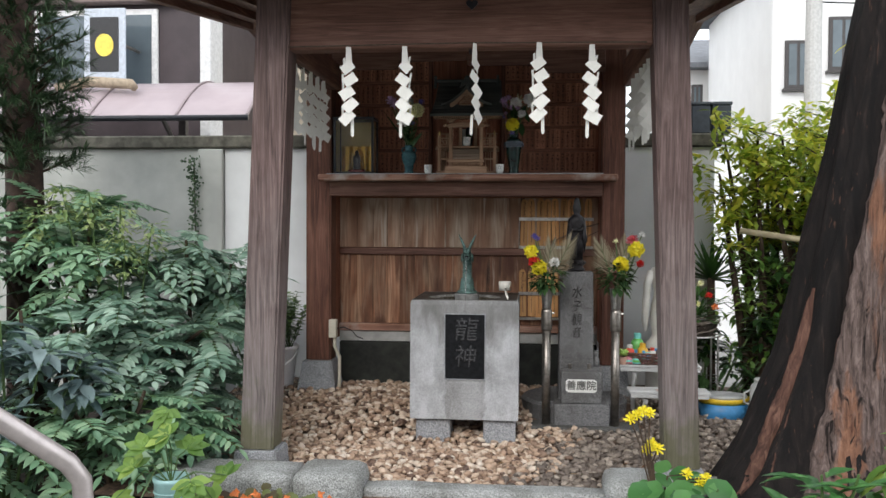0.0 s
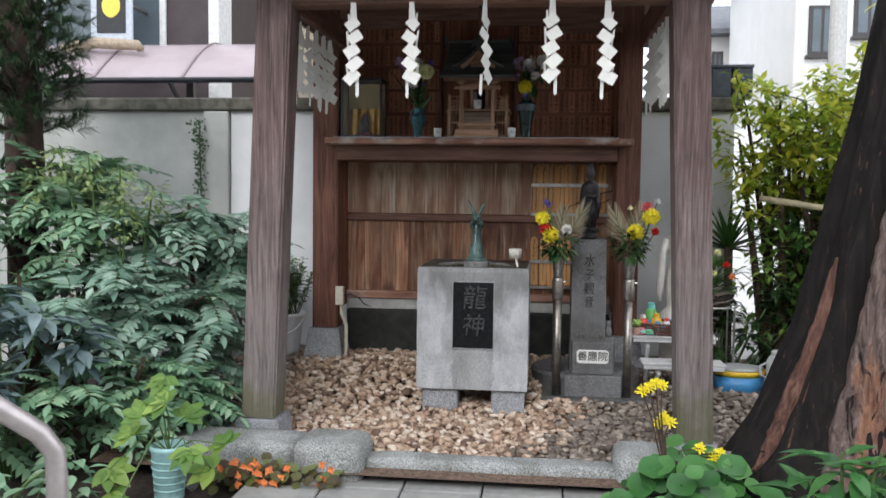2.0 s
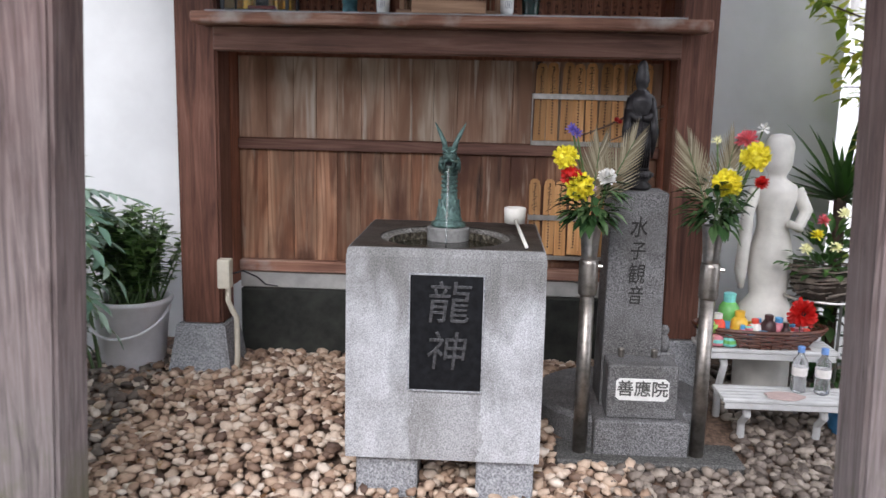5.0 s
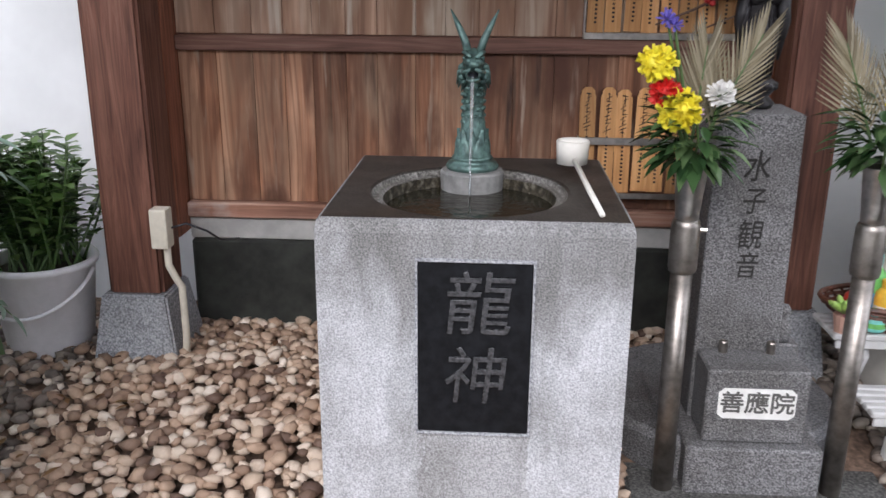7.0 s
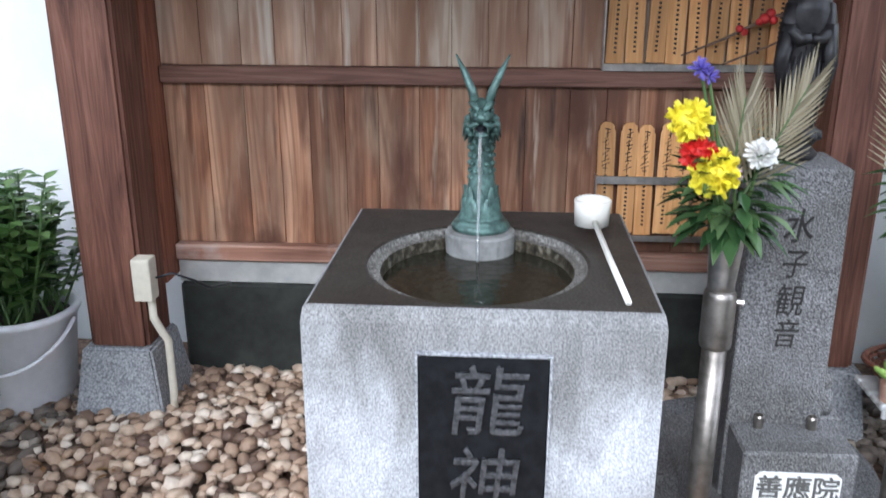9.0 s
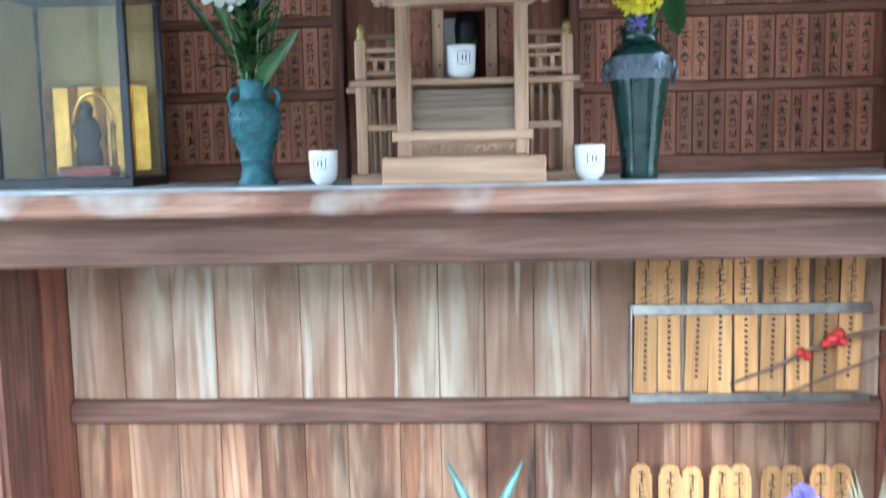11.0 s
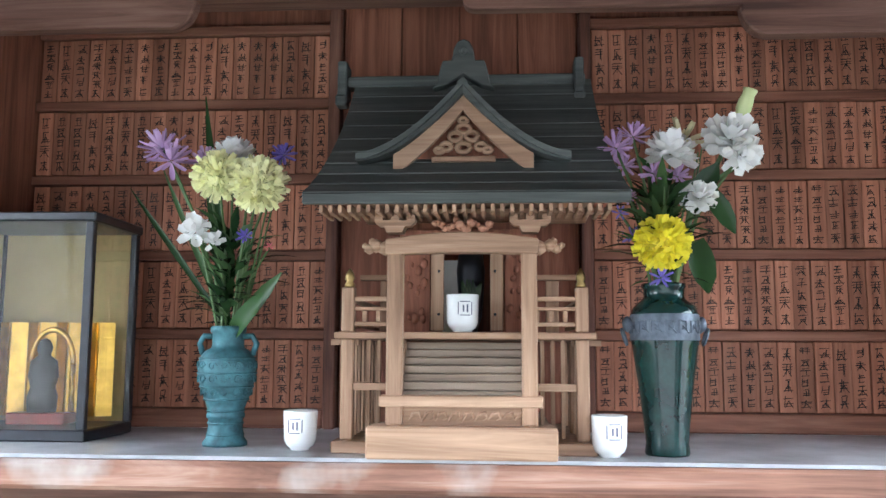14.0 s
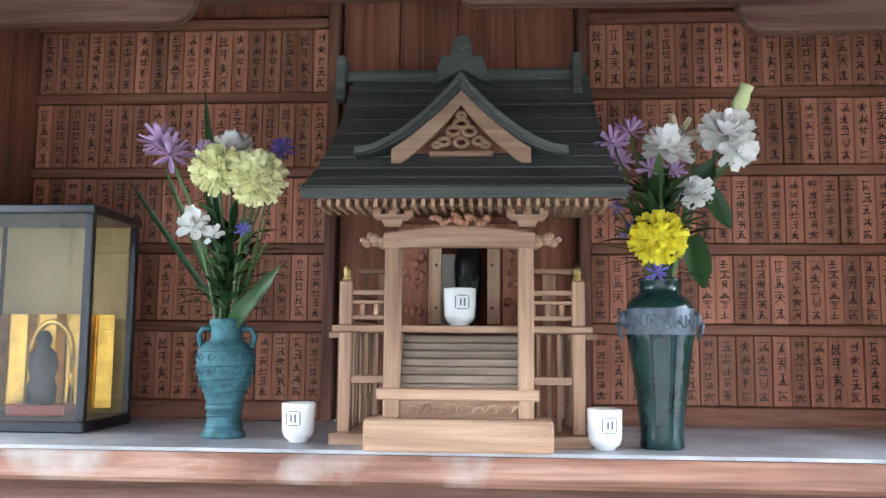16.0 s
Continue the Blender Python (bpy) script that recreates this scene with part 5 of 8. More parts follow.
# white bucket with leafy cuttings by the post
bk = thing("white_bucket", (-1.36, 6.52, -0.04), "white plastic bucket with a handle on the gravel", "bucket")
M_BUCKET = plain("white_bucket_plastic", (0.84, 0.83, 0.85), 0.4, var=0.04)
BKX, BKY = -1.46, 6.74
part("pail", lathe([(0.138, -0.035), (0.144, -0.028), (0.176, 0.268), (0.188, 0.272), (0.191, 0.284), (0.187, 0.296), (0.172, 0.294), (0.165, 0.27), (0.13, 0.02), (0.001, 0.02)], (BKX, BKY, 0), 32), M_BUCKET, bk, smooth=True)
part("handle", tube([(BKX + 0.19 * math.cos(a), BKY - 0.012 + 0.195 * math.sin(a), 0.262 - 0.125 * math.sin(-a)) for a in [-math.pi * i / 16 for i in range(17)]], 0.007, 8), M_BUCKET, bk, smooth=True)
part("soil", lathe([(0.13, 0.2), (0.163, 0.25)], (BKX, BKY, 0), 24), M_SOIL, bk)
cut = thing("leafy_cuttings", (BKX, BKY, 0.26), "bushy dark green evergreen cuttings standing in the bucket", "plant")
crng = random.Random(21)
lv = Leaves()
for k in range(80):
    a, r = crng.uniform(0, 6.28), crng.uniform(0, 0.14)
    base = Vector((BKX + r * math.cos(a), BKY + r * math.sin(a), 0.26))
    tip = base + Vector((crng.uniform(-0.19, 0.15), crng.uniform(-0.13, 0.13), crng.uniform(0.26, 0.47)))
    part("stem", tube([base, base.lerp(tip, 0.5) + Vector((0.01, 0, 0.01)), tip], [0.005, 0.004, 0.002], 5), M_STEM, cut)
    for i in range(24):
        t = 0.25 + 0.75 * i / 23
        aa = i * 2.4 + k
        d = Vector((math.cos(aa), math.sin(aa), crng.uniform(0.1, 0.9)))
        lv.blade(base.lerp(tip, t), d, crng.uniform(0.045, 0.072), crng.uniform(0.03, 0.044), (0, 0, 1), 0.3)
lv.part("leaves", leafy("evergreen_cutting_leaf", (0.04, 0.095, 0.025), (0.095, 0.19, 0.05), (0.22, 0.34, 0.11), 0.3), cut)

# the basket and what stands in it rest on the upper tier
for ob in list(scene.objects):
    if ob.parent is None and ob.name.split(".")[0] in ("wicker_basket", "offering_bottle", "toy", "red_flower_pick", "succulent"):
        ob.location.z -= 0.044


# ---- zigzag paper streamers ----
def streamer(seed):
    rng = random.Random(seed)
    t = thing("paper_streamer", (0, 0, 0), "white zigzag folded paper streamer hanging from the rope", "paper streamer", "paper streamers under the beams")

    def sheet(pts, yoff):
        bm = bmesh.new()
        f = [bm.verts.new((x, yoff + yo, z)) for x, yo, z in pts]
        b = [bm.verts.new((x, yoff + yo + 0.0012, z)) for x, yo, z in pts]
        n = len(pts)
        bm.faces.new(f)
        bm.faces.new(b[::-1])
        for i in range(n):
            bm.faces.new((f[i], b[i], b[(i + 1) % n], f[(i + 1) % n]))
        bmesh.ops.recalc_face_normals(bm, faces=bm.faces[:])
        part("paper_fold", bm, M_PAPER, t)
    lean = rng.choice((-1, 1))
    sheet([(-0.014, 0, 0), (0.014, 0, 0), (0.022, 0.004, -0.115), (-0.018, 0.006, -0.105)], 0)
    # thin inner strip showing beside the folds
    zz = -0.06
    for k in range(4):
        xo = -lean * (0.026 + 0.008 * (k % 2))
        sheet([(xo - 0.006, 0.004, zz), (xo + 0.006, 0.006, zz + 0.006), (xo + 0.010 * lean, 0.01, zz - 0.085), (xo + 0.010 * lean - 0.010, 0.008, zz - 0.09)], 0.008)
        zz -= 0.088
    # square folds stepping down, each overlapping the next
    z = -0.112
    for k in range(5):
        cx = lean * (0.007 if k % 2 else -0.007) + rng.uniform(-0.005, 0.005)
        a = radians(lean * (38 + rng.uniform(-9, 9)))
        ha, hb = 0.036 + 0.0015 * k, 0.028 + rng.uniform(-0.002, 0.003)
        tw = rng.uniform(-0.012, 0.012)
        c, sn = math.cos(a), math.sin(a)
        sheet([(cx + u * ha * c - v * hb * sn, tw * u + 0.004 * v, z + u * ha * sn + v * hb * c) for u, v in ((-1, -1), (1, -1), (1, 1), (-1, 1))], -0.003 - 0.003 * k)
        z -= 0.069 + rng.uniform(-0.004, 0.004)
    sheet([(lean * 0.012, 0, z + 0.075), (lean * 0.030, 0.002, z + 0.07), (lean * 0.032, 0.006, z - 0.03), (lean * 0.022, 0.004, z - 0.04), (lean * 0.014, 0.003, z - 0.03)], -0.001)
    return t


protos = [streamer(k) for k in range(3)]
spots = [(-0.52, 5.0, 2.19, 4), (-0.21, 5.0, 2.19, -12), (0.175, 5.0, 2.20, 50), (0.52, 5.0, 2.20, 8), (0.80, 5.0, 2.185, -6),
         (-0.965, 5.38, 2.21, 30), (-0.965, 5.72, 2.215, 62), (-0.96, 6.08, 2.22, 48), (1.17, 5.38, 2.21, -30), (1.17, 5.74, 2.215, -60), (1.17, 6.1, 2.22, -45),
         (-0.97, 5.55, 2.21, 40), (-0.96, 5.9, 2.22, 55), (-0.96, 6.25, 2.22, 35), (1.17, 5.55, 2.21, -40), (1.17, 5.9, 2.22, -50), (1.17, 6.3, 2.22, -35)]
for i, (x, y, z, rz) in enumerate(spots):
    m4 = pose(x, y, z, 0, 0, rz)
    if i < 3:
        protos[i].matrix_basis = m4
    else:
        copy_thing(protos[i % 3], m4)
M_ROPE = plain("old_straw_rope", (0.07, 0.05, 0.035), 0.9, var=0.4, scale=60)
rope = thing("straw_rope", (0, 5.0, 2.19), "thin old straw rope under the beams", "rope")
part("cord", tube([(-0.865, 5.01, 2.197), (0.1, 5.0, 2.203), (1.09, 5.01, 2.195)], 0.0035, 6), M_ROPE, rope)
part("cord", tube([(-0.97, 5.1, 2.20), (-0.97, 6.6, 2.225)], 0.006, 6), M_ROPE, rope)
part("cord", tube([(1.19, 5.1, 2.20), (1.19, 6.6, 2.225)], 0.006, 6), M_ROPE, rope)
# heart-shaped cut, its shade drawn as a black piece, and an iron fitting
pts = [(0.155 + 0.02 * (16 * math.sin(a) ** 3) / 16, 2.415 + 0.02 * (13 * math.cos(a) - 5 * math.cos(2 * a) - 2 * math.cos(3 * a) - math.cos(4 * a)) / 16) for a in [2 * math.pi * i / 28 for i in range(28)]]
part("heart_boss", prism([(0.155 + (x - 0.155) * 1.6, 2.415 + (z - 2.415) * 1.6) for x, z in pts], "y", 5.02, 5.03), M_BLACKMETAL, shelter, "black heart shape standing for the shaded cut in the beam")
part("hook", tube([(0.145, 5.09, 2.19), (0.145, 5.07, 2.16), (0.145, 5.05, 2.17)], 0.008, 6), M_BLACKMETAL, shelter)

# ---- miniature shrine ----
ZS = 1.592
CXS = 0.0215
shrine = thing("miniature_shrine", (CXS, 6.72, ZS), "pale zelkova miniature shrine with a dark shingled roof", "shrine")
M_ROOFS = wood("dark_shingle", (0.055, 0.064, 0.060), (0.092, 0.105, 0.098), (0.15, 0.162, 0.148), "x", 40, 0.25, stain=0.4)
K, KZ = W_KEYAKI, W_KEYAKIZ
part("base_block", box(-0.130, 0.174, 6.49, 6.56, ZS, 1.643, 0.003), K, shrine, "pale wooden front step")
for sx in (-1, 1):
    part("side_foot", box(min(CXS + sx * 0.15, CXS + sx * 0.222), max(CXS + sx * 0.15, CXS + sx * 0.222), 6.565, 6.97, ZS, 1.612, 0.002), K, shrine)
part("platform", box(-0.128, 0.171, 6.561, 6.97, ZS, 1.635, 0.002), K, shrine)
part("front_panel", box(-0.075, 0.118, 6.525, 6.535, 1.643, 1.673, 0.001), K, shrine)
# carved waves on the front panel
wr = random.Random(4)
for k in range(9):
    x = -0.065 + k * 0.0215
    part("carving", tube([(x, 6.523, 1.648 + wr.uniform(0, 0.006)), (x + 0.008, 6.521, 1.662), (x + 0.017, 6.522, 1.665), (x + 0.02, 6.523, 1.655), (x + 0.013, 6.523, 1.652)], [0.0015, 0.003, 0.003, 0.002, 0.001], 6), K, shrine)
for x0, x1 in ((-0.102, -0.0755), (0.1185, 0.144)):
    part("front_column", box(x0, x1, 6.515, 6.541, 1.643, 1.925, 0.003), KZ, shrine)
part("threshold", box(-0.112, 0.152, 6.508, 6.547, 1.673, 1.691, 0.002), K, shrine)
pts = []
for i in range(13):
    x = -0.105 + 0.252 * i / 12
    pts.append((x, 1.92 + 0.004 * math.sin(math.pi * i / 12)))
for i in range(12, -1, -1):
    x = -0.105 + 0.252 * i / 12
    pts.append((x, 1.946 + 0.012 * math.sin(math.pi * i / 12)))
part("rainbow_beam", prism(pts, "y", 6.512, 6.544, bevel=0.002), K, shrine, "bowed carved tie beam")
for sx in (-1, 1):
    bm = bmesh.new()
    for k, (dx, dz, r) in enumerate(((0.128, 1.932, 0.013), (0.143, 1.936, 0.012), (0.155, 1.93, 0.009), (0.150, 1.942, 0.008), (0.163, 1.936, 0.006))):
        ball((CXS + sx * dx, 6.528, dz), r, bm, 1, (1, 0.9, 1))
    part("beam_end", roughen(bm, 0.002, 90), K, shrine, "carved beam end", True)
    # bracket cluster over each column
    cx = CXS + sx * 0.112
    part("bracket_block", prism([(cx - 0.013, 1.957), (cx + 0.013, 1.957), (cx + 0.018, 1.968), (cx - 0.018, 1.968)], "y", 6.515, 6.545), K, shrine)
    part("bracket_arm", prism([(cx - 0.034, 1.975), (cx - 0.026, 1.968), (cx + 0.026, 1.968), (cx + 0.034, 1.975), (cx + 0.034, 1.978), (cx - 0.034, 1.978)], "y", 6.52, 6.54), K, shrine)
    for dx in (-0.027, 0.0, 0.027):
        part("bracket_block", box(cx + dx - 0.007, cx + dx + 0.007, 6.518, 6.542, 1.978, 1.988, 0.001), K, shrine)
bm = bmesh.new()
dr = random.Random(8)
for k in range(16):
    ball((CXS - 0.045 + 0.006 * k, 6.515 + dr.uniform(-0.004, 0.004), 1.968 + 0.007 * math.sin(k * 1.3) + dr.uniform(-0.003, 0.003)), dr.uniform(0.005, 0.009), bm, 1)
part("dragon_carving", roughen(bm, 0.002, 90), wood("reddish_carving", (0.26, 0.11, 0.06), (0.40, 0.19, 0.11), (0.50, 0.28, 0.17), "x", 60, 0.1), shrine, "carved reddish relief", True, "stuff")
part("eave_beam", box(-0.205, 0.255, 6.515, 6.54, 1.9885, 1.996, 0.001), K, shrine)
# steps
for i in range(7):
    y = 6.548 + i * 0.016
    z = 1.697 + i * 0.0135
    part("stair_tread", box(-0.083, 0.126, y, 6.68, z - 0.0128, z, 0.0015), W_STEP, shrine)
for sx in (-1, 1):
    pts = [(6.548, 1.69), (6.548, 1.705), (6.66, 1.795), (6.68, 1.795), (6.68, 1.69)]
    part("stringer", prism(pts, "x", CXS + sx * 0.1075 - 0.004, CXS + sx * 0.1075 + 0.004), K, shrine)
# balcony and rails
part("balcony", box(-0.205, 0.248, 6.60, 6.95, 1.783, 1.795, 0.002), K, shrine)
for sx in (-1, 1):
    cx = CXS + sx * 0.2
    xa, xb = sorted((CXS + sx * 0.19, CXS + sx * 0.212))
    for y in (6.60, 6.76, 6.92):
        part("balcony_post", box(xa, xb, y - 0.011, y + 0.011, 1.612, 1.782, 0.002), KZ, shrine)
    part("rail_post", box(xa, xb, 6.589, 6.611, 1.7955, 1.872, 0.002), KZ, shrine)
    part("finial", lathe([(0.009, 1.872), (0.009, 1.878), (0.006, 1.882), (0.009, 1.887), (0.007, 1.897), (0.001, 1.905)], (cx, 6.60, 0), 12), plain("old_brass", (0.35, 0.25, 0.10), 0.4, 0.9, var=0.3), shrine, "brass finial", True)
    xi, xo = sorted((CXS + sx * 0.12, CXS + sx * 0.19))
    for z0, z1 in ((1.805, 1.812), (1.832, 1.838), (1.848, 1.856)):
        part("rail", box(xi, xo, 6.595, 6.605, z0, z1, 0.001), K, shrine)
    for k in range(3):
        xx = CXS + sx * (0.125 + 0.024 * k)
        part("baluster", box(xx - 0.004, xx + 0.004, 6.597, 6.604, 1.8125, 1.8315, 0.0008), K, shrine)
    part("rail", box(xa + 0.006, xb - 0.006, 6.612, 6.94, 1.848, 1.856, 0.001), W_KEYAKI, shrine)
    part("rail", box(xa + 0.006, xb - 0.006, 6.612, 6.94, 1.805, 1.812, 0.001), W_KEYAKI, shrine)
    part("tie", box(min(CXS + sx * 0.125, CXS + sx * 0.19), max(CXS + sx * 0.125, CXS + sx * 0.19), 6.594, 6.606, 1.695, 1.708, 0.001), K, shrine)
    part("tie_end", box(min(CXS + sx * 0.185, CXS + sx * 0.235), max(CXS + sx * 0.185, CXS + sx * 0.235), 6.615, 6.63, 1.772, 1.7825, 0.001), K, shrine)
    for k in range(7):
        yy = 6.63 + 0.04 * k
        part("lattice_bar", box(CXS + sx * 0.2 - 0.004, CXS + sx * 0.2 + 0.004, yy - 0.004, yy + 0.004, 1.613, 1.782, 0.0008), KZ, shrine)
    for k in range(3):
        xx = CXS + sx * (0.135 + 0.018 * k)
        part("lattice_bar", box(xx - 0.0035, xx + 0.0035, 6.64, 6.647, 1.613, 1.782, 0.0008), KZ, shrine)
    part("side_gate", box(min(CXS + sx * 0.15, CXS + sx * 0.175), max(CXS + sx * 0.15, CXS + sx * 0.175), 6.80, 6.81, 1.796, 1.90, 0.001), KZ, shrine)
    part("side_gate", box(min(CXS + sx * 0.125, CXS + sx * 0.215), max(CXS + sx * 0.125, CXS + sx * 0.215), 6.795, 6.812, 1.901, 1.911, 0.001), K, shrine)
# body with open doors
part("cella_back", box(-0.10, 0.145, 6.90, 6.92, 1.796, 2.03, 0.001), W_BACK, shrine)
for sx in (-1, 1):
    xa, xb = sorted((CXS + sx * 0.07, CXS + sx * 0.123))
    part("carved_wall", box(xa, xb, 6.725, 6.737, 1.796, 1.99, 0.001), W_BACK, shrine)
    bm = bmesh.new()
    for k in range(14):
        ball((wr.uniform(xa + 0.008, xb - 0.008), 6.723, wr.uniform(1.81, 1.95)), wr.uniform(0.004, 0.009), bm, 1, (1, 0.5, 1.4))
    part("relief", roughen(bm, 0.002, 80), W_BACK, shrine, smooth=True, kind="stuff")
    xa, xb = sorted((CXS + sx * 0.118, CXS + sx * 0.13))
    part("cella_side", box(xa, xb, 6.738, 6.92, 1.796, 2.0, 0.001), W_BACK, shrine)
    xa, xb = sorted((CXS + sx * 0.043, CXS + sx * 0.067))
    part("door_leaf", box(xa, xb, 6.705, 6.715, 1.80, 1.945, 0.001), KZ, shrine)
    for z in (1.83, 1.91):
        part("stud", ball((CXS + sx * 0.052, 6.704, z), 0.003, sub=1), M_BLACKMETAL, shrine)
part("lintel", box(-0.10, 0.145, 6.72, 6.74, 1.945, 1.99, 0.001), W_BACK, shrine)
part("white_paper", box(-0.03, 0.0, 6.80, 6.803, 1.80, 1.94, 0.0), M_PAPER, shrine)
part("dark_vase", lathe([(0.012, 1.797), (0.022, 1.83), (0.028, 1.92), (0.024, 1.95)], (0.025, 6.80, 0), 14), M_BLACKMETAL, shrine, smooth=True)
lv = Leaves()
for k in range(9):
    lv.blade((0.02 + 0.002 * k, 6.76, 1.84), (wr.uniform(-0.3, 0.5), -0.2, 1), 0.06, 0.012, (0, -1, 0), 0.2)
lv.part("sprig", L_DARK, shrine, kind="stuff")


# roof: curved courses of shingles
def roof_curve(t):
    """Front slope from eave (0) to ridge (1)."""
    return 6.46 + 0.32 * t, 2.012 + 0.285 * (0.62 * t + 0.38 * t * t)


def half_width(t):
    return 0.2615 - 0.028 * (1 - (1 - t) ** 1.6)


NC = 9
for i in range(NC):
    t0, t1 = i / NC, min(1.0, (i + 1) / NC + 0.03)
    (ya, za), (yb, zb) = roof_curve(t0), roof_curve(t1)
    th = 0.0042
    bm = bmesh.new()
    vs = []
    for w, y, z in ((half_width(t0), ya, za + th), (half_width(t1), yb, zb + th * 0.3), (half_width(t1), yb, zb - 0.008), (half_width(t0), ya, za - 0.004)):
        vs.append((bm.verts.new((0.0285 - w, y, z)), bm.verts.new((0.0285 + w, y, z))))
    for k in range(4):
        a, b = vs[k], vs[(k + 1) % 4]
        bm.faces.new((a[0], a[1], b[1], b[0]))
    bm.faces.new([v[0] for v in vs][::-1])
    bm.faces.new([v[1] for v in vs])
    bmesh.ops.recalc_face_normals(bm, faces=bm.faces[:])
    part("roof_course", bm, M_ROOFS, shrine, "row of dark shingles")
part("roof_back", prism([(6.78, 2.297), (7.0, 2.16), (7.0, 2.145), (6.78, 2.28)], "x", -0.205, 0.262), M_ROOFS, shrine)
part("roof_soffit", prism([(6.475, 2.006), (6.78, 2.06), (6.99, 2.05), (6.99, 2.04), (6.78, 2.05), (6.475, 1.997)], "x", -0.21, 0.267), K, shrine)
part("fascia", box(-0.233, 0.290, 6.456, 6.468, 1.996, 2.014, 0.002), M_ROOFS, shrine)
for k in range(31):
    x = -0.207 + k * 0.01535
    part("rafter", box(x, x + 0.0065, 6.466, 6.56, 1.983, 1.9955, 0.0008), K, shrine)
# gable in the front slope
def gable_line(s, drop=0.0):
    """Concave bargeboard from apex (0) to tip (1)."""
    return 0.181 * s, 2.218 - drop - 0.128 * (1 - (1 - s) ** 1.65)


for sx in (-1, 1):
    outer = [gable_line(i / 12) for i in range(13)]
    inner = [gable_line(i / 12, 0.02 * (1 - 0.6 * i / 12)) for i in range(12, -1, -1)]
    pts = [(CXS + sx * x, z) for x, z in outer] + [(CXS + sx * x, z) for x, z in inner]
    part("bargeboard", prism(pts, "y", 6.532, 6.70), M_ROOFS, shrine, "dark curved bargeboard")
    o2 = [gable_line(i / 12, -0.004) for i in range(13)]
    i2 = [gable_line(i / 12, 0.007) for i in range(12, -1, -1)]
    part("barge_cap", prism([(CXS + sx * x, z) for x, z in o2] + [(CXS + sx * x, z) for x, z in i2], "y", 6.524, 6.54), M_ROOFS, shrine)
    wo = [gable_line(0.66 * i / 12, 0.016) for i in range(13)]
    wi = [(x, z - 0.030 - 0.006 * x / 0.12) for x, z in wo[::-1]]
    part("gable_board", prism([(CXS + sx * x, z) for x, z in wo] + [(CXS + sx * x, z) for x, z in wi], "y", 6.545, 6.555), K, shrine, "pale gable board")
part("gable_wall", prism([(CXS - 0.105, 2.085), (CXS + 0.105, 2.085), (CXS + 0.05, 2.13), (CXS, 2.195), (CXS - 0.05, 2.13)], "y", 6.575, 6.58), W_BACK, shrine)
for dx, dz, r in ((0, 0.045, 0.012), (-0.014, 0.032, 0.011), (0.014, 0.032, 0.011), (-0.03, 0.014, 0.009), (0.03, 0.014, 0.009), (0, 0.012, 0.012), (-0.042, 0.008, 0.007), (0.042, 0.008, 0.007), (0.0, 0.06, 0.007)):
    part("carved_scroll", tube([(CXS + dx + r * math.cos(a), 6.562, 2.098 + dz + r * 0.7 * math.sin(a)) for a in [2 * math.pi * i / 10 for i in range(11)]], 0.0045, 6, None, False), K, shrine, smooth=True)
part("gable_sill", box(CXS - 0.055, CXS + 0.055, 6.555, 6.572, 2.085, 2.094, 0.001), K, shrine)
pts = [(-0.054, 2.212), (-0.046, 2.222), (-0.04, 2.25), (-0.036, 2.262), (-0.02, 2.262), (-0.017, 2.283), (-0.01, 2.296), (0.0, 2.30)]
pts = pts + [(-x, z) for x, z in pts[::-1][1:]] + [(0.03, 2.218), (0.0, 2.236), (-0.03, 2.218)]
part("ridge_ornament", prism([(CXS + x, z) for x, z in pts], "y", 6.55, 6.575, bevel=0.002), M_ROOFS, shrine, "dark ridge-end ornament")
part("ornament_swirl", tube([(CXS + 0.008 * math.cos(a) * (1 - a / 14), 6.548, 2.276 + 0.008 * math.sin(a) * (1 - a / 14)) for a in [i * 0.6 for i in range(18)]], 0.002, 5), M_ROOFS, shrine)
part("front_ridge", prism([(CXS - 0.012, 2.216), (CXS, 2.226), (CXS + 0.012, 2.216)], "y", 6.53, 6.74), M_ROOFS, shrine)
part("main_ridge", box(-0.222, 0.25, 6.765, 6.80, 2.285, 2.307, 0.003), M_ROOFS, shrine)
for x in (-0.228, 0.237):
    part("ridge_end", box(x - 0.009, x + 0.009, 6.745, 6.80, 2.262, 2.333, 0.003), M_ROOFS, shrine)
    part("ridge_end", box(x - 0.011, x + 0.011, 6.735, 6.77, 2.24, 2.2615, 0.003), M_ROOFS, shrine)

# ---- cups ----
M_CERAMIC = plain("white_porcelain", (0.80, 0.81, 0.80), 0.15, var=0.03)
M_GLAZE = plain("grey_glaze_mark", (0.10, 0.11, 0.16), 0.3, bump=0)
cup0 = thing("tea_cup", (0, 0, 0), "white porcelain tea cup with dark painted marks", "cup", "offering cups")
part("bowl", lathe([(0.017, 0.0), (0.018, 0.004), (0.024, 0.008), (0.028, 0.018), (0.0295, 0.066), (0.0285, 0.0675), (0.027, 0.06), (0.025, 0.02), (0.001, 0.012)], (0, 0, 0), 28), M_CERAMIC, cup0, smooth=True)
bm = bmesh.new()
for x, z, w, h in ((-0.012, 0.042, 0.0016, 0.022), (0.012, 0.042, 0.0016, 0.022), (0, 0.054, 0.018, 0.0016), (0, 0.03, 0.018, 0.0016), (-0.003, 0.042, 0.003, 0.012), (0.004, 0.042, 0.003, 0.014)):
    y = -math.sqrt(max(0.0, 0.0292 ** 2 - x * x)) - 0.0003
    box(x - w / 2, x + w / 2, y, y + 0.002, z - h / 2, z + h / 2, 0, bm)
part("mark", bm, M_GLAZE, cup0, "dark painted mark", kind="stuff")
cup0.matrix_basis = pose(-0.263, 6.612, ZS, 0, 0, -6)
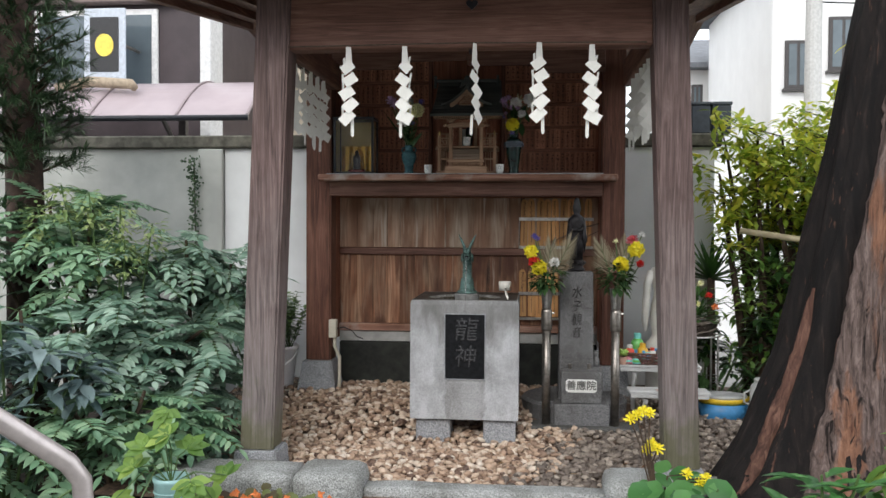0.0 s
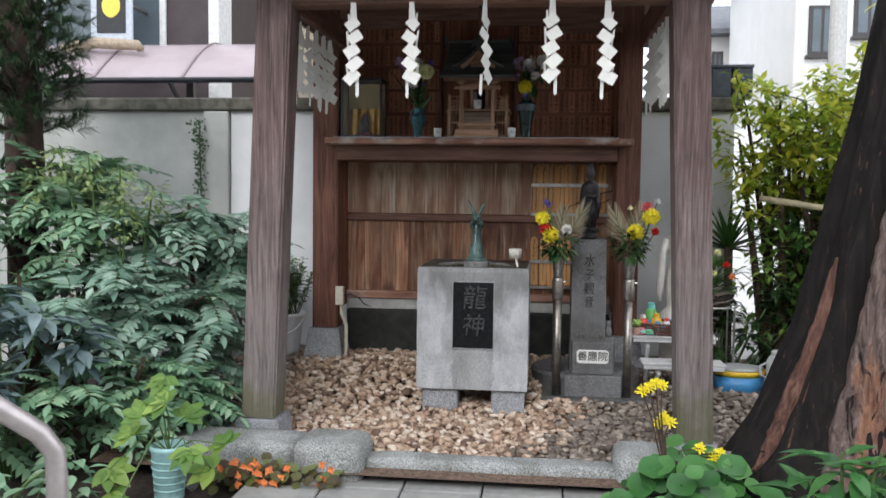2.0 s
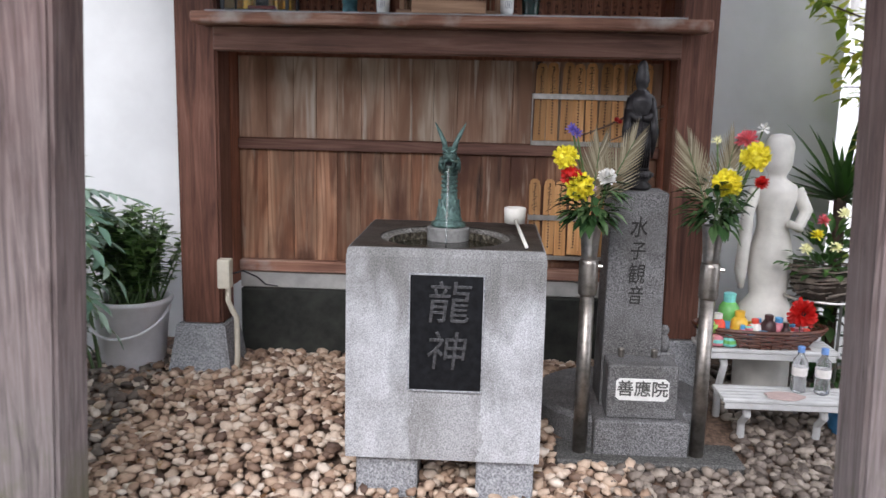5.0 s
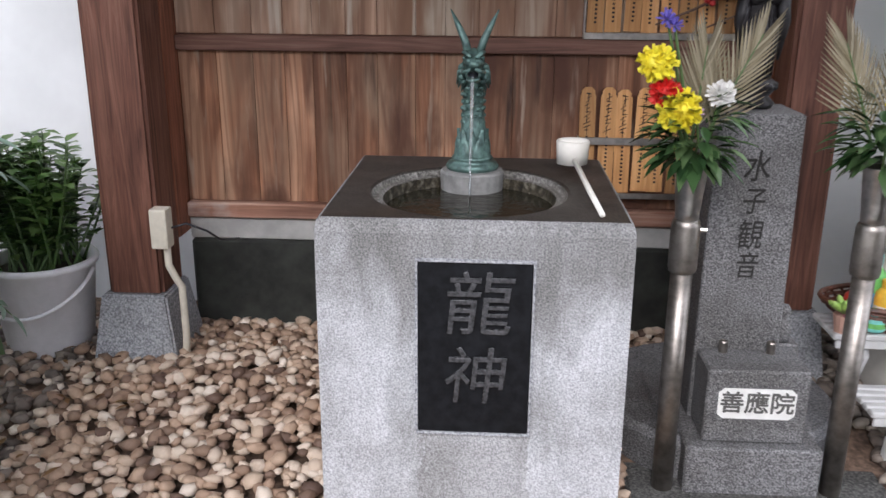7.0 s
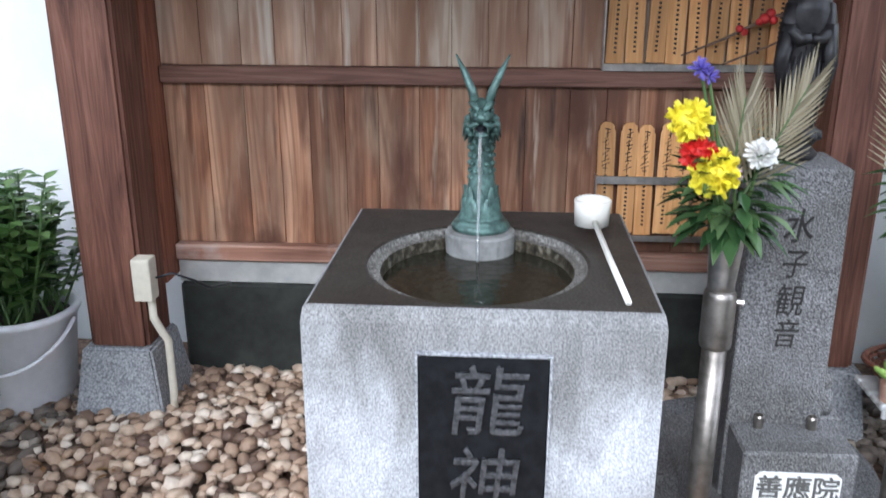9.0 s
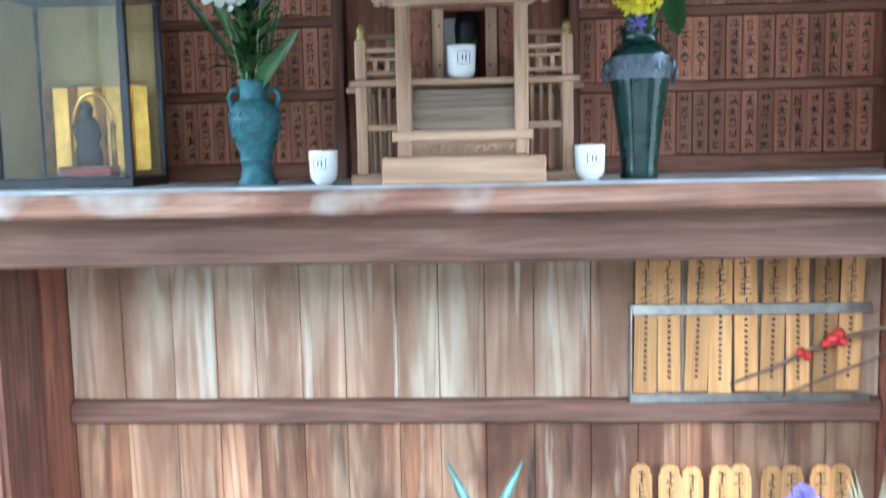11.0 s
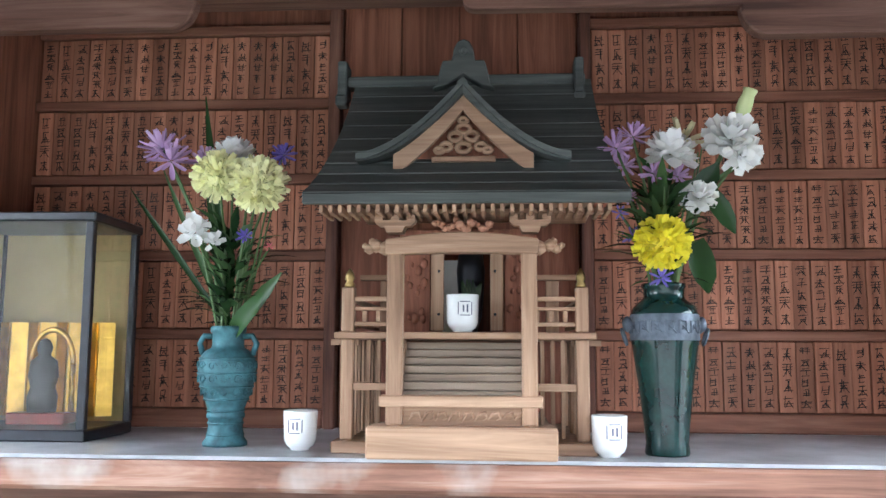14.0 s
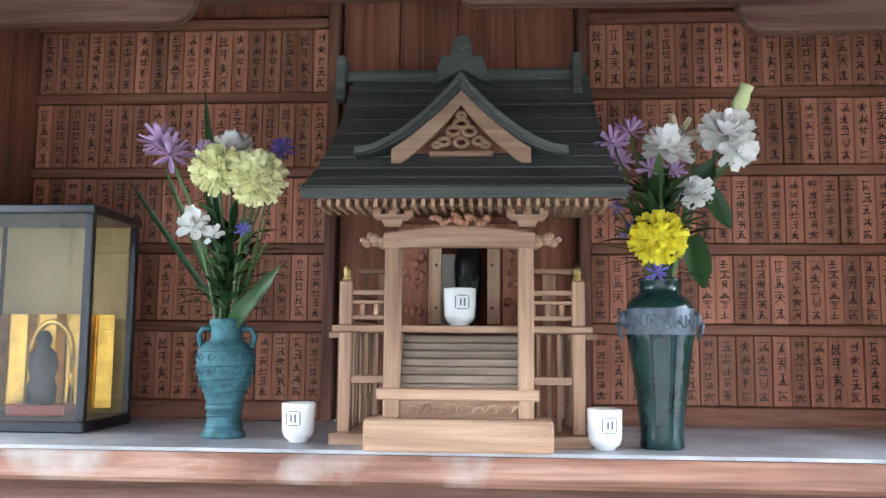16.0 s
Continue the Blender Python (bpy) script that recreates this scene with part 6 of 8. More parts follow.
copy_thing(cup0, pose(0.262, 6.568, ZS, 0, 0, 10))
copy_thing(cup0, pose(0.016, 6.655, 1.7955, 0, 0, 12))

# ---- vases and flowers on the shelf ----
M_TEAL = plain("teal_bronze", (0.045, 0.130, 0.150), 0.55, 0.25, var=0.35, scale=50, bump=0.003)
v1 = thing("teal_vase", (-0.406, 6.665, ZS), "blue-green bronze vase with loop ears and raised scrolls", "vase")
VX, VY = -0.413, 6.665
part("body", lathe([(0.040, 0), (0.040, 0.006), (0.034, 0.014), (0.031, 0.03), (0.0305, 0.048), (0.034, 0.050), (0.034, 0.056), (0.031, 0.060), (0.036, 0.074), (0.044, 0.095), (0.0505, 0.118), (0.0525, 0.136), (0.051, 0.15), (0.047, 0.161), (0.040, 0.169), (0.030, 0.174), (0.0285, 0.18), (0.0285, 0.2), (0.032, 0.203), (0.032, 0.213), (0.029, 0.214), (0.025, 0.2), (0.02, 0.15)], (VX, VY, ZS), 30), M_TEAL, v1, smooth=True)
for sx in (-1, 1):
    part("ear", tube([(VX + sx * 0.028, VY, ZS + 0.195), (VX + sx * 0.045, VY, ZS + 0.196), (VX + sx * 0.053, VY, ZS + 0.182), (VX + sx * 0.046, VY, ZS + 0.162)], 0.0055, 8), M_TEAL, v1, smooth=True)
for k in range(14):
    a = 2 * math.pi * k / 14
    c, s = math.cos(a), math.sin(a)
    for zz, rr in ((0.142, 0.052), (0.118, 0.0508), (0.094, 0.0445)):
        pts = []
        for i in range(12):
            b = i * 0.62
            q = 0.009 * (1 - i / 15)
            u = q * math.cos(b)
            pts.append((VX + rr * c - s * u, VY + rr * s + c * u, ZS + zz + q * math.sin(b)))
        part("scroll", tube(pts, 0.0016, 4), M_TEAL, v1)
for zz, rr in ((0.156, 0.0495), (0.129, 0.052), (0.105, 0.0475), (0.082, 0.0395), (0.062, 0.0325), (0.04, 0.031), (0.02, 0.0325)):
    part("ring", tube([(VX + rr * math.cos(a), VY + rr * math.sin(a), ZS + zz) for a in [2 * math.pi * i / 30 for i in range(31)]], 0.002, 5, caps=False), M_TEAL, v1)

M_DKGREEN = Mat("dark_green_lacquer", 0.12)
M_DKGREEN.col(M_DKGREEN.ramp(M_DKGREEN.noise(14, 5, 0.7), (0.35, (0.004, 0.014, 0.014)), (0.7, (0.012, 0.045, 0.04))))
M_DKGREEN = M_DKGREEN.m
v2 = thing("green_vase", (0.362, 6.605, ZS), "tall glossy dark green vase with a grey patterned band", "vase")
UX, UY = 0.362, 6.605
part("body", lathe([(0.0353, 0), (0.0372, 0.004), (0.0353, 0.02), (0.0381, 0.05), (0.0437, 0.10), (0.0498, 0.145), (0.0549, 0.18), (0.0563, 0.19), (0.0563, 0.235), (0.0539, 0.243), (0.0465, 0.252), (0.0372, 0.259), (0.0339, 0.264), (0.0339, 0.277), (0.0372, 0.280), (0.0372, 0.286), (0.0344, 0.287), (0.0298, 0.27), (0.0260, 0.2)], (UX, UY, ZS), 72), M_DKGREEN, v2, smooth=True)
M_GREYBAND = plain("grey_metal_band", (0.10, 0.12, 0.15), 0.45, 0.4, var=0.3, scale=70, bump=0.002)
part("band", lathe([(0.0570, 0.19), (0.0578, 0.192), (0.0578, 0.232), (0.0570, 0.234)], (UX, UY, ZS), 36, closed=False), M_GREYBAND, v2, smooth=True)
for k in range(16):
    a = 2 * math.pi * k / 16
    c, s = math.cos(a), math.sin(a)
    pts = [(UX + 0.058 * c - s * u, UY + 0.058 * s + c * u, ZS + 0.212 + w) for u, w in ((-0.009, -0.01), (-0.009, 0.01), (0.004, 0.01), (0.004, -0.004), (-0.003, -0.004), (-0.003, 0.003), (0.009, -0.01))]
    part("fret", tube(pts, 0.0015, 4), M_GREYBAND, v2)
for sx in (-1, 1):
    part("ear", roughen(ball((UX + sx * 0.062, UY, ZS + 0.218), 0.011, None, 2, (0.8, 1, 1.2)), 0.003, 70), M_GREYBAND, v2, smooth=True)
    part("loop", tube([(UX + sx * 0.068 + sx * 0.004 * math.cos(a), UY + 0.01 * math.sin(a), ZS + 0.196 + 0.013 * math.cos(a)) for a in [2 * math.pi * i / 14 for i in range(15)]], 0.0028, 6, caps=False), M_GREYBAND, v2)


def arrangement(name, x, y, z, blooms, blades, leaves, seed, label):
    b = thing(name, (x, y, z), label, "flowers", "shelf flowers")
    rng = random.Random(seed)
    for fx, fy, fz, r, mat, n, tl in blooms:
        mid = Vector((x + (fx - x) * 0.45, y + (fy - y) * 0.3, z + (fz - z) * 0.55))
        part("stem", tube([(x + rng.uniform(-0.012, 0.012), y + rng.uniform(-0.01, 0.01), z - 0.05), mid, (fx, fy, fz)], [0.003, 0.0028, 0.002], 6), M_STEM, b)
        petal_ball((fx, fy, fz), r, mat, b, n, tilt=tl, width=0.3 if n > 100 else (0.62 if mat is P_WHITE else 0.26))
    for i in range(9):
        a = rng.uniform(0, 6.28)
        tip = (x + 0.075 * math.cos(a), y + 0.04 * math.sin(a), z + rng.uniform(0.14, 0.26))
        part("stem", tube([(x + 0.012 * math.cos(a), y + 0.012 * math.sin(a), z - 0.04), (x + 0.045 * math.cos(a), y + 0.03 * math.sin(a), z + 0.1), tip], [0.003, 0.0026, 0.0014], 6), M_STEM, b)
    lv = Leaves()
    for i in range(leaves):
        a, e = rng.uniform(0, 6.28), rng.uniform(0.2, 1.3)
        d = Vector((math.cos(a) * math.cos(e), math.sin(a) * math.cos(e), math.sin(e)))
        h = rng.uniform(0, 0.15)
        lv.blade(Vector((x, y, z + h)) + d * rng.uniform(0.0, 0.05), d, rng.uniform(0.04, 0.08), rng.uniform(0.012, 0.022), (0, 0, 1), 0.4)
    for (ax, ay, az), (bx, by, bz), w in blades:
        lv.blade((ax, ay, az), Vector((bx - ax, by - ay, bz - az)), (Vector((bx - ax, by - ay, bz - az))).length, w, (0, -1, 0.2), 0.05, 0.3, (0.6, 0.9, 1.0, 0.8, 0.1))
    lv.part("leaves", L_BOUQ, b)
    return b


F = (0, -0.85, 0.5)
arrangement("flower_arrangement", VX, VY, ZS + 0.21,
            [(-0.427, 6.62, 2.075, 0.046, P_PALE, 260, F), (-0.345, 6.60, 2.055, 0.05, P_PALE, 260, F), (-0.545, 6.65, 2.135, 0.045, P_PURP, 26, (-0.3, -0.5, 0.9)), (-0.525, 6.64, 2.11, 0.04, P_PURP, 24, (0.1, -0.7, 0.7)), (-0.42, 6.68, 2.12, 0.042, P_WHITE, 60, (0, -0.4, 1)), (-0.468, 6.66, 2.112, 0.03, P_PURP, 24, F), (-0.323, 6.68, 2.128, 0.024, P_BLUE, 30, F), (-0.468, 6.62, 1.972, 0.035, P_WHITE, 14, F), (-0.43, 6.62, 1.955, 0.02, P_WHITE, 10, F), (-0.375, 6.62, 1.965, 0.016, P_BLUE, 18, F), (-0.34, 6.66, 1.95, 0.01, P_PINK, 10, F)],
            [((VX, VY, ZS + 0.21), (-0.60, 6.63, 2.06), 0.012), ((VX, VY, ZS + 0.21), (-0.545, 6.64, 2.10), 0.012), ((VX, VY, ZS + 0.21), (-0.478, 6.66, 2.245), 0.02), ((VX, VY, ZS + 0.21), (-0.47, 6.66, 2.08), 0.012), ((VX, VY, ZS + 0.19), (-0.33, 6.58, 1.86), 0.035), ((VX, VY, ZS + 0.19), (-0.31, 6.62, 1.90), 0.03)],
            120, 31, "pale yellow carnations, purple asters and white blooms in the teal vase")
tall_flowers = arrangement("flower_arrangement", UX, UY, ZS + 0.28,
            [(0.352, 6.555, 1.94, 0.046, P_YEL, 240, F), (0.475, 6.58, 2.125, 0.045, P_WHITE, 40, F), (0.49, 6.57, 2.095, 0.035, P_WHITE, 22, (0.3, -0.8, -0.2)), (0.40, 6.60, 2.125, 0.045, petal_mat("cream_lily", (0.62, 0.56, 0.34)), 12, F), (0.375, 6.58, 2.10, 0.045, P_WHITE, 40, (0, -0.5, 0.9)), (0.418, 6.57, 2.02, 0.032, P_WHITE, 30, F), (0.285, 6.60, 2.115, 0.03, P_PURP, 22, F), (0.315, 6.60, 2.135, 0.03, P_PURP, 22, (0.3, -0.5, 0.9)), (0.30, 6.61, 2.085, 0.024, P_PURP, 20, F), (0.345, 6.58, 2.065, 0.024, P_PURP, 20, F), (0.385, 6.58, 2.06, 0.024, P_PURP, 20, F), (0.305, 6.6, 2.03, 0.018, P_PURP, 18, F), (0.31, 6.60, 1.96, 0.018, P_BLUE, 14, F), (0.35, 6.56, 1.885, 0.02, P_BLUE, 14, F), (0.29, 6.6, 2.0, 0.016, P_BLUE, 12, F)],
            [((0.40, 6.57, 2.0), (0.45, 6.56, 2.08), 0.04), ((0.43, 6.57, 2.04), (0.475, 6.56, 1.96), 0.035), ((0.41, 6.57, 1.95), (0.425, 6.55, 1.86), 0.045), ((UX, UY, ZS + 0.28), (0.285, 6.6, 2.10), 0.01), ((UX, UY, ZS + 0.28), (0.34, 6.6, 2.10), 0.012), ((0.43, 6.58, 2.04), (0.52, 6.57, 2.10), 0.008)],
            130, 33, "white blooms, lily and a yellow chrysanthemum in the dark green vase")
part("stem", tube([(UX, UY, ZS + 0.25), (0.44, 6.58, 2.05), (0.495, 6.58, 2.165)], 0.0022, 6), M_STEM, tall_flowers)
bud = lathe([(0.001, 0), (0.009, 0.004), (0.0135, 0.016), (0.013, 0.03), (0.0105, 0.042), (0.013, 0.052), (0.008, 0.053), (0.001, 0.046)], (0, 0, 0), 14)
bmesh.ops.transform(bud, matrix=pose(0.493, 6.58, 2.16, 8, 20, 0), verts=bud.verts)
part("bud", bud, petal_mat("green_bud", (0.60, 0.66, 0.34)), tall_flowers, "closed pale green bud", True)


# ---- glass case with a gilt altar ----
case = thing("glass_case", (-0.83, 6.78, ZS), "black-framed glass display case with a gilt miniature altar", "display case")
CX0, CX1, CY0, CY1, CZ1 = -0.985, -0.683, 6.675, 6.885, 2.022
w = 0.016
part("case_base", box(CX0, CX1, CY0, CY1, ZS, ZS + 0.022, 0.003), M_BLACKMETAL, case)
part("case_top", box(CX0 - 0.004, CX1 + 0.004, CY0 - 0.004, CY1 + 0.004, CZ1 - 0.018, CZ1, 0.003), M_BLACKMETAL, case)
for x in (CX0, CX1 - w):
    for y in (CY0, CY1 - w):
        part("upright", box(x, x + w, y, y + w, ZS + 0.022, CZ1 - 0.018, 0.002), M_BLACKMETAL, case)
m = Mat("clear_glass", 0.02)
m.col((0.96, 0.98, 0.97))
m.b.inputs["Transmission Weight"].default_value = 1.0
m.b.inputs["IOR"].default_value = 1.45
for nm, b in (("front_pane", (CX0 + w, CX1 - w, CY0 + 0.006, CY0 + 0.008, ZS + 0.022, CZ1 - 0.018)), ("side_pane", (CX1 - 0.008, CX1 - 0.006, CY0 + w, CY1 - w, ZS + 0.022, CZ1 - 0.018))):
    g = part(nm, box(*b, 0), m.m, case, "clear glass pane")
    g.visible_shadow = False
M_GOLD = plain("gilt", (0.75, 0.46, 0.10), 0.28, 0.9, var=0.2, scale=30)
M_BUFF = plain("gold_paper", (0.55, 0.42, 0.18), 0.6, var=0.08, scale=8)
part("case_back", box(CX0 + 0.003, CX1 - 0.003, CY1 - 0.012, CY1 - 0.004, ZS + 0.023, CZ1 - 0.019, 0), M_BUFF, case, "gold paper backing")
part("case_side", box(CX0 + 0.003, CX0 + 0.008, CY0 + 0.02, CY1 - 0.013, ZS + 0.023, CZ1 - 0.019, 0), M_BUFF, case)
alt = thing("gilt_altar", (-0.83, 6.80, ZS + 0.023), "small gilt folding screen and altar inside the glass case", "altar")
for k in range(8):
    x = -0.955 + k * 0.031
    part("screen_fold", box(-0.0155, 0.0155, -0.002, 0.002, ZS + 0.035, ZS + 0.225, 0, None, pose(x + 0.01, 6.845, 0, 0, 0, 28 if k % 2 else -28)), M_GOLD, alt)
part("pedestal", box(-0.89, -0.77, 6.77, 6.82, ZS + 0.023, ZS + 0.045, 0.002), plain("red_lacquer", (0.28, 0.03, 0.02), 0.3), alt)
bm = lathe([(0.028, 0.0), (0.03, 0.03), (0.024, 0.05), (0.03, 0.07), (0.026, 0.10), (0.012, 0.112), (0.016, 0.128), (0.010, 0.142), (0.001, 0.146)], (-0.83, 6.795, ZS + 0.046), 16, sy=0.8)
part("figure", bm, M_DARKBRONZE, alt, "dark bronze seated figure", True)
bm = tube([(-0.83 + 0.045 * math.cos(a), 6.825, ZS + 0.14 + 0.07 * math.sin(a)) for a in [math.pi * i / 14 for i in range(15)]], 0.006, 8)
tube([(-0.875, 6.825, ZS + 0.046), (-0.875, 6.825, ZS + 0.14)], 0.006, 8, bm)
tube([(-0.785, 6.825, ZS + 0.046), (-0.785, 6.825, ZS + 0.14)], 0.006, 8, bm)
part("arch", bm, M_GOLD, alt, smooth=True)


# ---- kerb, sill, paving ----
def stone(name, x0, x1, y0, y1, z0, z1, label, seed, rnd=0.03):
    bm = box(x0, x1, y0, y1, z0, z1, 0.0)
    bmesh.ops.subdivide_edges(bm, edges=bm.edges[:], cuts=5, use_grid_fill=True)
    c = Vector(((x0 + x1) / 2, (y0 + y1) / 2, (z0 + z1) / 2))
    h = Vector(((x1 - x0) / 2, (y1 - y0) / 2, (z1 - z0) / 2))
    for v in bm.verts:
        q = v.co - c
        inner = Vector([max(-(h[i] - rnd), min(h[i] - rnd, q[i])) for i in range(3)])
        d = q - inner
        if d.length > 1e-6:
            v.co = c + inner + d.normalized() * rnd
    return solid(name, roughen(bm, 0.008, 9, seed), G_KERB, label, "kerb", "structure", smooth=True)


stone("kerb_1", -1.40, -0.725, 4.60, 4.90, -0.40, -0.065, "grey mossy granite kerb stone", 1, 0.035)
stone("kerb_2", -0.715, -0.36, 4.52, 4.86, -0.40, -0.035, "rounded speckled granite kerb stone", 2, 0.055)
stone("kerb_3", 0.86, 1.16, 4.56, 4.92, -0.40, -0.045, "rounded granite kerb stone by the round leaves", 3, 0.055)
stone("kerb_4", 1.17, 1.75, 4.66, 4.96, -0.40, -0.09, "grey granite kerb stone beside the tree", 4, 0.035)
stone("sill_1", -0.37, 0.87, 4.62, 4.76, -0.40, -0.12, "low granite sill in front of the pebbles", 5, 0.012)

pavement = thing("pavement", (0.3, 2.5, -0.36), "square grey concrete paving slabs with dark joints", "pavement", kind="structure")
slab_mesh = {}
row_edges = [4.60, 4.44, 3.88, 3.30, 2.72, 2.14, 1.56, 0.98, 0.40, -0.18, -0.76]
po = origin_of(pavement)
for j, (ya, yb) in enumerate(zip(row_edges, row_edges[1:])):
    d = round(ya - yb, 3)
    if d not in slab_mesh:
        slab_mesh[d] = mesh_of(box(-0.186, 0.186, -d / 2 + 0.005, d / 2 - 0.005, 0.0, 0.075, 0.006), M_PAVE, "paving_slab")
    for i in range(-3, 5):
        x = 0.04 + i * 0.38 + (0.19 if j % 2 and j > 1 else 0.0)
        ob = new("paving_slab", slab_mesh[d])
        ob.parent = pavement
        if x < -0.75 and ya > 3.9:
            bpy.data.objects.remove(ob)
            continue
        ob.location = Vector((x, (ya + yb) / 2, -0.285)) - po

# soil of the planting beds
bm = bmesh.new()
for x0, x1, y0, y1 in ((-6.0, -1.18, 2.0, 7.25), (1.78, 6.0, 3.0, 8.2), (-1.2, -0.75, 4.3, 4.6), (0.95, 1.8, 3.8, 4.62)):
    nx, ny = 24, 24
    g = [[bm.verts.new((x0 + (x1 - x0) * i / nx, y0 + (y1 - y0) * j / ny, -0.37 if i in (0, nx) or j in (0, ny) else -0.27 + 0.05 * noise.noise((x0 + (x1 - x0) * i / nx * 2.0, y0 + (y1 - y0) * j / ny * 2.0, 0.0)))) for i in range(nx + 1)] for j in range(ny + 1)]
    for j in range(ny):
        for i in range(nx):
            bm.faces.new((g[j][i], g[j][i + 1], g[j + 1][i + 1], g[j + 1][i]))
solid("garden_soil", bm, M_SOIL, "dark damp soil of the planting beds", "soil", "structure")

# ---- foliage materials ----
L_MAHONIA = leafy("blue_green_leaf", (0.10, 0.19, 0.14), (0.24, 0.375, 0.28), (0.40, 0.53, 0.43), 0.3)
L_MAHONIA2 = leafy("fresh_green_leaf", (0.09, 0.19, 0.11), (0.205, 0.355, 0.215), (0.33, 0.48, 0.30), 0.32)
L_BLUE = leafy("dull_blue_leaf", (0.08, 0.125, 0.13), (0.16, 0.225, 0.23), (0.26, 0.34, 0.34), 0.4)
L_LIME = leafy("lime_leaf", (0.09, 0.19, 0.035), (0.17, 0.30, 0.06), (0.30, 0.41, 0.09), 0.45, 0.35)
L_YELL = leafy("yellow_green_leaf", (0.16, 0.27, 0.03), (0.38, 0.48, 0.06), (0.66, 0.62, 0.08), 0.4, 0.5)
L_PALE = leafy("pale_yellow_green_leaf", (0.16, 0.25, 0.09), (0.30, 0.40, 0.16), (0.50, 0.56, 0.27), 0.4, 0.35)
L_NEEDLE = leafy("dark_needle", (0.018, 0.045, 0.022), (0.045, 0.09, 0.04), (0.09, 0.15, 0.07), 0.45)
L_ROUND = leafy("glossy_round_leaf", (0.03, 0.10, 0.03), (0.06, 0.18, 0.05), (0.11, 0.26, 0.08), 0.3)
M_TWIG = plain("brown_twig", (0.055, 0.035, 0.022), 0.85, var=0.4, scale=30)


def pinnate(lv, base, direction, length, pairs, ll, lw, rng, droop=0.5):
    """One compound leaf: paired leaflets along a drooping midrib. Returns the midrib."""
    d = Vector(direction).normalized()
    side = d.cross(Vector((0, 0, 1)))
    side = side.normalized() if side.length > 1e-3 else Vector((1, 0, 0))
    rib = []
    for i in range(pairs + 1):
        t = (i + 1) / (pairs + 1)
        p = Vector(base) + d * (length * t) + Vector((0, 0, -droop * length * t * t))
        fwd = (d + Vector((0, 0, -2 * droop * t))).normalized()
        up = side.cross(fwd)
        rib.append(p)
        if t < 0.2:
            continue
        if i == pairs:
            lv.blade(p, fwd, ll, lw, up, 0.2, 0.2, (0.15, 0.9, 1.0, 0.6, 0.0))
        else:
            for s in (-1, 1):
                k = 0.8 + 0.35 * math.sin(math.pi * min(1.0, t * 1.05))
                dd = side * s * 0.9 + fwd * 0.45 + up * rng.uniform(-0.05, 0.15)
                lv.blade(p, dd, ll * k, lw * k, up, 0.22, 0.18, (0.15, 0.9, 1.0, 0.6, 0.0))
    return [Vector(base)] + rib


def mahonia(x, y, rosettes, mat, seed, label):
    rng = random.Random(seed)
    t = thing("mahonia_shrub", (x, y, -0.3), label, "shrub", "evergreen shrubs by the wall")
    lv = Leaves()
    ribs = bmesh.new()
    for rx, ry, rz, n, ln in rosettes:
        top = Vector((rx, ry, rz))
        part("stem", tube([(x + rng.uniform(-0.06, 0.06), y + rng.uniform(-0.06, 0.06), -0.3), (x + (rx - x) * 0.6, y + (ry - y) * 0.6, rz * 0.55), top], [0.018, 0.014, 0.010], 7), M_TWIG, t)
        for k in range(int(n * 2.2)):
            a = k * 2.39996 + rng.uniform(-0.3, 0.3)
            e = rng.uniform(-0.3, 0.8)
            d = Vector((math.cos(a) * math.cos(e), math.sin(a) * math.cos(e), math.sin(e)))
            rib = pinnate(lv, top - Vector((0, 0, rng.uniform(0, 0.3))), d, ln * rng.uniform(0.75, 1.15), rng.choice((9, 10, 11)), 0.088, 0.036, rng, rng.uniform(0.2, 0.6))
            tube(rib, [0.004] + [0.0025] * (len(rib) - 1), 4, ribs)
    lv.part("leaves", mat, t)
    part("leaf_rib", ribs, M_STEM, t, kind="stuff")


mahonia(-2.5, 5.7, [(-2.6, 5.6, 1.36, 15, 0.44), (-2.25, 5.45, 1.2, 15, 0.42), (-2.9, 5.4, 1.15, 14, 0.42), (-2.45, 5.9, 1.42, 12, 0.40), (-2.35, 5.5, 0.85, 12, 0.42)], L_MAHONIA2, 1, "tall green mahonia shrub with long pinnate leaves")
mahonia(-1.75, 5.9, [(-1.75, 5.75, 1.12, 16, 0.42), (-1.5, 5.9, 0.95, 14, 0.38), (-1.98, 5.6, 0.98, 14, 0.42), (-1.8, 6.2, 1.05, 12, 0.34), (-1.75, 6.3, 0.7, 12, 0.34)], L_MAHONIA, 2, "blue-green mahonia shrub against the plaster wall")
mahonia(-2.3, 4.9, [(-2.4, 4.95, 0.72, 15, 0.42), (-2.05, 4.9, 0.62, 15, 0.42), (-2.65, 4.6, 0.5, 13, 0.40), (-1.75, 5.15, 0.55, 15, 0.42), (-1.45, 5.35, 0.6, 13, 0.38), (-1.95, 5.3, 0.75, 14, 0.42), (-1.5, 5.3, 0.3, 12, 0.36)], L_MAHONIA, 3, "spreading mahonia shrub with dusty blue-green leaves")
mahonia(-1.7, 4.75, [(-1.62, 4.85, 0.30, 15, 0.40), (-1.9, 4.6, 0.22, 13, 0.38), (-1.45, 4.95, 0.18, 12, 0.36), (-2.2, 4.4, 0.2, 12, 0.38)], L_MAHONIA2, 4, "low fresh green mahonia shrub beside the post")
mahonia(-3.1, 5.0, [(-3.1, 5.0, 1.15, 14, 0.42), (-2.9, 4.7, 0.75, 14, 0.42), (-3.4, 5.2, 1.05, 12, 0.42)], L_MAHONIA, 5, "dense mahonia shrub at the edge of the bed")


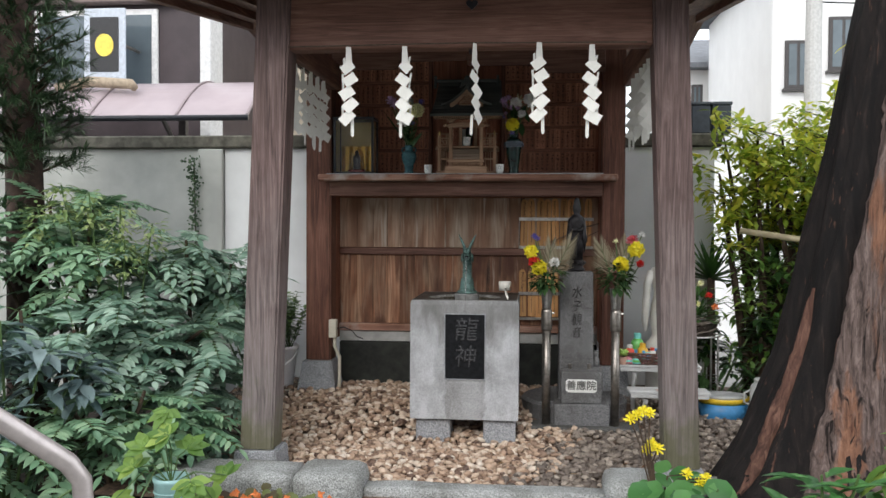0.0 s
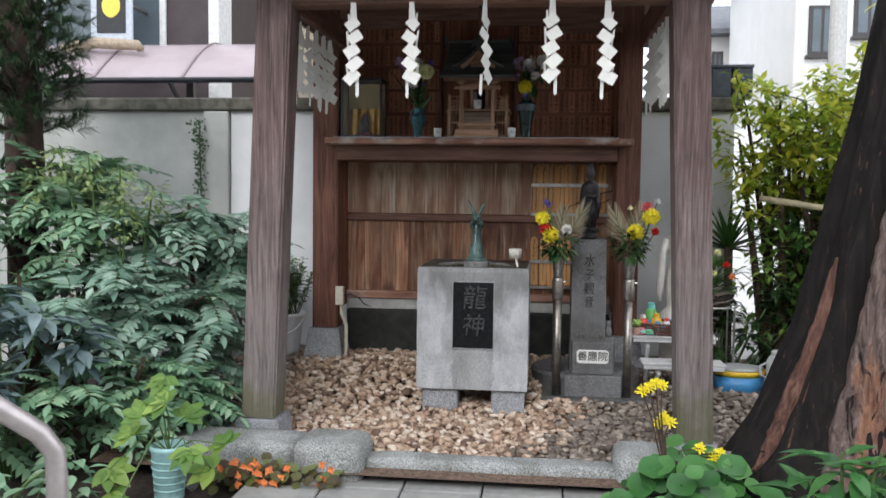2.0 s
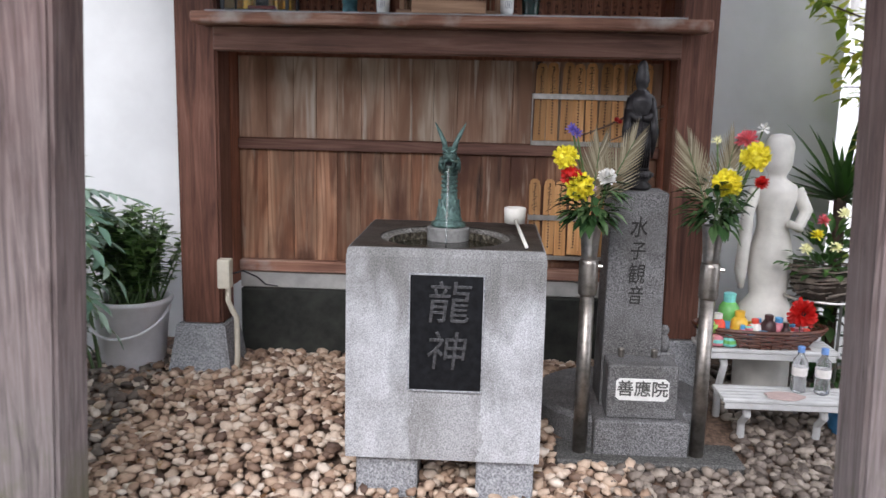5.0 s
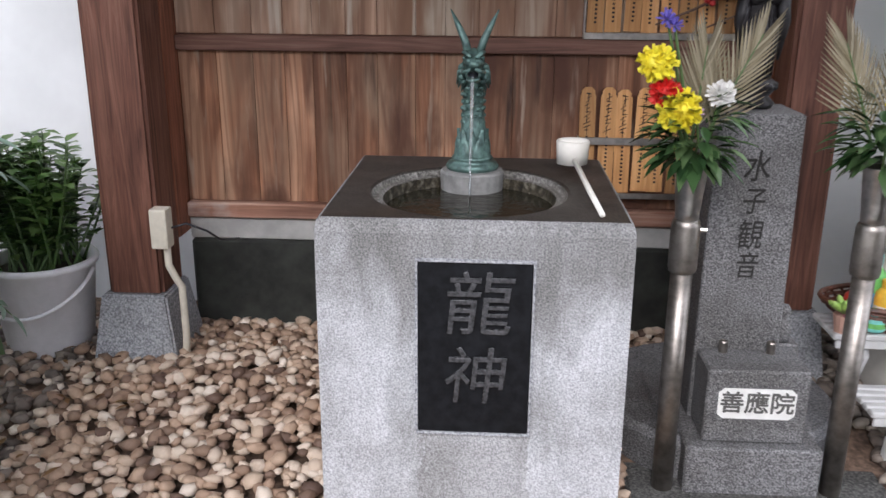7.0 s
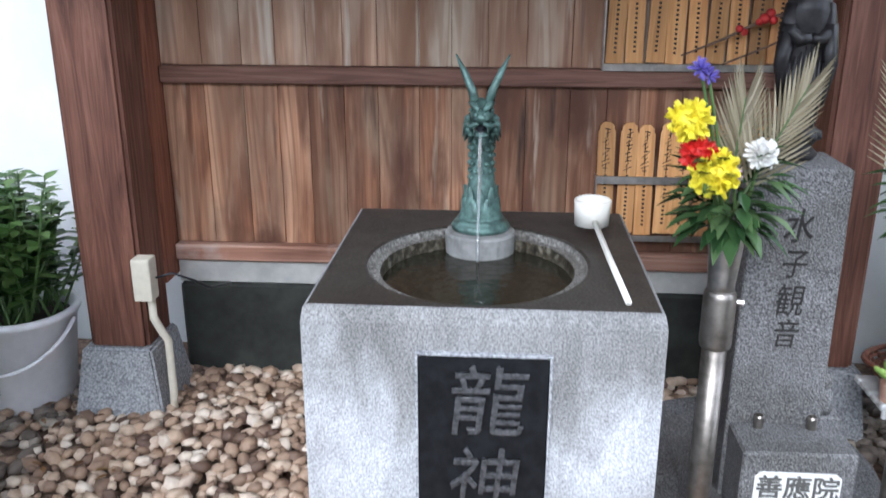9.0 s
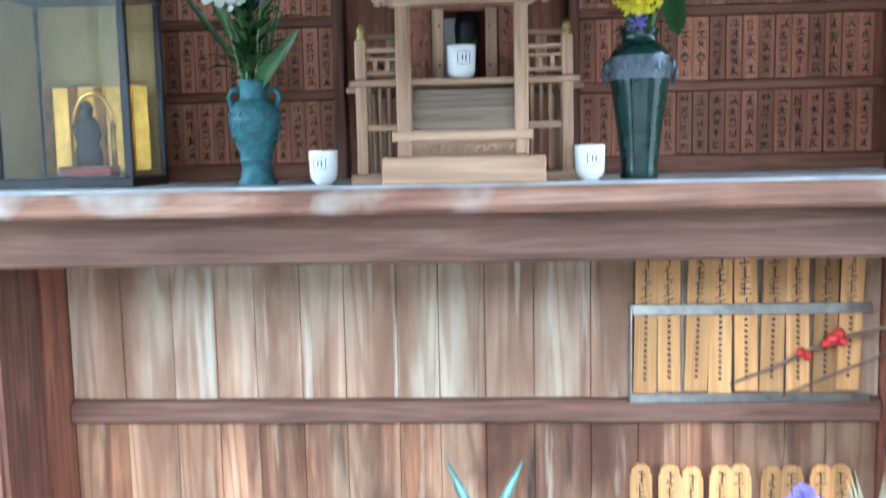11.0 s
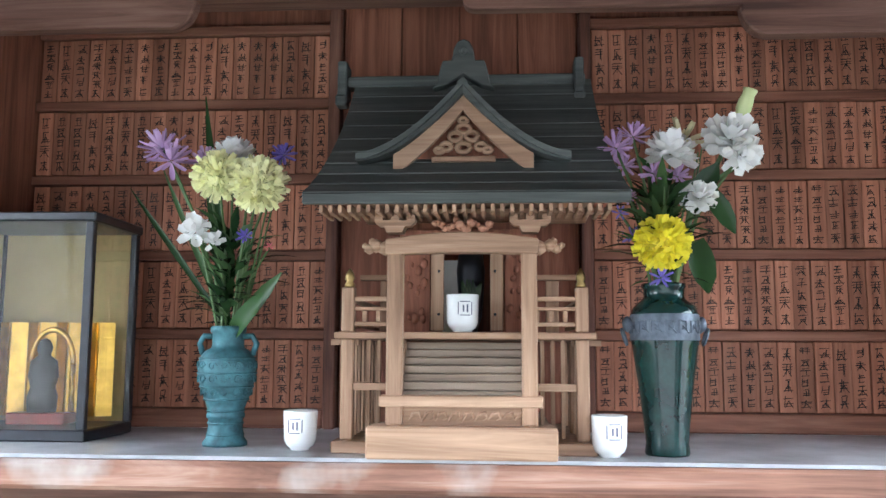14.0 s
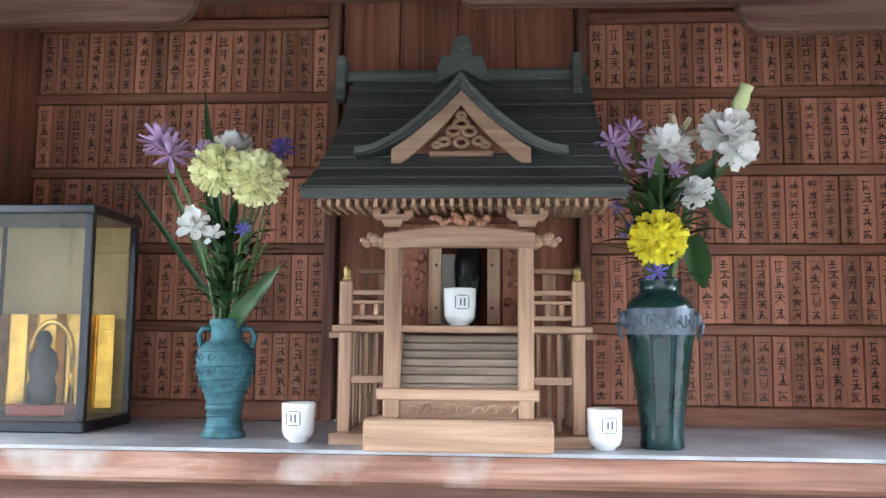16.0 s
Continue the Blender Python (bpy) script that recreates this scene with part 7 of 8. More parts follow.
def broadleaf(name, x, y, tops, mat, seed, label, ln=0.13, lw=0.07, n=26):
    rng = random.Random(seed)
    t = thing(name, (x, y, -0.3), label, "plant")
    lv = Leaves()
    for rx, ry, rz in tops:
        part("stem", tube([(x, y, -0.3), (x + (rx - x) * 0.5, y + (ry - y) * 0.5, rz * 0.5 - 0.1), (rx, ry, rz)], [0.010, 0.008, 0.005], 6), M_STEM, t)
        for k in range(n):
            a = k * 2.4
            e = rng.uniform(-0.5, 0.6)
            d = Vector((math.cos(a) * math.cos(e), math.sin(a) * math.cos(e), math.sin(e)))
            lv.blade(Vector((rx, ry, rz - rng.uniform(0, 0.22))) + d * rng.uniform(0.01, 0.09), d, ln * rng.uniform(0.7, 1.2), lw * rng.uniform(0.7, 1.2), (0, 0, 1), rng.uniform(0.2, 0.6), 0.2, (0.1, 0.85, 1.0, 0.6, 0.0))
    lv.part("leaves", mat, t)


broadleaf("hydrangea", -2.15, 4.45, [(-2.2, 4.45, 0.72), (-2.45, 4.5, 0.85), (-2.0, 4.5, 0.58), (-2.3, 4.25, 0.50), (-2.6, 4.3, 0.66), (-1.85, 4.6, 0.50), (-2.15, 4.3, 0.30), (-2.7, 4.6, 0.95), (-2.4, 4.2, 0.25)], L_BLUE, 11, "dusty blue-green broadleaf shrub among the mahonia", 0.15, 0.062, 34)
broadleaf("nandina", -2.05, 5.4, [(-2.2, 5.35, 1.40), (-2.0, 5.35, 1.33), (-1.82, 5.4, 1.22), (-2.35, 5.3, 1.45), (-1.95, 5.3, 1.12), (-2.15, 5.3, 1.10), (-2.5, 5.3, 1.3)], L_PALE, 14, "airy pale yellow-green shrub rising over the mahonia", 0.05, 0.024, 100)
broadleaf("ground_cover", -1.9, 3.9, [(-1.9, 3.9, 0.05), (-2.2, 3.8, 0.1), (-1.7, 3.7, -0.02), (-2.5, 3.7, 0.12), (-2.1, 3.4, 0.05), (-2.4, 3.2, 0.1), (-1.6, 4.1, 0.0)], L_MAHONIA2, 12, "low mixed green leaves at the bed's edge", 0.09, 0.05, 22)
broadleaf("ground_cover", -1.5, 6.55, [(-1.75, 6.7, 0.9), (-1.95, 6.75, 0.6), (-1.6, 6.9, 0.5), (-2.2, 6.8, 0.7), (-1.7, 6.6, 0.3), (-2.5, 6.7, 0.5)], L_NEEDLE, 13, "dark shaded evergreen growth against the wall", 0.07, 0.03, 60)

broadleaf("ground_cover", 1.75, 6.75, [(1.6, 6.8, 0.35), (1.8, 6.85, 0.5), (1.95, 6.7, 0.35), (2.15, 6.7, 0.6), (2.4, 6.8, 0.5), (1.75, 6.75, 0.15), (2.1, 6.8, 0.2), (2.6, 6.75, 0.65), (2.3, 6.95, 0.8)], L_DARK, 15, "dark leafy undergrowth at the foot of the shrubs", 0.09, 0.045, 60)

# ---- planted pot with lobed light leaves ----
pot = thing("flower_pot", (-1.235, 4.3, -0.28), "pale turquoise glazed flower pot on the ground", "pot")
part("body", lathe([(0.062, -0.28), (0.065, -0.275), (0.082, -0.03), (0.088, -0.02), (0.088, 0.0), (0.078, 0.0), (0.074, -0.03), (0.001, -0.05)], (-1.235, 4.3, 0), 28), plain("turquoise_glaze", (0.28, 0.46, 0.46), 0.35, var=0.15, scale=12), pot, smooth=True)
for k in range(6):
    z = -0.24 + k * 0.034
    part("ridge", tube([(-1.235 + (0.066 + 0.0027 * k * 1.2) * math.cos(a), 4.3 + (0.066 + 0.0027 * k * 1.2) * math.sin(a), z) for a in [2 * math.pi * i / 28 for i in range(29)]], 0.0035, 5, caps=False), pot.children[0].data.materials[0], pot)
lobed = thing("lobed_plant", (-1.235, 4.3, -0.03), "light green plant with lobed leaves in the turquoise pot", "plant")
lr = random.Random(61)
lv = Leaves()
for k, (lx, ly, lz, sz) in enumerate([(-1.0, 4.22, -0.08, 0.14), (-1.08, 4.15, 0.02, 0.13), (-1.32, 4.2, 0.16, 0.13), (-1.22, 4.22, 0.22, 0.13), (-1.40, 4.25, 0.05, 0.12), (-1.15, 4.3, 0.14, 0.12), (-1.48, 4.2, -0.1, 0.14), (-1.38, 4.12, -0.2, 0.14), (-0.98, 4.35, 0.0, 0.12), (-1.28, 4.35, 0.3, 0.12)]):
    p = Vector((lx, ly, lz))
    part("stalk", tube([(-1.235, 4.3, -0.04), (-1.235 + (lx + 1.235) * 0.5, 4.28, max(lz, 0) * 0.5 + 0.03), p], 0.0035, 5), M_STEM, lobed)
    base_a = lr.uniform(0, 6.28)
    nrm = Vector((lr.uniform(-0.3, 0.3), -0.55, 0.8))
    q = nrm.to_track_quat("Z", "Y")
    for j in range(5):
        a = base_a + (j - 2) * 0.75
        lv.blade(p, q @ Vector((math.cos(a), math.sin(a), 0)), sz * (1 - 0.12 * abs(j - 2)), sz * 0.5, nrm, 0.15, 0.15, (0.5, 0.9, 1.0, 0.6, 0.05))
lv.part("leaves", L_LIME, lobed)

# ---- orange begonias before the kerb ----
beg = thing("begonia_patch", (-0.8, 4.48, -0.28), "low orange begonias with bronze leaves before the kerb", "flowers")
br = random.Random(71)
lv, fl = Leaves(), Leaves()
for k in range(110):
    x, y = br.uniform(-1.1, -0.45), br.uniform(4.36, 4.54)
    z = -0.26 + br.uniform(0.02, 0.17) * (1 - abs(x + 0.8) * 1.2)
    lv.disc((x, y, z), (br.uniform(-0.5, 0.5), -0.6, 0.8), br.uniform(0.018, 0.032), 0.2, 8, k)
for k in range(26):
    x, y, z = br.choice((-0.98, -0.9, -0.83, -0.80, -0.72, -0.52)) + br.uniform(-0.05, 0.05), br.uniform(4.36, 4.44), -0.14 + br.uniform(-0.07, 0.05)
    a0 = br.uniform(0, 6.28)
    for j in range(4):
        a = a0 + j * 1.57 + br.uniform(-0.3, 0.3)
        fl.blade((x, y, z), (math.cos(a), -0.35, math.sin(a)), br.uniform(0.014, 0.026), br.uniform(0.012, 0.022), (0, -1, 0.3), 0.3, 0.25, (0.5, 0.95, 1.0, 0.7, 0.1))
lv.part("leaves", leafy("bronze_leaf", (0.05, 0.025, 0.012), (0.10, 0.10, 0.03), (0.16, 0.20, 0.06), 0.4), beg)
fl.part("petals", P_ORANGE, beg, kind="stuff")

# ---- leopard plants and leaves in front on the other side ----
leo = thing("leopard_plant", (1.15, 4.5, -0.3), "leopard plant with round glossy leaves and yellow flowers", "plant")
lr = random.Random(81)
lv = Leaves()
for k in range(70):
    x, y = lr.gauss(1.18, 0.2), lr.gauss(4.42, 0.12)
    z = -0.22 + lr.uniform(0.02, 0.30) * max(0.2, 1 - abs(x - 1.2) * 1.6)
    lv.disc((x, min(y, 4.6), z), (lr.uniform(-0.5, 0.5), -0.5, 0.9), lr.uniform(0.04, 0.075), 0.18, 10, k)
    if k % 3 == 0:
        part("stalk", tube([(1.15 + (x - 1.15) * 0.4, 4.45, -0.3), (x, min(y, 4.6), z)], 0.004, 5), M_STEM, leo)
lv.part("leaves", L_ROUND, leo)
for fx, fz in ((1.03, 0.32), (1.0, 0.30), (1.06, 0.31), (0.97, 0.28), (1.07, 0.16), (1.10, 0.14), (1.05, 0.13), (1.30, -0.02), (1.33, 0.0), (1.24, 0.02)):
    part("flower_stalk", tube([(1.10, 4.5, -0.2), (1.05 + (fx - 1.05) * 0.5, 4.53, fz * 0.6), (fx, 4.55, fz)], 0.004, 5), M_TWIG, leo)
    petal_ball((fx, 4.55, fz), 0.032, P_YEL, leo, 20, tilt=(0, -0.7, 0.7), width=0.3)
broadleaf("broadleaf_plant", 1.62, 3.75, [(1.6, 3.75, 0.26), (1.72, 3.7, 0.28), (1.5, 3.78, 0.14), (1.66, 3.6, 0.12), (1.8, 3.75, 0.16)], L_ROUND, 14, "dark glossy lance-shaped leaves in front of the tree", 0.17, 0.06, 24)
broadleaf("broadleaf_plant", 1.98, 3.8, [(1.92, 3.8, 0.34), (2.05, 3.78, 0.40), (1.95, 3.7, 0.16), (2.15, 3.8, 0.28)], L_LIME, 16, "fresh light green leaves in front of the tree", 0.15, 0.07, 22)

# ---- large leaning tree ----
def bark_material():
    m = Mat("black_bark", 0.85, spec=0.3)
    n1 = m.noise(17, 8, 0.7, m.coords((1, 1, 0.12)), 0.6)
    n2 = m.noise(60, 3, 0.6, m.coords((1, 1, 0.08)))
    col = m.ramp(n1, (0.42, (0.004, 0.003, 0.003)), (0.58, (0.014, 0.010, 0.009)), (0.76, (0.06, 0.042, 0.036)))
    m.col(m.mix(m.ramp(n2, (0.66, (0, 0, 0)), (0.72, (1, 1, 1))), col, (0.09, 0.045, 0.03)))
    m.bump(n1, 0.02, 0.9)
    return m.m


def shaggy_material():
    m = Mat("shaggy_grey_bark", 0.9, spec=0.25)
    fib = m.noise(46, 6, 0.7, m.coords((1, 1, 0.06)), 0.5)
    furrow = m.noise(15, 4, 0.6, m.coords((1, 1, 0.10)), 0.8)
    worn = m.noise(7.5, 4, 0.6, m.coords((1, 1, 0.16)))
    col = m.ramp(fib, (0.34, (0.035, 0.025, 0.022)), (0.52, (0.125, 0.09, 0.08)), (0.70, (0.24, 0.185, 0.168)))
    col = m.mix(m.ramp(worn, (0.55, (0, 0, 0)), (0.64, (1, 1, 1))), col, m.ramp(fib, (0.34, (0.08, 0.036, 0.024)), (0.66, (0.29, 0.15, 0.095))))
    col = m.mix(m.ramp(furrow, (0.36, (1, 1, 1)), (0.44, (0, 0, 0))), col, (0.012, 0.008, 0.007))
    m.col(col)
    m.bump(fib, 0.012, 0.9)
    return m.m


tree = thing("leaning_tree", (1.87, 4.78, -0.36), "thick leaning trunk with dark peeling bark and reddish streaks", "tree")
bm = bmesh.new()
axis = [(1.85, 4.78, -0.40, 0.63), (1.86, 4.78, -0.15, 0.50), (1.90, 4.79, 0.15, 0.37), (2.0, 4.80, 0.6, 0.275), (2.08, 4.81, 1.0, 0.255), (2.2, 4.83, 1.6, 0.24), (2.34, 4.86, 2.5, 0.225), (2.5, 4.9, 3.6, 0.20), (2.65, 4.95, 4.8, 0.15)]
rings, RN, RS = [], 70, 64
zs_ = [a[2] for a in axis]
for j in range(RN + 1):
    z = -0.40 + 5.2 * j / RN
    cx, cy, r = (float(np.interp(z, zs_, [a[q] for a in axis])) for q in (0, 1, 3))
    ring = []
    for i in range(RS):
        a = 2 * math.pi * i / RS
        p = Vector((math.cos(a), math.sin(a), 0))
        n = noise.noise(Vector((p.x * 3.2, p.y * 3.2, z * 0.6)))
        n2 = abs(noise.noise(Vector((p.x * 9.0 + 5, p.y * 9.0, z * 0.9))))
        flare = 0.09 * max(0, 0.35 - z) * math.cos(5 * a + 0.6)
        ring.append(bm.verts.new((cx + p.x * (r + 0.035 * n - 0.055 * n2 + flare), cy + p.y * (r + 0.035 * n - 0.055 * n2 + flare), z)))
    rings.append(ring)
for a, b in zip(rings, rings[1:]):
    for i in range(RS):
        bm.faces.new((a[i], a[(i + 1) % RS], b[(i + 1) % RS], b[i]))
part("trunk", bm, bark_material(), tree, smooth=True)
# a black trunk, half wrapped in loose grey fibrous bark, with one bare red strip
def bark_sheet(a_lo, a_hi, z0, z1, cols, rows_n, lift, ragged, seed):
    sb = bmesh.new()
    grid = []
    for j in range(rows_n + 1):
        t = j / rows_n
        z = z0 + (z1 - z0) * t
        cx, cy, r = (float(np.interp(z, zs_, [q[k] for q in axis])) for k in (0, 1, 3))
        taper = min(1.0, (math.sin(math.pi * min(0.985, t + 0.015)) * 1.6) ** 0.7) if ragged > 1 else 1.0
        jag = noise.noise(Vector((seed, z * 7, 0))) * 5 + noise.noise(Vector((seed, z * 23, 4))) * 4 + noise.noise(Vector((seed, z * 1.3, 9))) * 6
        mid, half = (a_lo + a_hi) / 2, (a_hi - a_lo) / 2 * taper
        jag2 = noise.noise(Vector((seed + 5, z * 9, 0))) * 4 + noise.noise(Vector((seed + 7, z * 1.1, 9))) * 6
        lo, hi = mid - half + jag * (0.5 if ragged > 1 else 1.0), mid + half + jag2 * (0.5 if ragged > 1 else 1.0)
        row = []
        for i in range(cols + 1):
            u = i / cols
            aa = radians(lo + (hi - lo) * u)
            p = Vector((math.cos(aa) * 13 * r / 0.3, math.sin(aa) * 13 * r / 0.3, z * 1.1))
            h = lift + 0.020 * noise.noise(p) + 0.010 * noise.noise(p * 2.7)
            if i in (0, cols):
                h = -0.06
            h -= 0.02 * abs(noise.noise(Vector((math.cos(aa) * 6 + 3, math.sin(aa) * 6, z * 0.5)))) if lift > 0.01 else 0
            row.append(sb.verts.new((cx + (r + h) * math.cos(aa), cy + (r + h) * math.sin(aa), z)))
        grid.append(row)
    for p_, q_ in zip(grid, grid[1:]):
        for k in range(cols):
            sb.faces.new((p_[k], p_[k + 1], q_[k + 1], q_[k]))
    return sb


part("bark_sheet", bark_sheet(-110, 5, -0.30, 4.6, 46, 150, 0.024, 1, 2.0), shaggy_material(), tree, "loose grey fibrous bark with rusty streaks", smooth=True)
M_REDBARK = wood("red_inner_bark", (0.04, 0.018, 0.013), (0.13, 0.06, 0.04), (0.25, 0.135, 0.09), "z", 30, 0.0, rough=0.9, bumpd=0.006)
part("bark_strip", bark_sheet(-153, -138, -0.08, 0.92, 8, 60, 0.004, 2, 6.0), M_REDBARK, tree, "bare reddish inner bark", smooth=True)
part("bark_strip", bark_sheet(-134, -131, 0.0, 0.34, 4, 30, 0.004, 2, 8.0), M_REDBARK, tree, "bare reddish inner bark", smooth=True)

# ---- yew-like tree on the other side ----
yew = thing("yew_pine", (-2.9, 5.8, -0.3), "slim trunk with tufts of long dark needle leaves", "tree")
part("trunk", roughen(tube([(-2.86, 5.8, -0.35), (-2.88, 5.8, 0.8), (-2.90, 5.8, 1.7), (-2.95, 5.8, 2.6), (-3.0, 5.8, 3.6)], [0.15, 0.125, 0.12, 0.11, 0.09], 20), 0.02, 6), plain("grey_brown_bark", (0.055, 0.033, 0.026), 0.9, var=0.5, scale=14, bump=0.02), yew, smooth=True)
yr = random.Random(91)
lv = Leaves()
for k in range(620):
    a = yr.uniform(0, 6.28)
    z = yr.uniform(1.55, 3.3)
    if k < 16:
        z = yr.uniform(0.9, 1.5)
    r = yr.uniform(0.12, 0.42)
    c = Vector((-2.92 + r * math.cos(a), 5.75 + r * math.sin(a), z))
    out = Vector((math.cos(a), math.sin(a), yr.uniform(-0.1, 0.8))).normalized()
    for i in range(26):
        d = out + Vector((yr.uniform(-1, 1), yr.uniform(-1, 1), yr.uniform(-0.8, 0.8))) * 0.85
        lv.blade(c + out * yr.uniform(-0.04, 0.05), d, yr.uniform(0.07, 0.12), 0.009, (0, 0, 1), 0.2, 0.2, (0.5, 1, 0.7, 0.05))
    if k % 4 == 0:
        part("limb", tube([(-2.92, 5.8, z - 0.15), c], [0.012, 0.005], 5), M_TWIG, yew)
lv.part("needles", L_NEEDLE, yew)

# ---- hedge shrubs along the street side ----
def hedge(x, y, h, seed, mat_top, mat_low, label):
    rng = random.Random(seed)
    t = thing("street_shrub", (x, y, -0.3), label, "shrub", "street-side shrubs")
    top, low = Leaves(), Leaves()
    for s in range(5):
        tip = Vector((x + rng.uniform(-0.35, 0.35), y + rng.uniform(-0.25, 0.25), h * rng.uniform(0.75, 1.0)))
        b = Vector((x + rng.uniform(-0.1, 0.1), y, -0.3))
        mid = b.lerp(tip, 0.5) + Vector((rng.uniform(-0.08, 0.08), 0, 0))
        part("stem", tube([b, mid, tip], [0.04, 0.028, 0.008], 7), M_TWIG, t)
        for k in range(13):
            u = 0.25 + 0.75 * k / 12
            p = (b.lerp(mid, u * 2) if u < 0.5 else mid.lerp(tip, u * 2 - 1))
            q = p + Vector((rng.uniform(-0.34, 0.34), rng.uniform(-0.25, 0.25), rng.uniform(0.0, 0.25)))
            part("twig", tube([p, q], [0.007, 0.003], 4), M_TWIG, t)
            for i in range(42):
                c = p.lerp(q, rng.uniform(0.2, 1.05)) + Vector((rng.uniform(-1, 1), rng.uniform(-1, 1), rng.uniform(-1, 1))) * 0.06
                d = Vector((rng.uniform(-1, 1), rng.uniform(-1, 0.6), rng.uniform(-0.5, 0.7)))
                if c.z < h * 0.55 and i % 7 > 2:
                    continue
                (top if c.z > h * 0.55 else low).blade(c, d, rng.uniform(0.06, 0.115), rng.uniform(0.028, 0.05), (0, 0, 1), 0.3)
    # crown takes a brighter yellow-green than below: sunlight put into the colour
    top.part("upper_leaves", mat_top, t, "yellow-green upper leaves with sunlight put into their colour")
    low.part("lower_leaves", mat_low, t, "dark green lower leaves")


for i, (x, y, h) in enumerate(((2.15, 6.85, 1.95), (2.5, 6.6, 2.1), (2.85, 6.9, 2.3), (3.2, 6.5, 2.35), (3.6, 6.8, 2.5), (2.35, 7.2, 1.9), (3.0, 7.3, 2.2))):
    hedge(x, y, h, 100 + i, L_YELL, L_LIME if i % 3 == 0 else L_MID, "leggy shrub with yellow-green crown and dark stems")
yuc = thing("spiky_plant", (1.85, 6.9, -0.2), "dark green spiky sword-leaved plant by the wall", "plant")
lv = Leaves()
yr = random.Random(5)
part("stem", tube([(1.85, 6.9, -0.3), (1.83, 6.9, 0.85)], 0.03, 8), M_TWIG, yuc)
for k in range(30):
    a, e = k * 2.4, yr.uniform(0.0, 1.3)
    lv.blade((1.83, 6.9, 0.82), (math.cos(a) * math.cos(e), math.sin(a) * math.cos(e), math.sin(e)), yr.uniform(0.3, 0.45), 0.04, (0, 0, 1), 0.15, 0.3, (0.7, 1, 0.8, 0.5, 0.02))
lv.part("leaves", L_MID, yuc)
solid("bamboo_pole", tube([(1.95, 6.55, 1.19), (2.4, 6.4, 1.12), (3.2, 6.15, 1.0)], 0.022, 10), plain("pale_bamboo", (0.42, 0.36, 0.24), 0.5, var=0.3, scale=8), "pale bamboo rail tied across the shrubs", "pole", smooth=True)

# jugs, crate and a low dark edge by the tree
M_JUG = plain("grey_white_plastic", (0.45, 0.46, 0.45), 0.45, var=0.1)
for x, y, z in ((2.02, 6.2, -0.02), (2.12, 6.1, -0.04)):
    t = thing("white_jug", (x, y, z), "whitish plastic jug on the dark ledge", "jug", "jugs on the ledge")
    part("body", lathe([(0.065, z), (0.07, z + 0.01), (0.075, z + 0.15), (0.06, z + 0.19), (0.045, z + 0.2)], (x, y, 0), 20), M_JUG, t, smooth=True)
    part("lid", lathe([(0.048, z + 0.2), (0.048, z + 0.225), (0.04, z + 0.23)], (x, y, 0), 16), M_JUG, t)
    part("grip", tube([(x - 0.07, y, z + 0.15), (x - 0.11, y, z + 0.13), (x - 0.11, y, z + 0.07), (x - 0.07, y, z + 0.05)], 0.008, 6), M_JUG, t)
box_m = plain("frosted_box", (0.40, 0.42, 0.42), 0.4, var=0.1)
solid("plastic_box", box(2.22, 2.42, 6.0, 6.2, -0.05, 0.28, 0.012, seg=2), box_m, "grey frosted plastic box behind the tree", "box")
solid("edge_stone", box(1.93, 2.55, 5.3, 6.5, -0.35, -0.045, 0.01), M_CONC, "dark damp concrete edging by the tree", "edging", "structure")

# metal handrail near the path
rail = thing("handrail", (-0.64, 2.36, -0.3), "matt steel handrail with a bent end", "handrail")
bend = [(-1.133, 1.890, 1.160), (-0.752, 2.250, 0.729), (-0.689, 2.310, 0.657), (-0.661, 2.339, 0.623), (-0.639, 2.363, 0.574), (-0.635, 2.365, 0.504), (-0.635, 2.365, -0.3)]
part("tube", tube(bend, 0.025, 14), plain("satin_steel", (0.52, 0.47, 0.46), 0.38, 0.7, var=0.1), rail, smooth=True)

# ivy leaves, and a bent grey pipe among the shrubs
iv = random.Random(55)
lv = Leaves()
for k in range(240):
    z = 1.05 + 0.72 * iv.random() ** 0.8
    bx = -2.26 + iv.gauss(0, 0.025) - (0.22 * max(0, z - 1.55) if k % 2 else 0)
    lv.blade((bx, WALL_Y - 0.06 - iv.uniform(0, 0.025), z), (iv.uniform(-1, 1), -0.5, iv.uniform(-1, 0.5)), iv.uniform(0.018, 0.036), iv.uniform(0.014, 0.026), (0, -1, 0.2), 0.2, 0.15)
lv.part("leaves", L_NEEDLE, ivy)
part("vine", tube([(-2.26, WALL_Y - 0.055, -0.3), (-2.25, WALL_Y - 0.056, 0.8), (-2.27, WALL_Y - 0.055, 1.7)], 0.006, 5), M_TWIG, ivy)
pipe = thing("garden_pipe", (-1.75, 6.35, 0.2), "bent grey plastic pipe standing among the shrubs", "pipe")
part("pipe_run", tube([(-1.98, 6.36, 0.505), (-1.76, 6.36, 0.50), (-1.735, 6.355, 0.48), (-1.84, 6.25, 0.39)], 0.02, 8), plain("grey_pvc", (0.40, 0.37, 0.35), 0.5), pipe, smooth=True)
part("riser", tube([(-1.98, 6.36, -0.3), (-1.98, 6.36, 0.505)], 0.02, 8), plain("grey_pvc", (0.40, 0.37, 0.35), 0.5), pipe, smooth=True)


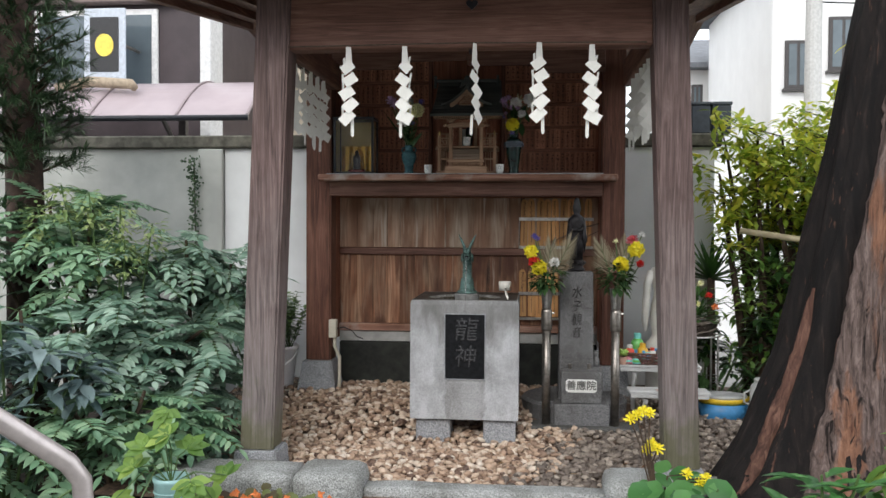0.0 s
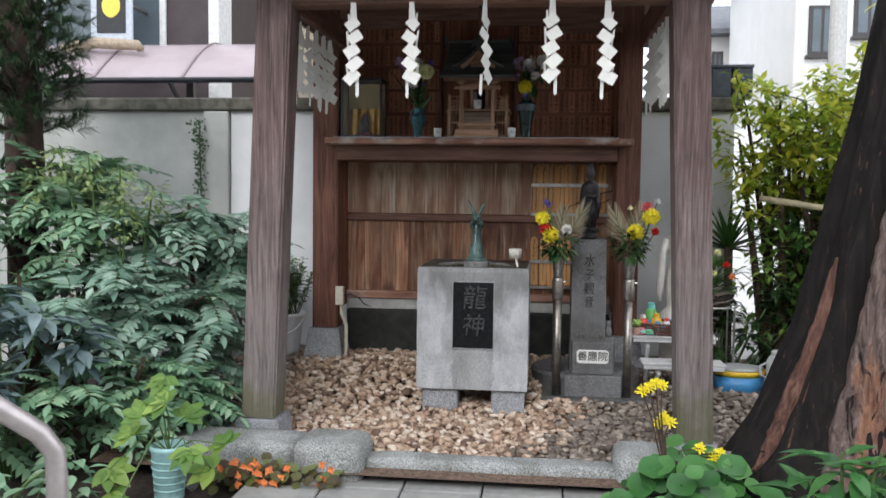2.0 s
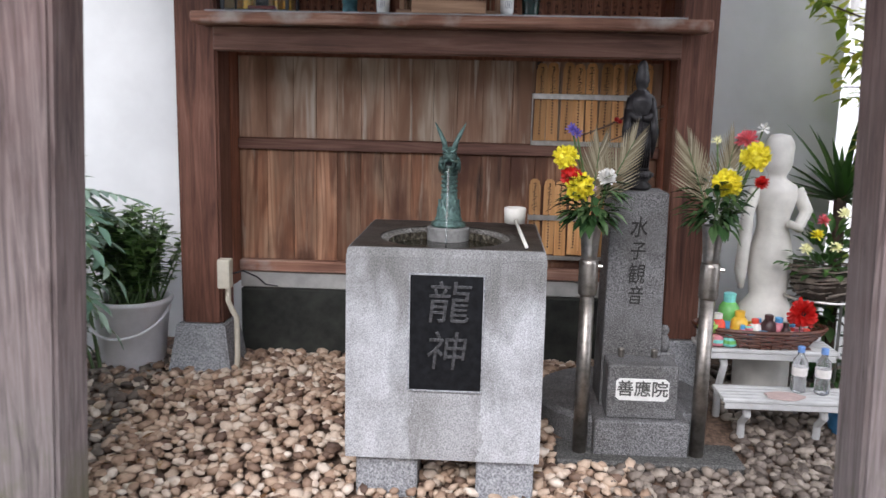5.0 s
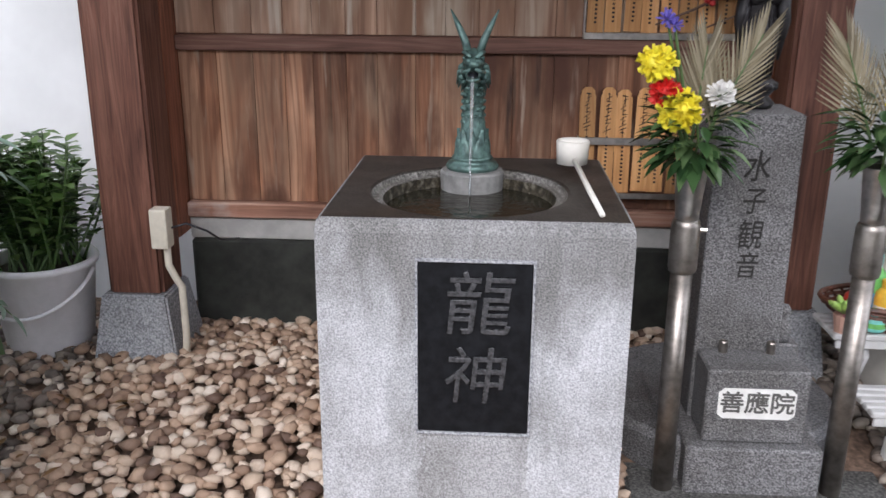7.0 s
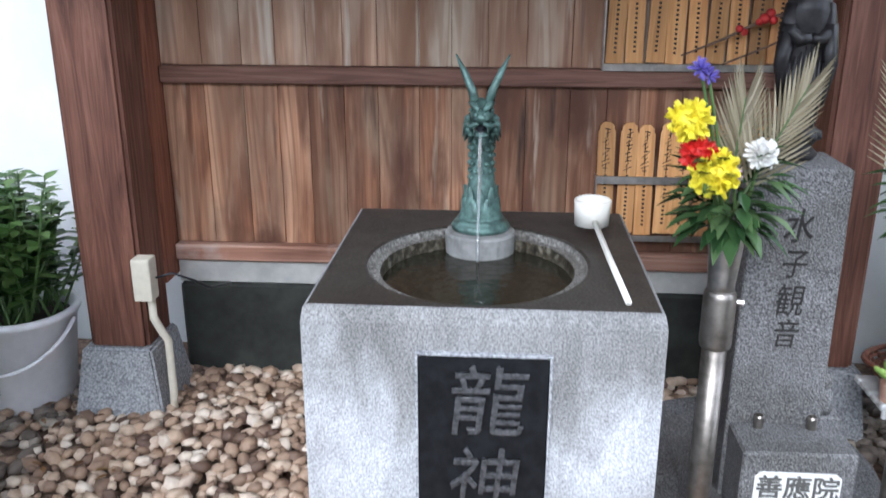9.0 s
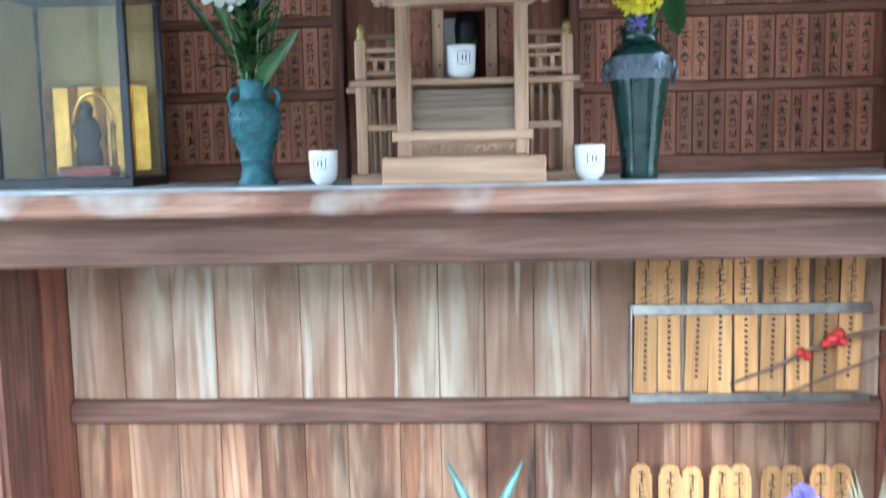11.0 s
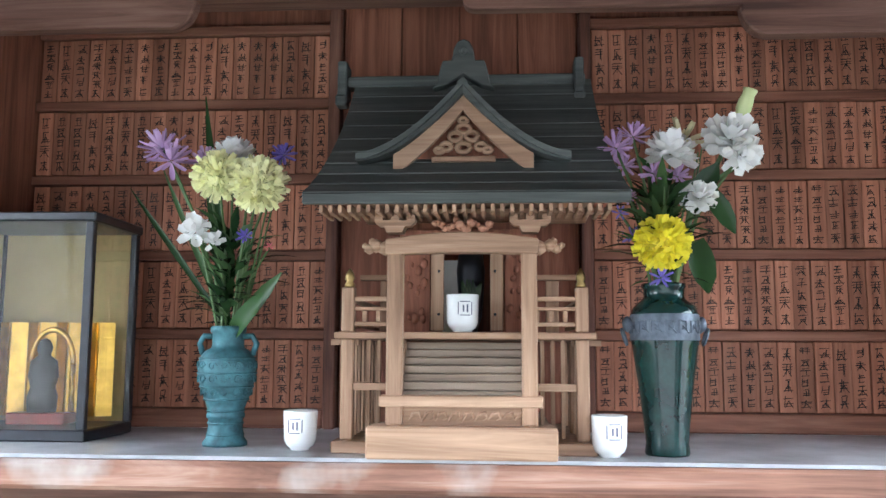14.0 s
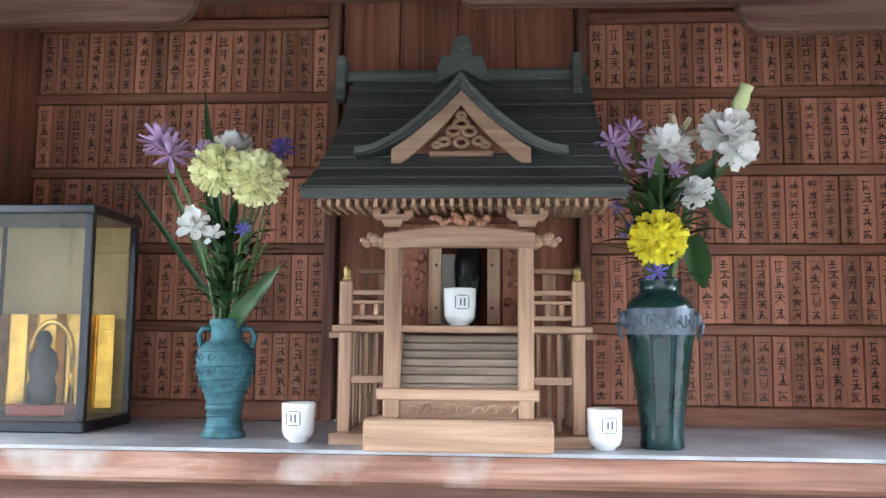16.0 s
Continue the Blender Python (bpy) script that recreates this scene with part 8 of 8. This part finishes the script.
# ---- neighbouring buildings ----
def facade(name, x0, x1, y0, y1, z1, mat, label, windows, roof, frame_mat, pane_mat):
    h = thing(name, ((x0 + x1) / 2, (y0 + y1) / 2, -0.36), label, "house")
    part("wall", box(x0, x1, y0, y1, -0.4, z1, 0.02), mat, h)
    if roof:
        part("roof", prism([(y0 - 0.5, z1), (y0 - 0.5, z1 + 0.12), ((y0 + y1) / 2, z1 + 1.5), (y1 + 0.5, z1 + 0.12), (y1 + 0.5, z1)], "x", x0 - 0.4, x1 + 0.4), roof, h, "grey tiled roof")
    for wx, wz, ww, wh in windows:
        wd = part("window", box(wx - ww / 2, wx + ww / 2, y0 - 0.05, y0 - 0.002, wz, wz + wh, 0.01), frame_mat, h)
        part("pane", box(wx - ww / 2 + 0.07, wx - 0.03, y0 - 0.06, y0 - 0.051, wz + 0.07, wz + wh - 0.07, 0.0), pane_mat, wd)
        part("pane", box(wx + 0.03, wx + ww / 2 - 0.07, y0 - 0.06, y0 - 0.051, wz + 0.07, wz + wh - 0.07, 0.0), pane_mat, wd)
        part("sill", box(wx - ww / 2 - 0.05, wx + ww / 2 + 0.05, y0 - 0.12, y0 - 0.002, wz - 0.06, wz - 0.002, 0.01), frame_mat, wd)
    return h


M_WHITEWALL = plain("white_render", (0.80, 0.80, 0.80), 0.8, var=0.03, scale=1.5)
M_BROWNWALL = plain("dark_brown_cladding", (0.055, 0.04, 0.045), 0.6, var=0.15, scale=3)
M_BEIGEWALL = plain("beige_render", (0.60, 0.52, 0.40), 0.8, var=0.06, scale=2)
M_GREYROOF = plain("grey_roof_tile", (0.14, 0.15, 0.17), 0.6, var=0.2, scale=5)
M_DKFRAME = plain("dark_frame", (0.06, 0.055, 0.055), 0.5)
M_WHFRAME = plain("white_frame", (0.70, 0.70, 0.70), 0.5)
M_PANE = plain("window_glass", (0.12, 0.15, 0.17), 0.06, var=0.2, scale=1.0)
facade("white_house", 5.25, 13.0, 18.0, 24.0, 6.6, M_WHITEWALL, "white rendered town house with dark framed windows", [(5.75, 3.95, 0.5, 0.95), (6.6, 4.3, 0.55, 1.05), (8.2, 4.2, 0.9, 1.5), (5.9, 1.0, 0.9, 1.4), (8.3, 1.0, 1.6, 1.4), (11.3, 3.9, 1.2, 1.5)], M_GREYROOF, M_DKFRAME, M_PANE)
facade("white_house", 4.7, 6.4, 24.5, 31.0, 5.5, M_WHITEWALL, "distant white house with a grey gable roof", [(5.05, 4.3, 0.3, 0.8), (5.6, 4.35, 0.35, 0.85), (6.1, 4.4, 0.3, 0.85)], M_GREYROOF, M_DKFRAME, M_PANE)
facade("white_building", 2.1, 9.0, 12.5, 12.9, 2.1, M_WHITEWALL, "low white garden wall across the street", [], None, M_DKFRAME, M_PANE)
br_h = facade("brown_building", -14.0, -3.28, 10.0, 18.0, 7.5, M_BROWNWALL, "dark brown clad building with windows", [(-4.55, 2.75, 1.5, 0.95), (-6.4, 2.75, 1.4, 0.95), (-4.6, 5.2, 1.4, 1.2), (-7.0, 5.2, 1.6, 1.2)], None, M_WHFRAME, M_PANE)
part("band", box(-14.0, -3.60, 9.86, 9.997, 3.75, 4.02, 0.02), plain("grey_brown_band", (0.17, 0.13, 0.125), 0.6), br_h)
part("corner_post", box(-3.277, -3.15, 9.9, 10.3, -0.4, 7.5, 0.01), M_WHFRAME, br_h, "white corner post")
facade("beige_house", -3.145, 0.8, 13.0, 20.0, 5.6, M_BEIGEWALL, "beige rendered house with pale curtained window", [(-3.0, 4.05, 1.5, 1.3)], M_GREYROOF, M_WHFRAME, M_PANE)
# street pole
up = thing("utility_pole", (5.1, 15.0, -0.36), "grey concrete utility pole with cables", "utility pole")
part("mast", lathe([(0.15, -0.36), (0.11, 9.0)], (5.1, 15.0, 0), 14), plain("pole_concrete", (0.5, 0.5, 0.49), 0.8), up)
part("cross_arm", box(4.5, 5.7, 14.95, 15.05, 5.35, 5.43, 0.01), M_STEELDULL, up)
part("fitting", lathe([(0.1, 5.0), (0.12, 5.1), (0.12, 5.25), (0.05, 5.3)], (5.35, 14.9, 0), 12), M_STEELDULL, up)
for dz, ex in ((5.45, -8.0), (5.3, -6.0), (5.1, 16.0), (5.6, 18.0), (4.9, 15.0)):
    part("cable", tube([(5.1, 15.0, dz), ((5.1 + ex) / 2, 15.5, dz - 0.12), (ex, 16.0, dz + 0.6)], 0.012, 5), M_BLACKMETAL, up)

# sign board with a yellow disc
sgn = thing("sign_board", (-4.2, 9.5, 2.0), "dark sign board with a yellow disc in a pale frame", "sign")
part("frame", box(-4.45, -3.97, 9.50, 9.53, 2.76, 3.60, 0.01), plain("pale_blue_frame", (0.50, 0.55, 0.62), 0.5), sgn)
part("board", box(-4.375, -4.045, 9.488, 9.4995, 2.90, 3.50, 0.004), plain("dark_board", (0.02, 0.02, 0.022), 0.4), sgn)
part("disc", prism([(-4.205 + 0.105 * math.cos(2 * math.pi * i / 32), 3.19 + 0.125 * math.sin(2 * math.pi * i / 32)) for i in range(32)], "y", 9.482, 9.4875), plain("yellow_paint", (0.85, 0.66, 0.10), 0.5), sgn, "yellow disc")
for x in (-4.4, -4.02):
    part("bracket", tube([(x, 9.53, 3.2), (x, 10.0, 3.2)], 0.02, 6), M_STEELDULL, sgn)

# curved canopy behind the wall
can = thing("carport_canopy", (-3.0, 8.6, -0.36), "curved translucent pinkish carport canopy with dark gutter", "canopy")
arc = [(8.2 + 0.08 * i, 2.235 + 0.46 * math.sin(math.pi / 2 * min(1.0, i / 12))) for i in range(15)]
prof = arc + [(y, z - 0.012) for y, z in arc[::-1]]
part("sheet", prism(prof, "x", -7.0, -2.15), plain("pink_grey_polycarbonate", (0.42, 0.355, 0.375), 0.25, var=0.08, scale=2), can, "dusty pinkish sheet")
for x in (-6.4, -5.5, -4.6, -3.72, -2.85, -2.16):
    pr = [(y, z + 0.004) for y, z in arc] + [(y, z + 0.02) for y, z in arc[::-1]]
    part("rib", prism(pr, "x", x - 0.012, x + 0.012), plain("rib_grey", (0.26, 0.21, 0.22), 0.5), can)
part("gutter", tube([(-7.0, 8.18, 2.215), (-2.14, 8.18, 2.215)], 0.028, 8), M_BLACKMETAL, can, smooth=True)
for x in (-6.0, -3.2):
    part("post", box(x - 0.04, x + 0.04, 9.2, 9.28, -0.36, 2.5, 0.005), M_DKFRAME, can)
    part("strut", tube([(x, 9.24, 1.9), (x, 8.6, 2.35)], 0.025, 6), M_DKFRAME, can)
# pale roll on the canopy
solid("rolled_mat", tube([(-4.3, 8.7, 2.60), (-3.9, 8.6, 2.635), (-3.45, 8.55, 2.60), (-3.4, 8.5, 2.56)], [0.05, 0.055, 0.05, 0.04], 12), plain("tan_roll", (0.36, 0.29, 0.21), 0.8, var=0.2), "tan rolled mat lying on the canopy", "roll", smooth=True)
# planter boxes on the wall
for x in (1.74, 1.90):
    b = thing("planter_box", (x + 0.07, 7.35, 1.945), "dark slate-blue planter box on the wall coping", "box", "planter boxes on the wall")
    part("body", box(x, x + 0.145, 7.26, 7.46, 1.947, 2.17, 0.008), plain("slate_plastic", (0.035, 0.045, 0.06), 0.5, var=0.2), b)
    part("rim", box(x - 0.006, x + 0.151, 7.254, 7.466, 2.171, 2.195, 0.004), plain("slate_rim", (0.05, 0.06, 0.075), 0.5), b)

# ---- river pebbles ----
def pebble_mat(name, stops, island):
    m = Mat(name, 0.6, spec=0.4)
    r = m.rnd(island)
    c = m.ramp(r, *stops)
    n = m.noise(26, 4, 0.65)
    m.col(m.mix(0.45, c, m.ramp(n, (0.35, (0.30, 0.29, 0.28)), (0.65, (0.70, 0.70, 0.70))), "OVERLAY"))
    m.bump(n, 0.002, 0.5)
    return m.m


TAN = ((0.0, (0.10, 0.06, 0.045)), (0.2, (0.25, 0.165, 0.115)), (0.45, (0.39, 0.27, 0.19)), (0.75, (0.51, 0.395, 0.30)), (1.0, (0.66, 0.57, 0.48)))
GREY = ((0.0, (0.07, 0.055, 0.045)), (0.4, (0.15, 0.12, 0.10)), (0.75, (0.24, 0.20, 0.165)), (1.0, (0.36, 0.31, 0.26)))
shapes = []
prng = random.Random(77)
for k in range(10):
    bm = ball((0, 0, 0), 1.0, None, 1)
    sx, sy, sz = prng.uniform(0.8, 1.15), prng.uniform(0.65, 0.95), prng.uniform(0.45, 0.7)
    for v in bm.verts:
        q = v.co.copy()
        f = 1 + 0.42 * noise.noise(q * 1.9 + Vector((k * 3.1, 0, 0))) + 0.12 * noise.noise(q * 2.6 + Vector((0, k * 2.0, 0)))
        v.co = Vector((q.x * sx, q.y * sy, q.z * sz)) * f
    shapes.append(([v.co.copy() for v in bm.verts], [[v.index for v in f.verts] for f in bm.faces]))
    bm.verts.index_update()
    bm.free()
P_PARTS = {}
for nm, st in (("tan", TAN), ("grey", GREY)):
    mt = pebble_mat(nm + "_pebble", st, False)
    ms = []
    for vs, fs in shapes:
        me = bpy.data.meshes.new("pebble")
        me.from_pydata([tuple(v) for v in vs], [], fs)
        me.materials.append(mt)
        for p in me.polygons:
            p.use_smooth = True
        ms.append(me)
    P_PARTS[nm] = ms
blocked = [(BX0 + 0.02, -0.01, 5.74, 6.34), (0.19, 0.40, 5.74, 6.34), (0.49, 1.23, 5.98, 6.5), (-1.17, -0.86, 4.94, 5.24), (1.19, 1.41, 4.98, 5.2), (-1.22, -0.97, 6.64, 6.9)]
bed = {"tan": ([], []), "grey": ([], [])}
near = 0
y = 4.78
while y < 7.0:
    x = -1.7
    while x < 2.0:
        px, py = x + prng.uniform(-0.022, 0.022), y + prng.uniform(-0.02, 0.02)
        x += 0.033
        if any(a < px < b and c < py < d for a, b, c, d in blocked) or (px - 1.87) ** 2 + (py - 4.78) ** 2 < 0.16:
            continue
        if px > 1.93 and py > 5.2:
            continue
        kind = "grey" if px + prng.uniform(-0.15, 0.15) > 0.5 + 0.25 * (py - 5.0) else "tan"
        if px < -1.25 and prng.random() < 0.6:
            kind = "grey"
        r = prng.uniform(0.019, 0.036)
        pile = 0.05 * max(0.0, 1 - abs(px + 0.55) / 0.7) * max(0.0, 1 - abs(py - 6.2) / 0.6)
        zc = ground_height(px, py) + pile + prng.uniform(-0.008, 0.018)
        m4 = pose(px, py, zc, prng.uniform(-28, 28), prng.uniform(-28, 28), prng.uniform(0, 360)) @ Matrix.Scale(r, 4)
        s = prng.randrange(10)
        if near < 300 and 5.6 < py < 6.25 and -0.75 < px < -0.28:
            ob = new("pebble", P_PARTS["tan"][s])
            ob.parent = gravel_bed
            ob.matrix_basis = m4
            near += 1
            continue
        V, Fc = bed[kind]
        o = len(V)
        V.extend([tuple(m4 @ v) for v in shapes[s][0]])
        Fc.extend([tuple(i + o for i in f) for f in shapes[s][1]])
    y += 0.030
for nm, st in (("tan", TAN), ("grey", GREY)):
    me = bpy.data.meshes.new("pebbles")
    me.from_pydata(bed[nm][0], [], bed[nm][1])
    me.materials.append(pebble_mat(nm + "_pebble_bed", st, True))
    for p in me.polygons:
        p.use_smooth = True
    tagged(new("pebbles", me), "tan and buff rounded river pebbles" if nm == "tan" else "darker grey-brown rounded river pebbles", "pebbles", kind="stuff")
# fallen leaves and twigs on the pebbles
lv = Leaves()
for k in range(110):
    px, py = prng.choice((prng.uniform(-1.6, -0.9), prng.uniform(-1.6, 1.6))), prng.uniform(4.9, 6.8)
    lv.blade((px, py, ground_height(px, py) + 0.035), (prng.uniform(-1, 1), prng.uniform(-1, 1), prng.uniform(-0.1, 0.3)), prng.uniform(0.03, 0.06), prng.uniform(0.012, 0.022), (0, 0, 1), 0.2)
me = lv.mesh("fallen_leaves", leafy("dry_leaf", (0.10, 0.045, 0.02), (0.20, 0.10, 0.04), (0.30, 0.20, 0.08), 0.7))
tagged(new("fallen_leaves", me), "dry brown fallen leaves scattered on the pebbles", "leaves", kind="stuff")
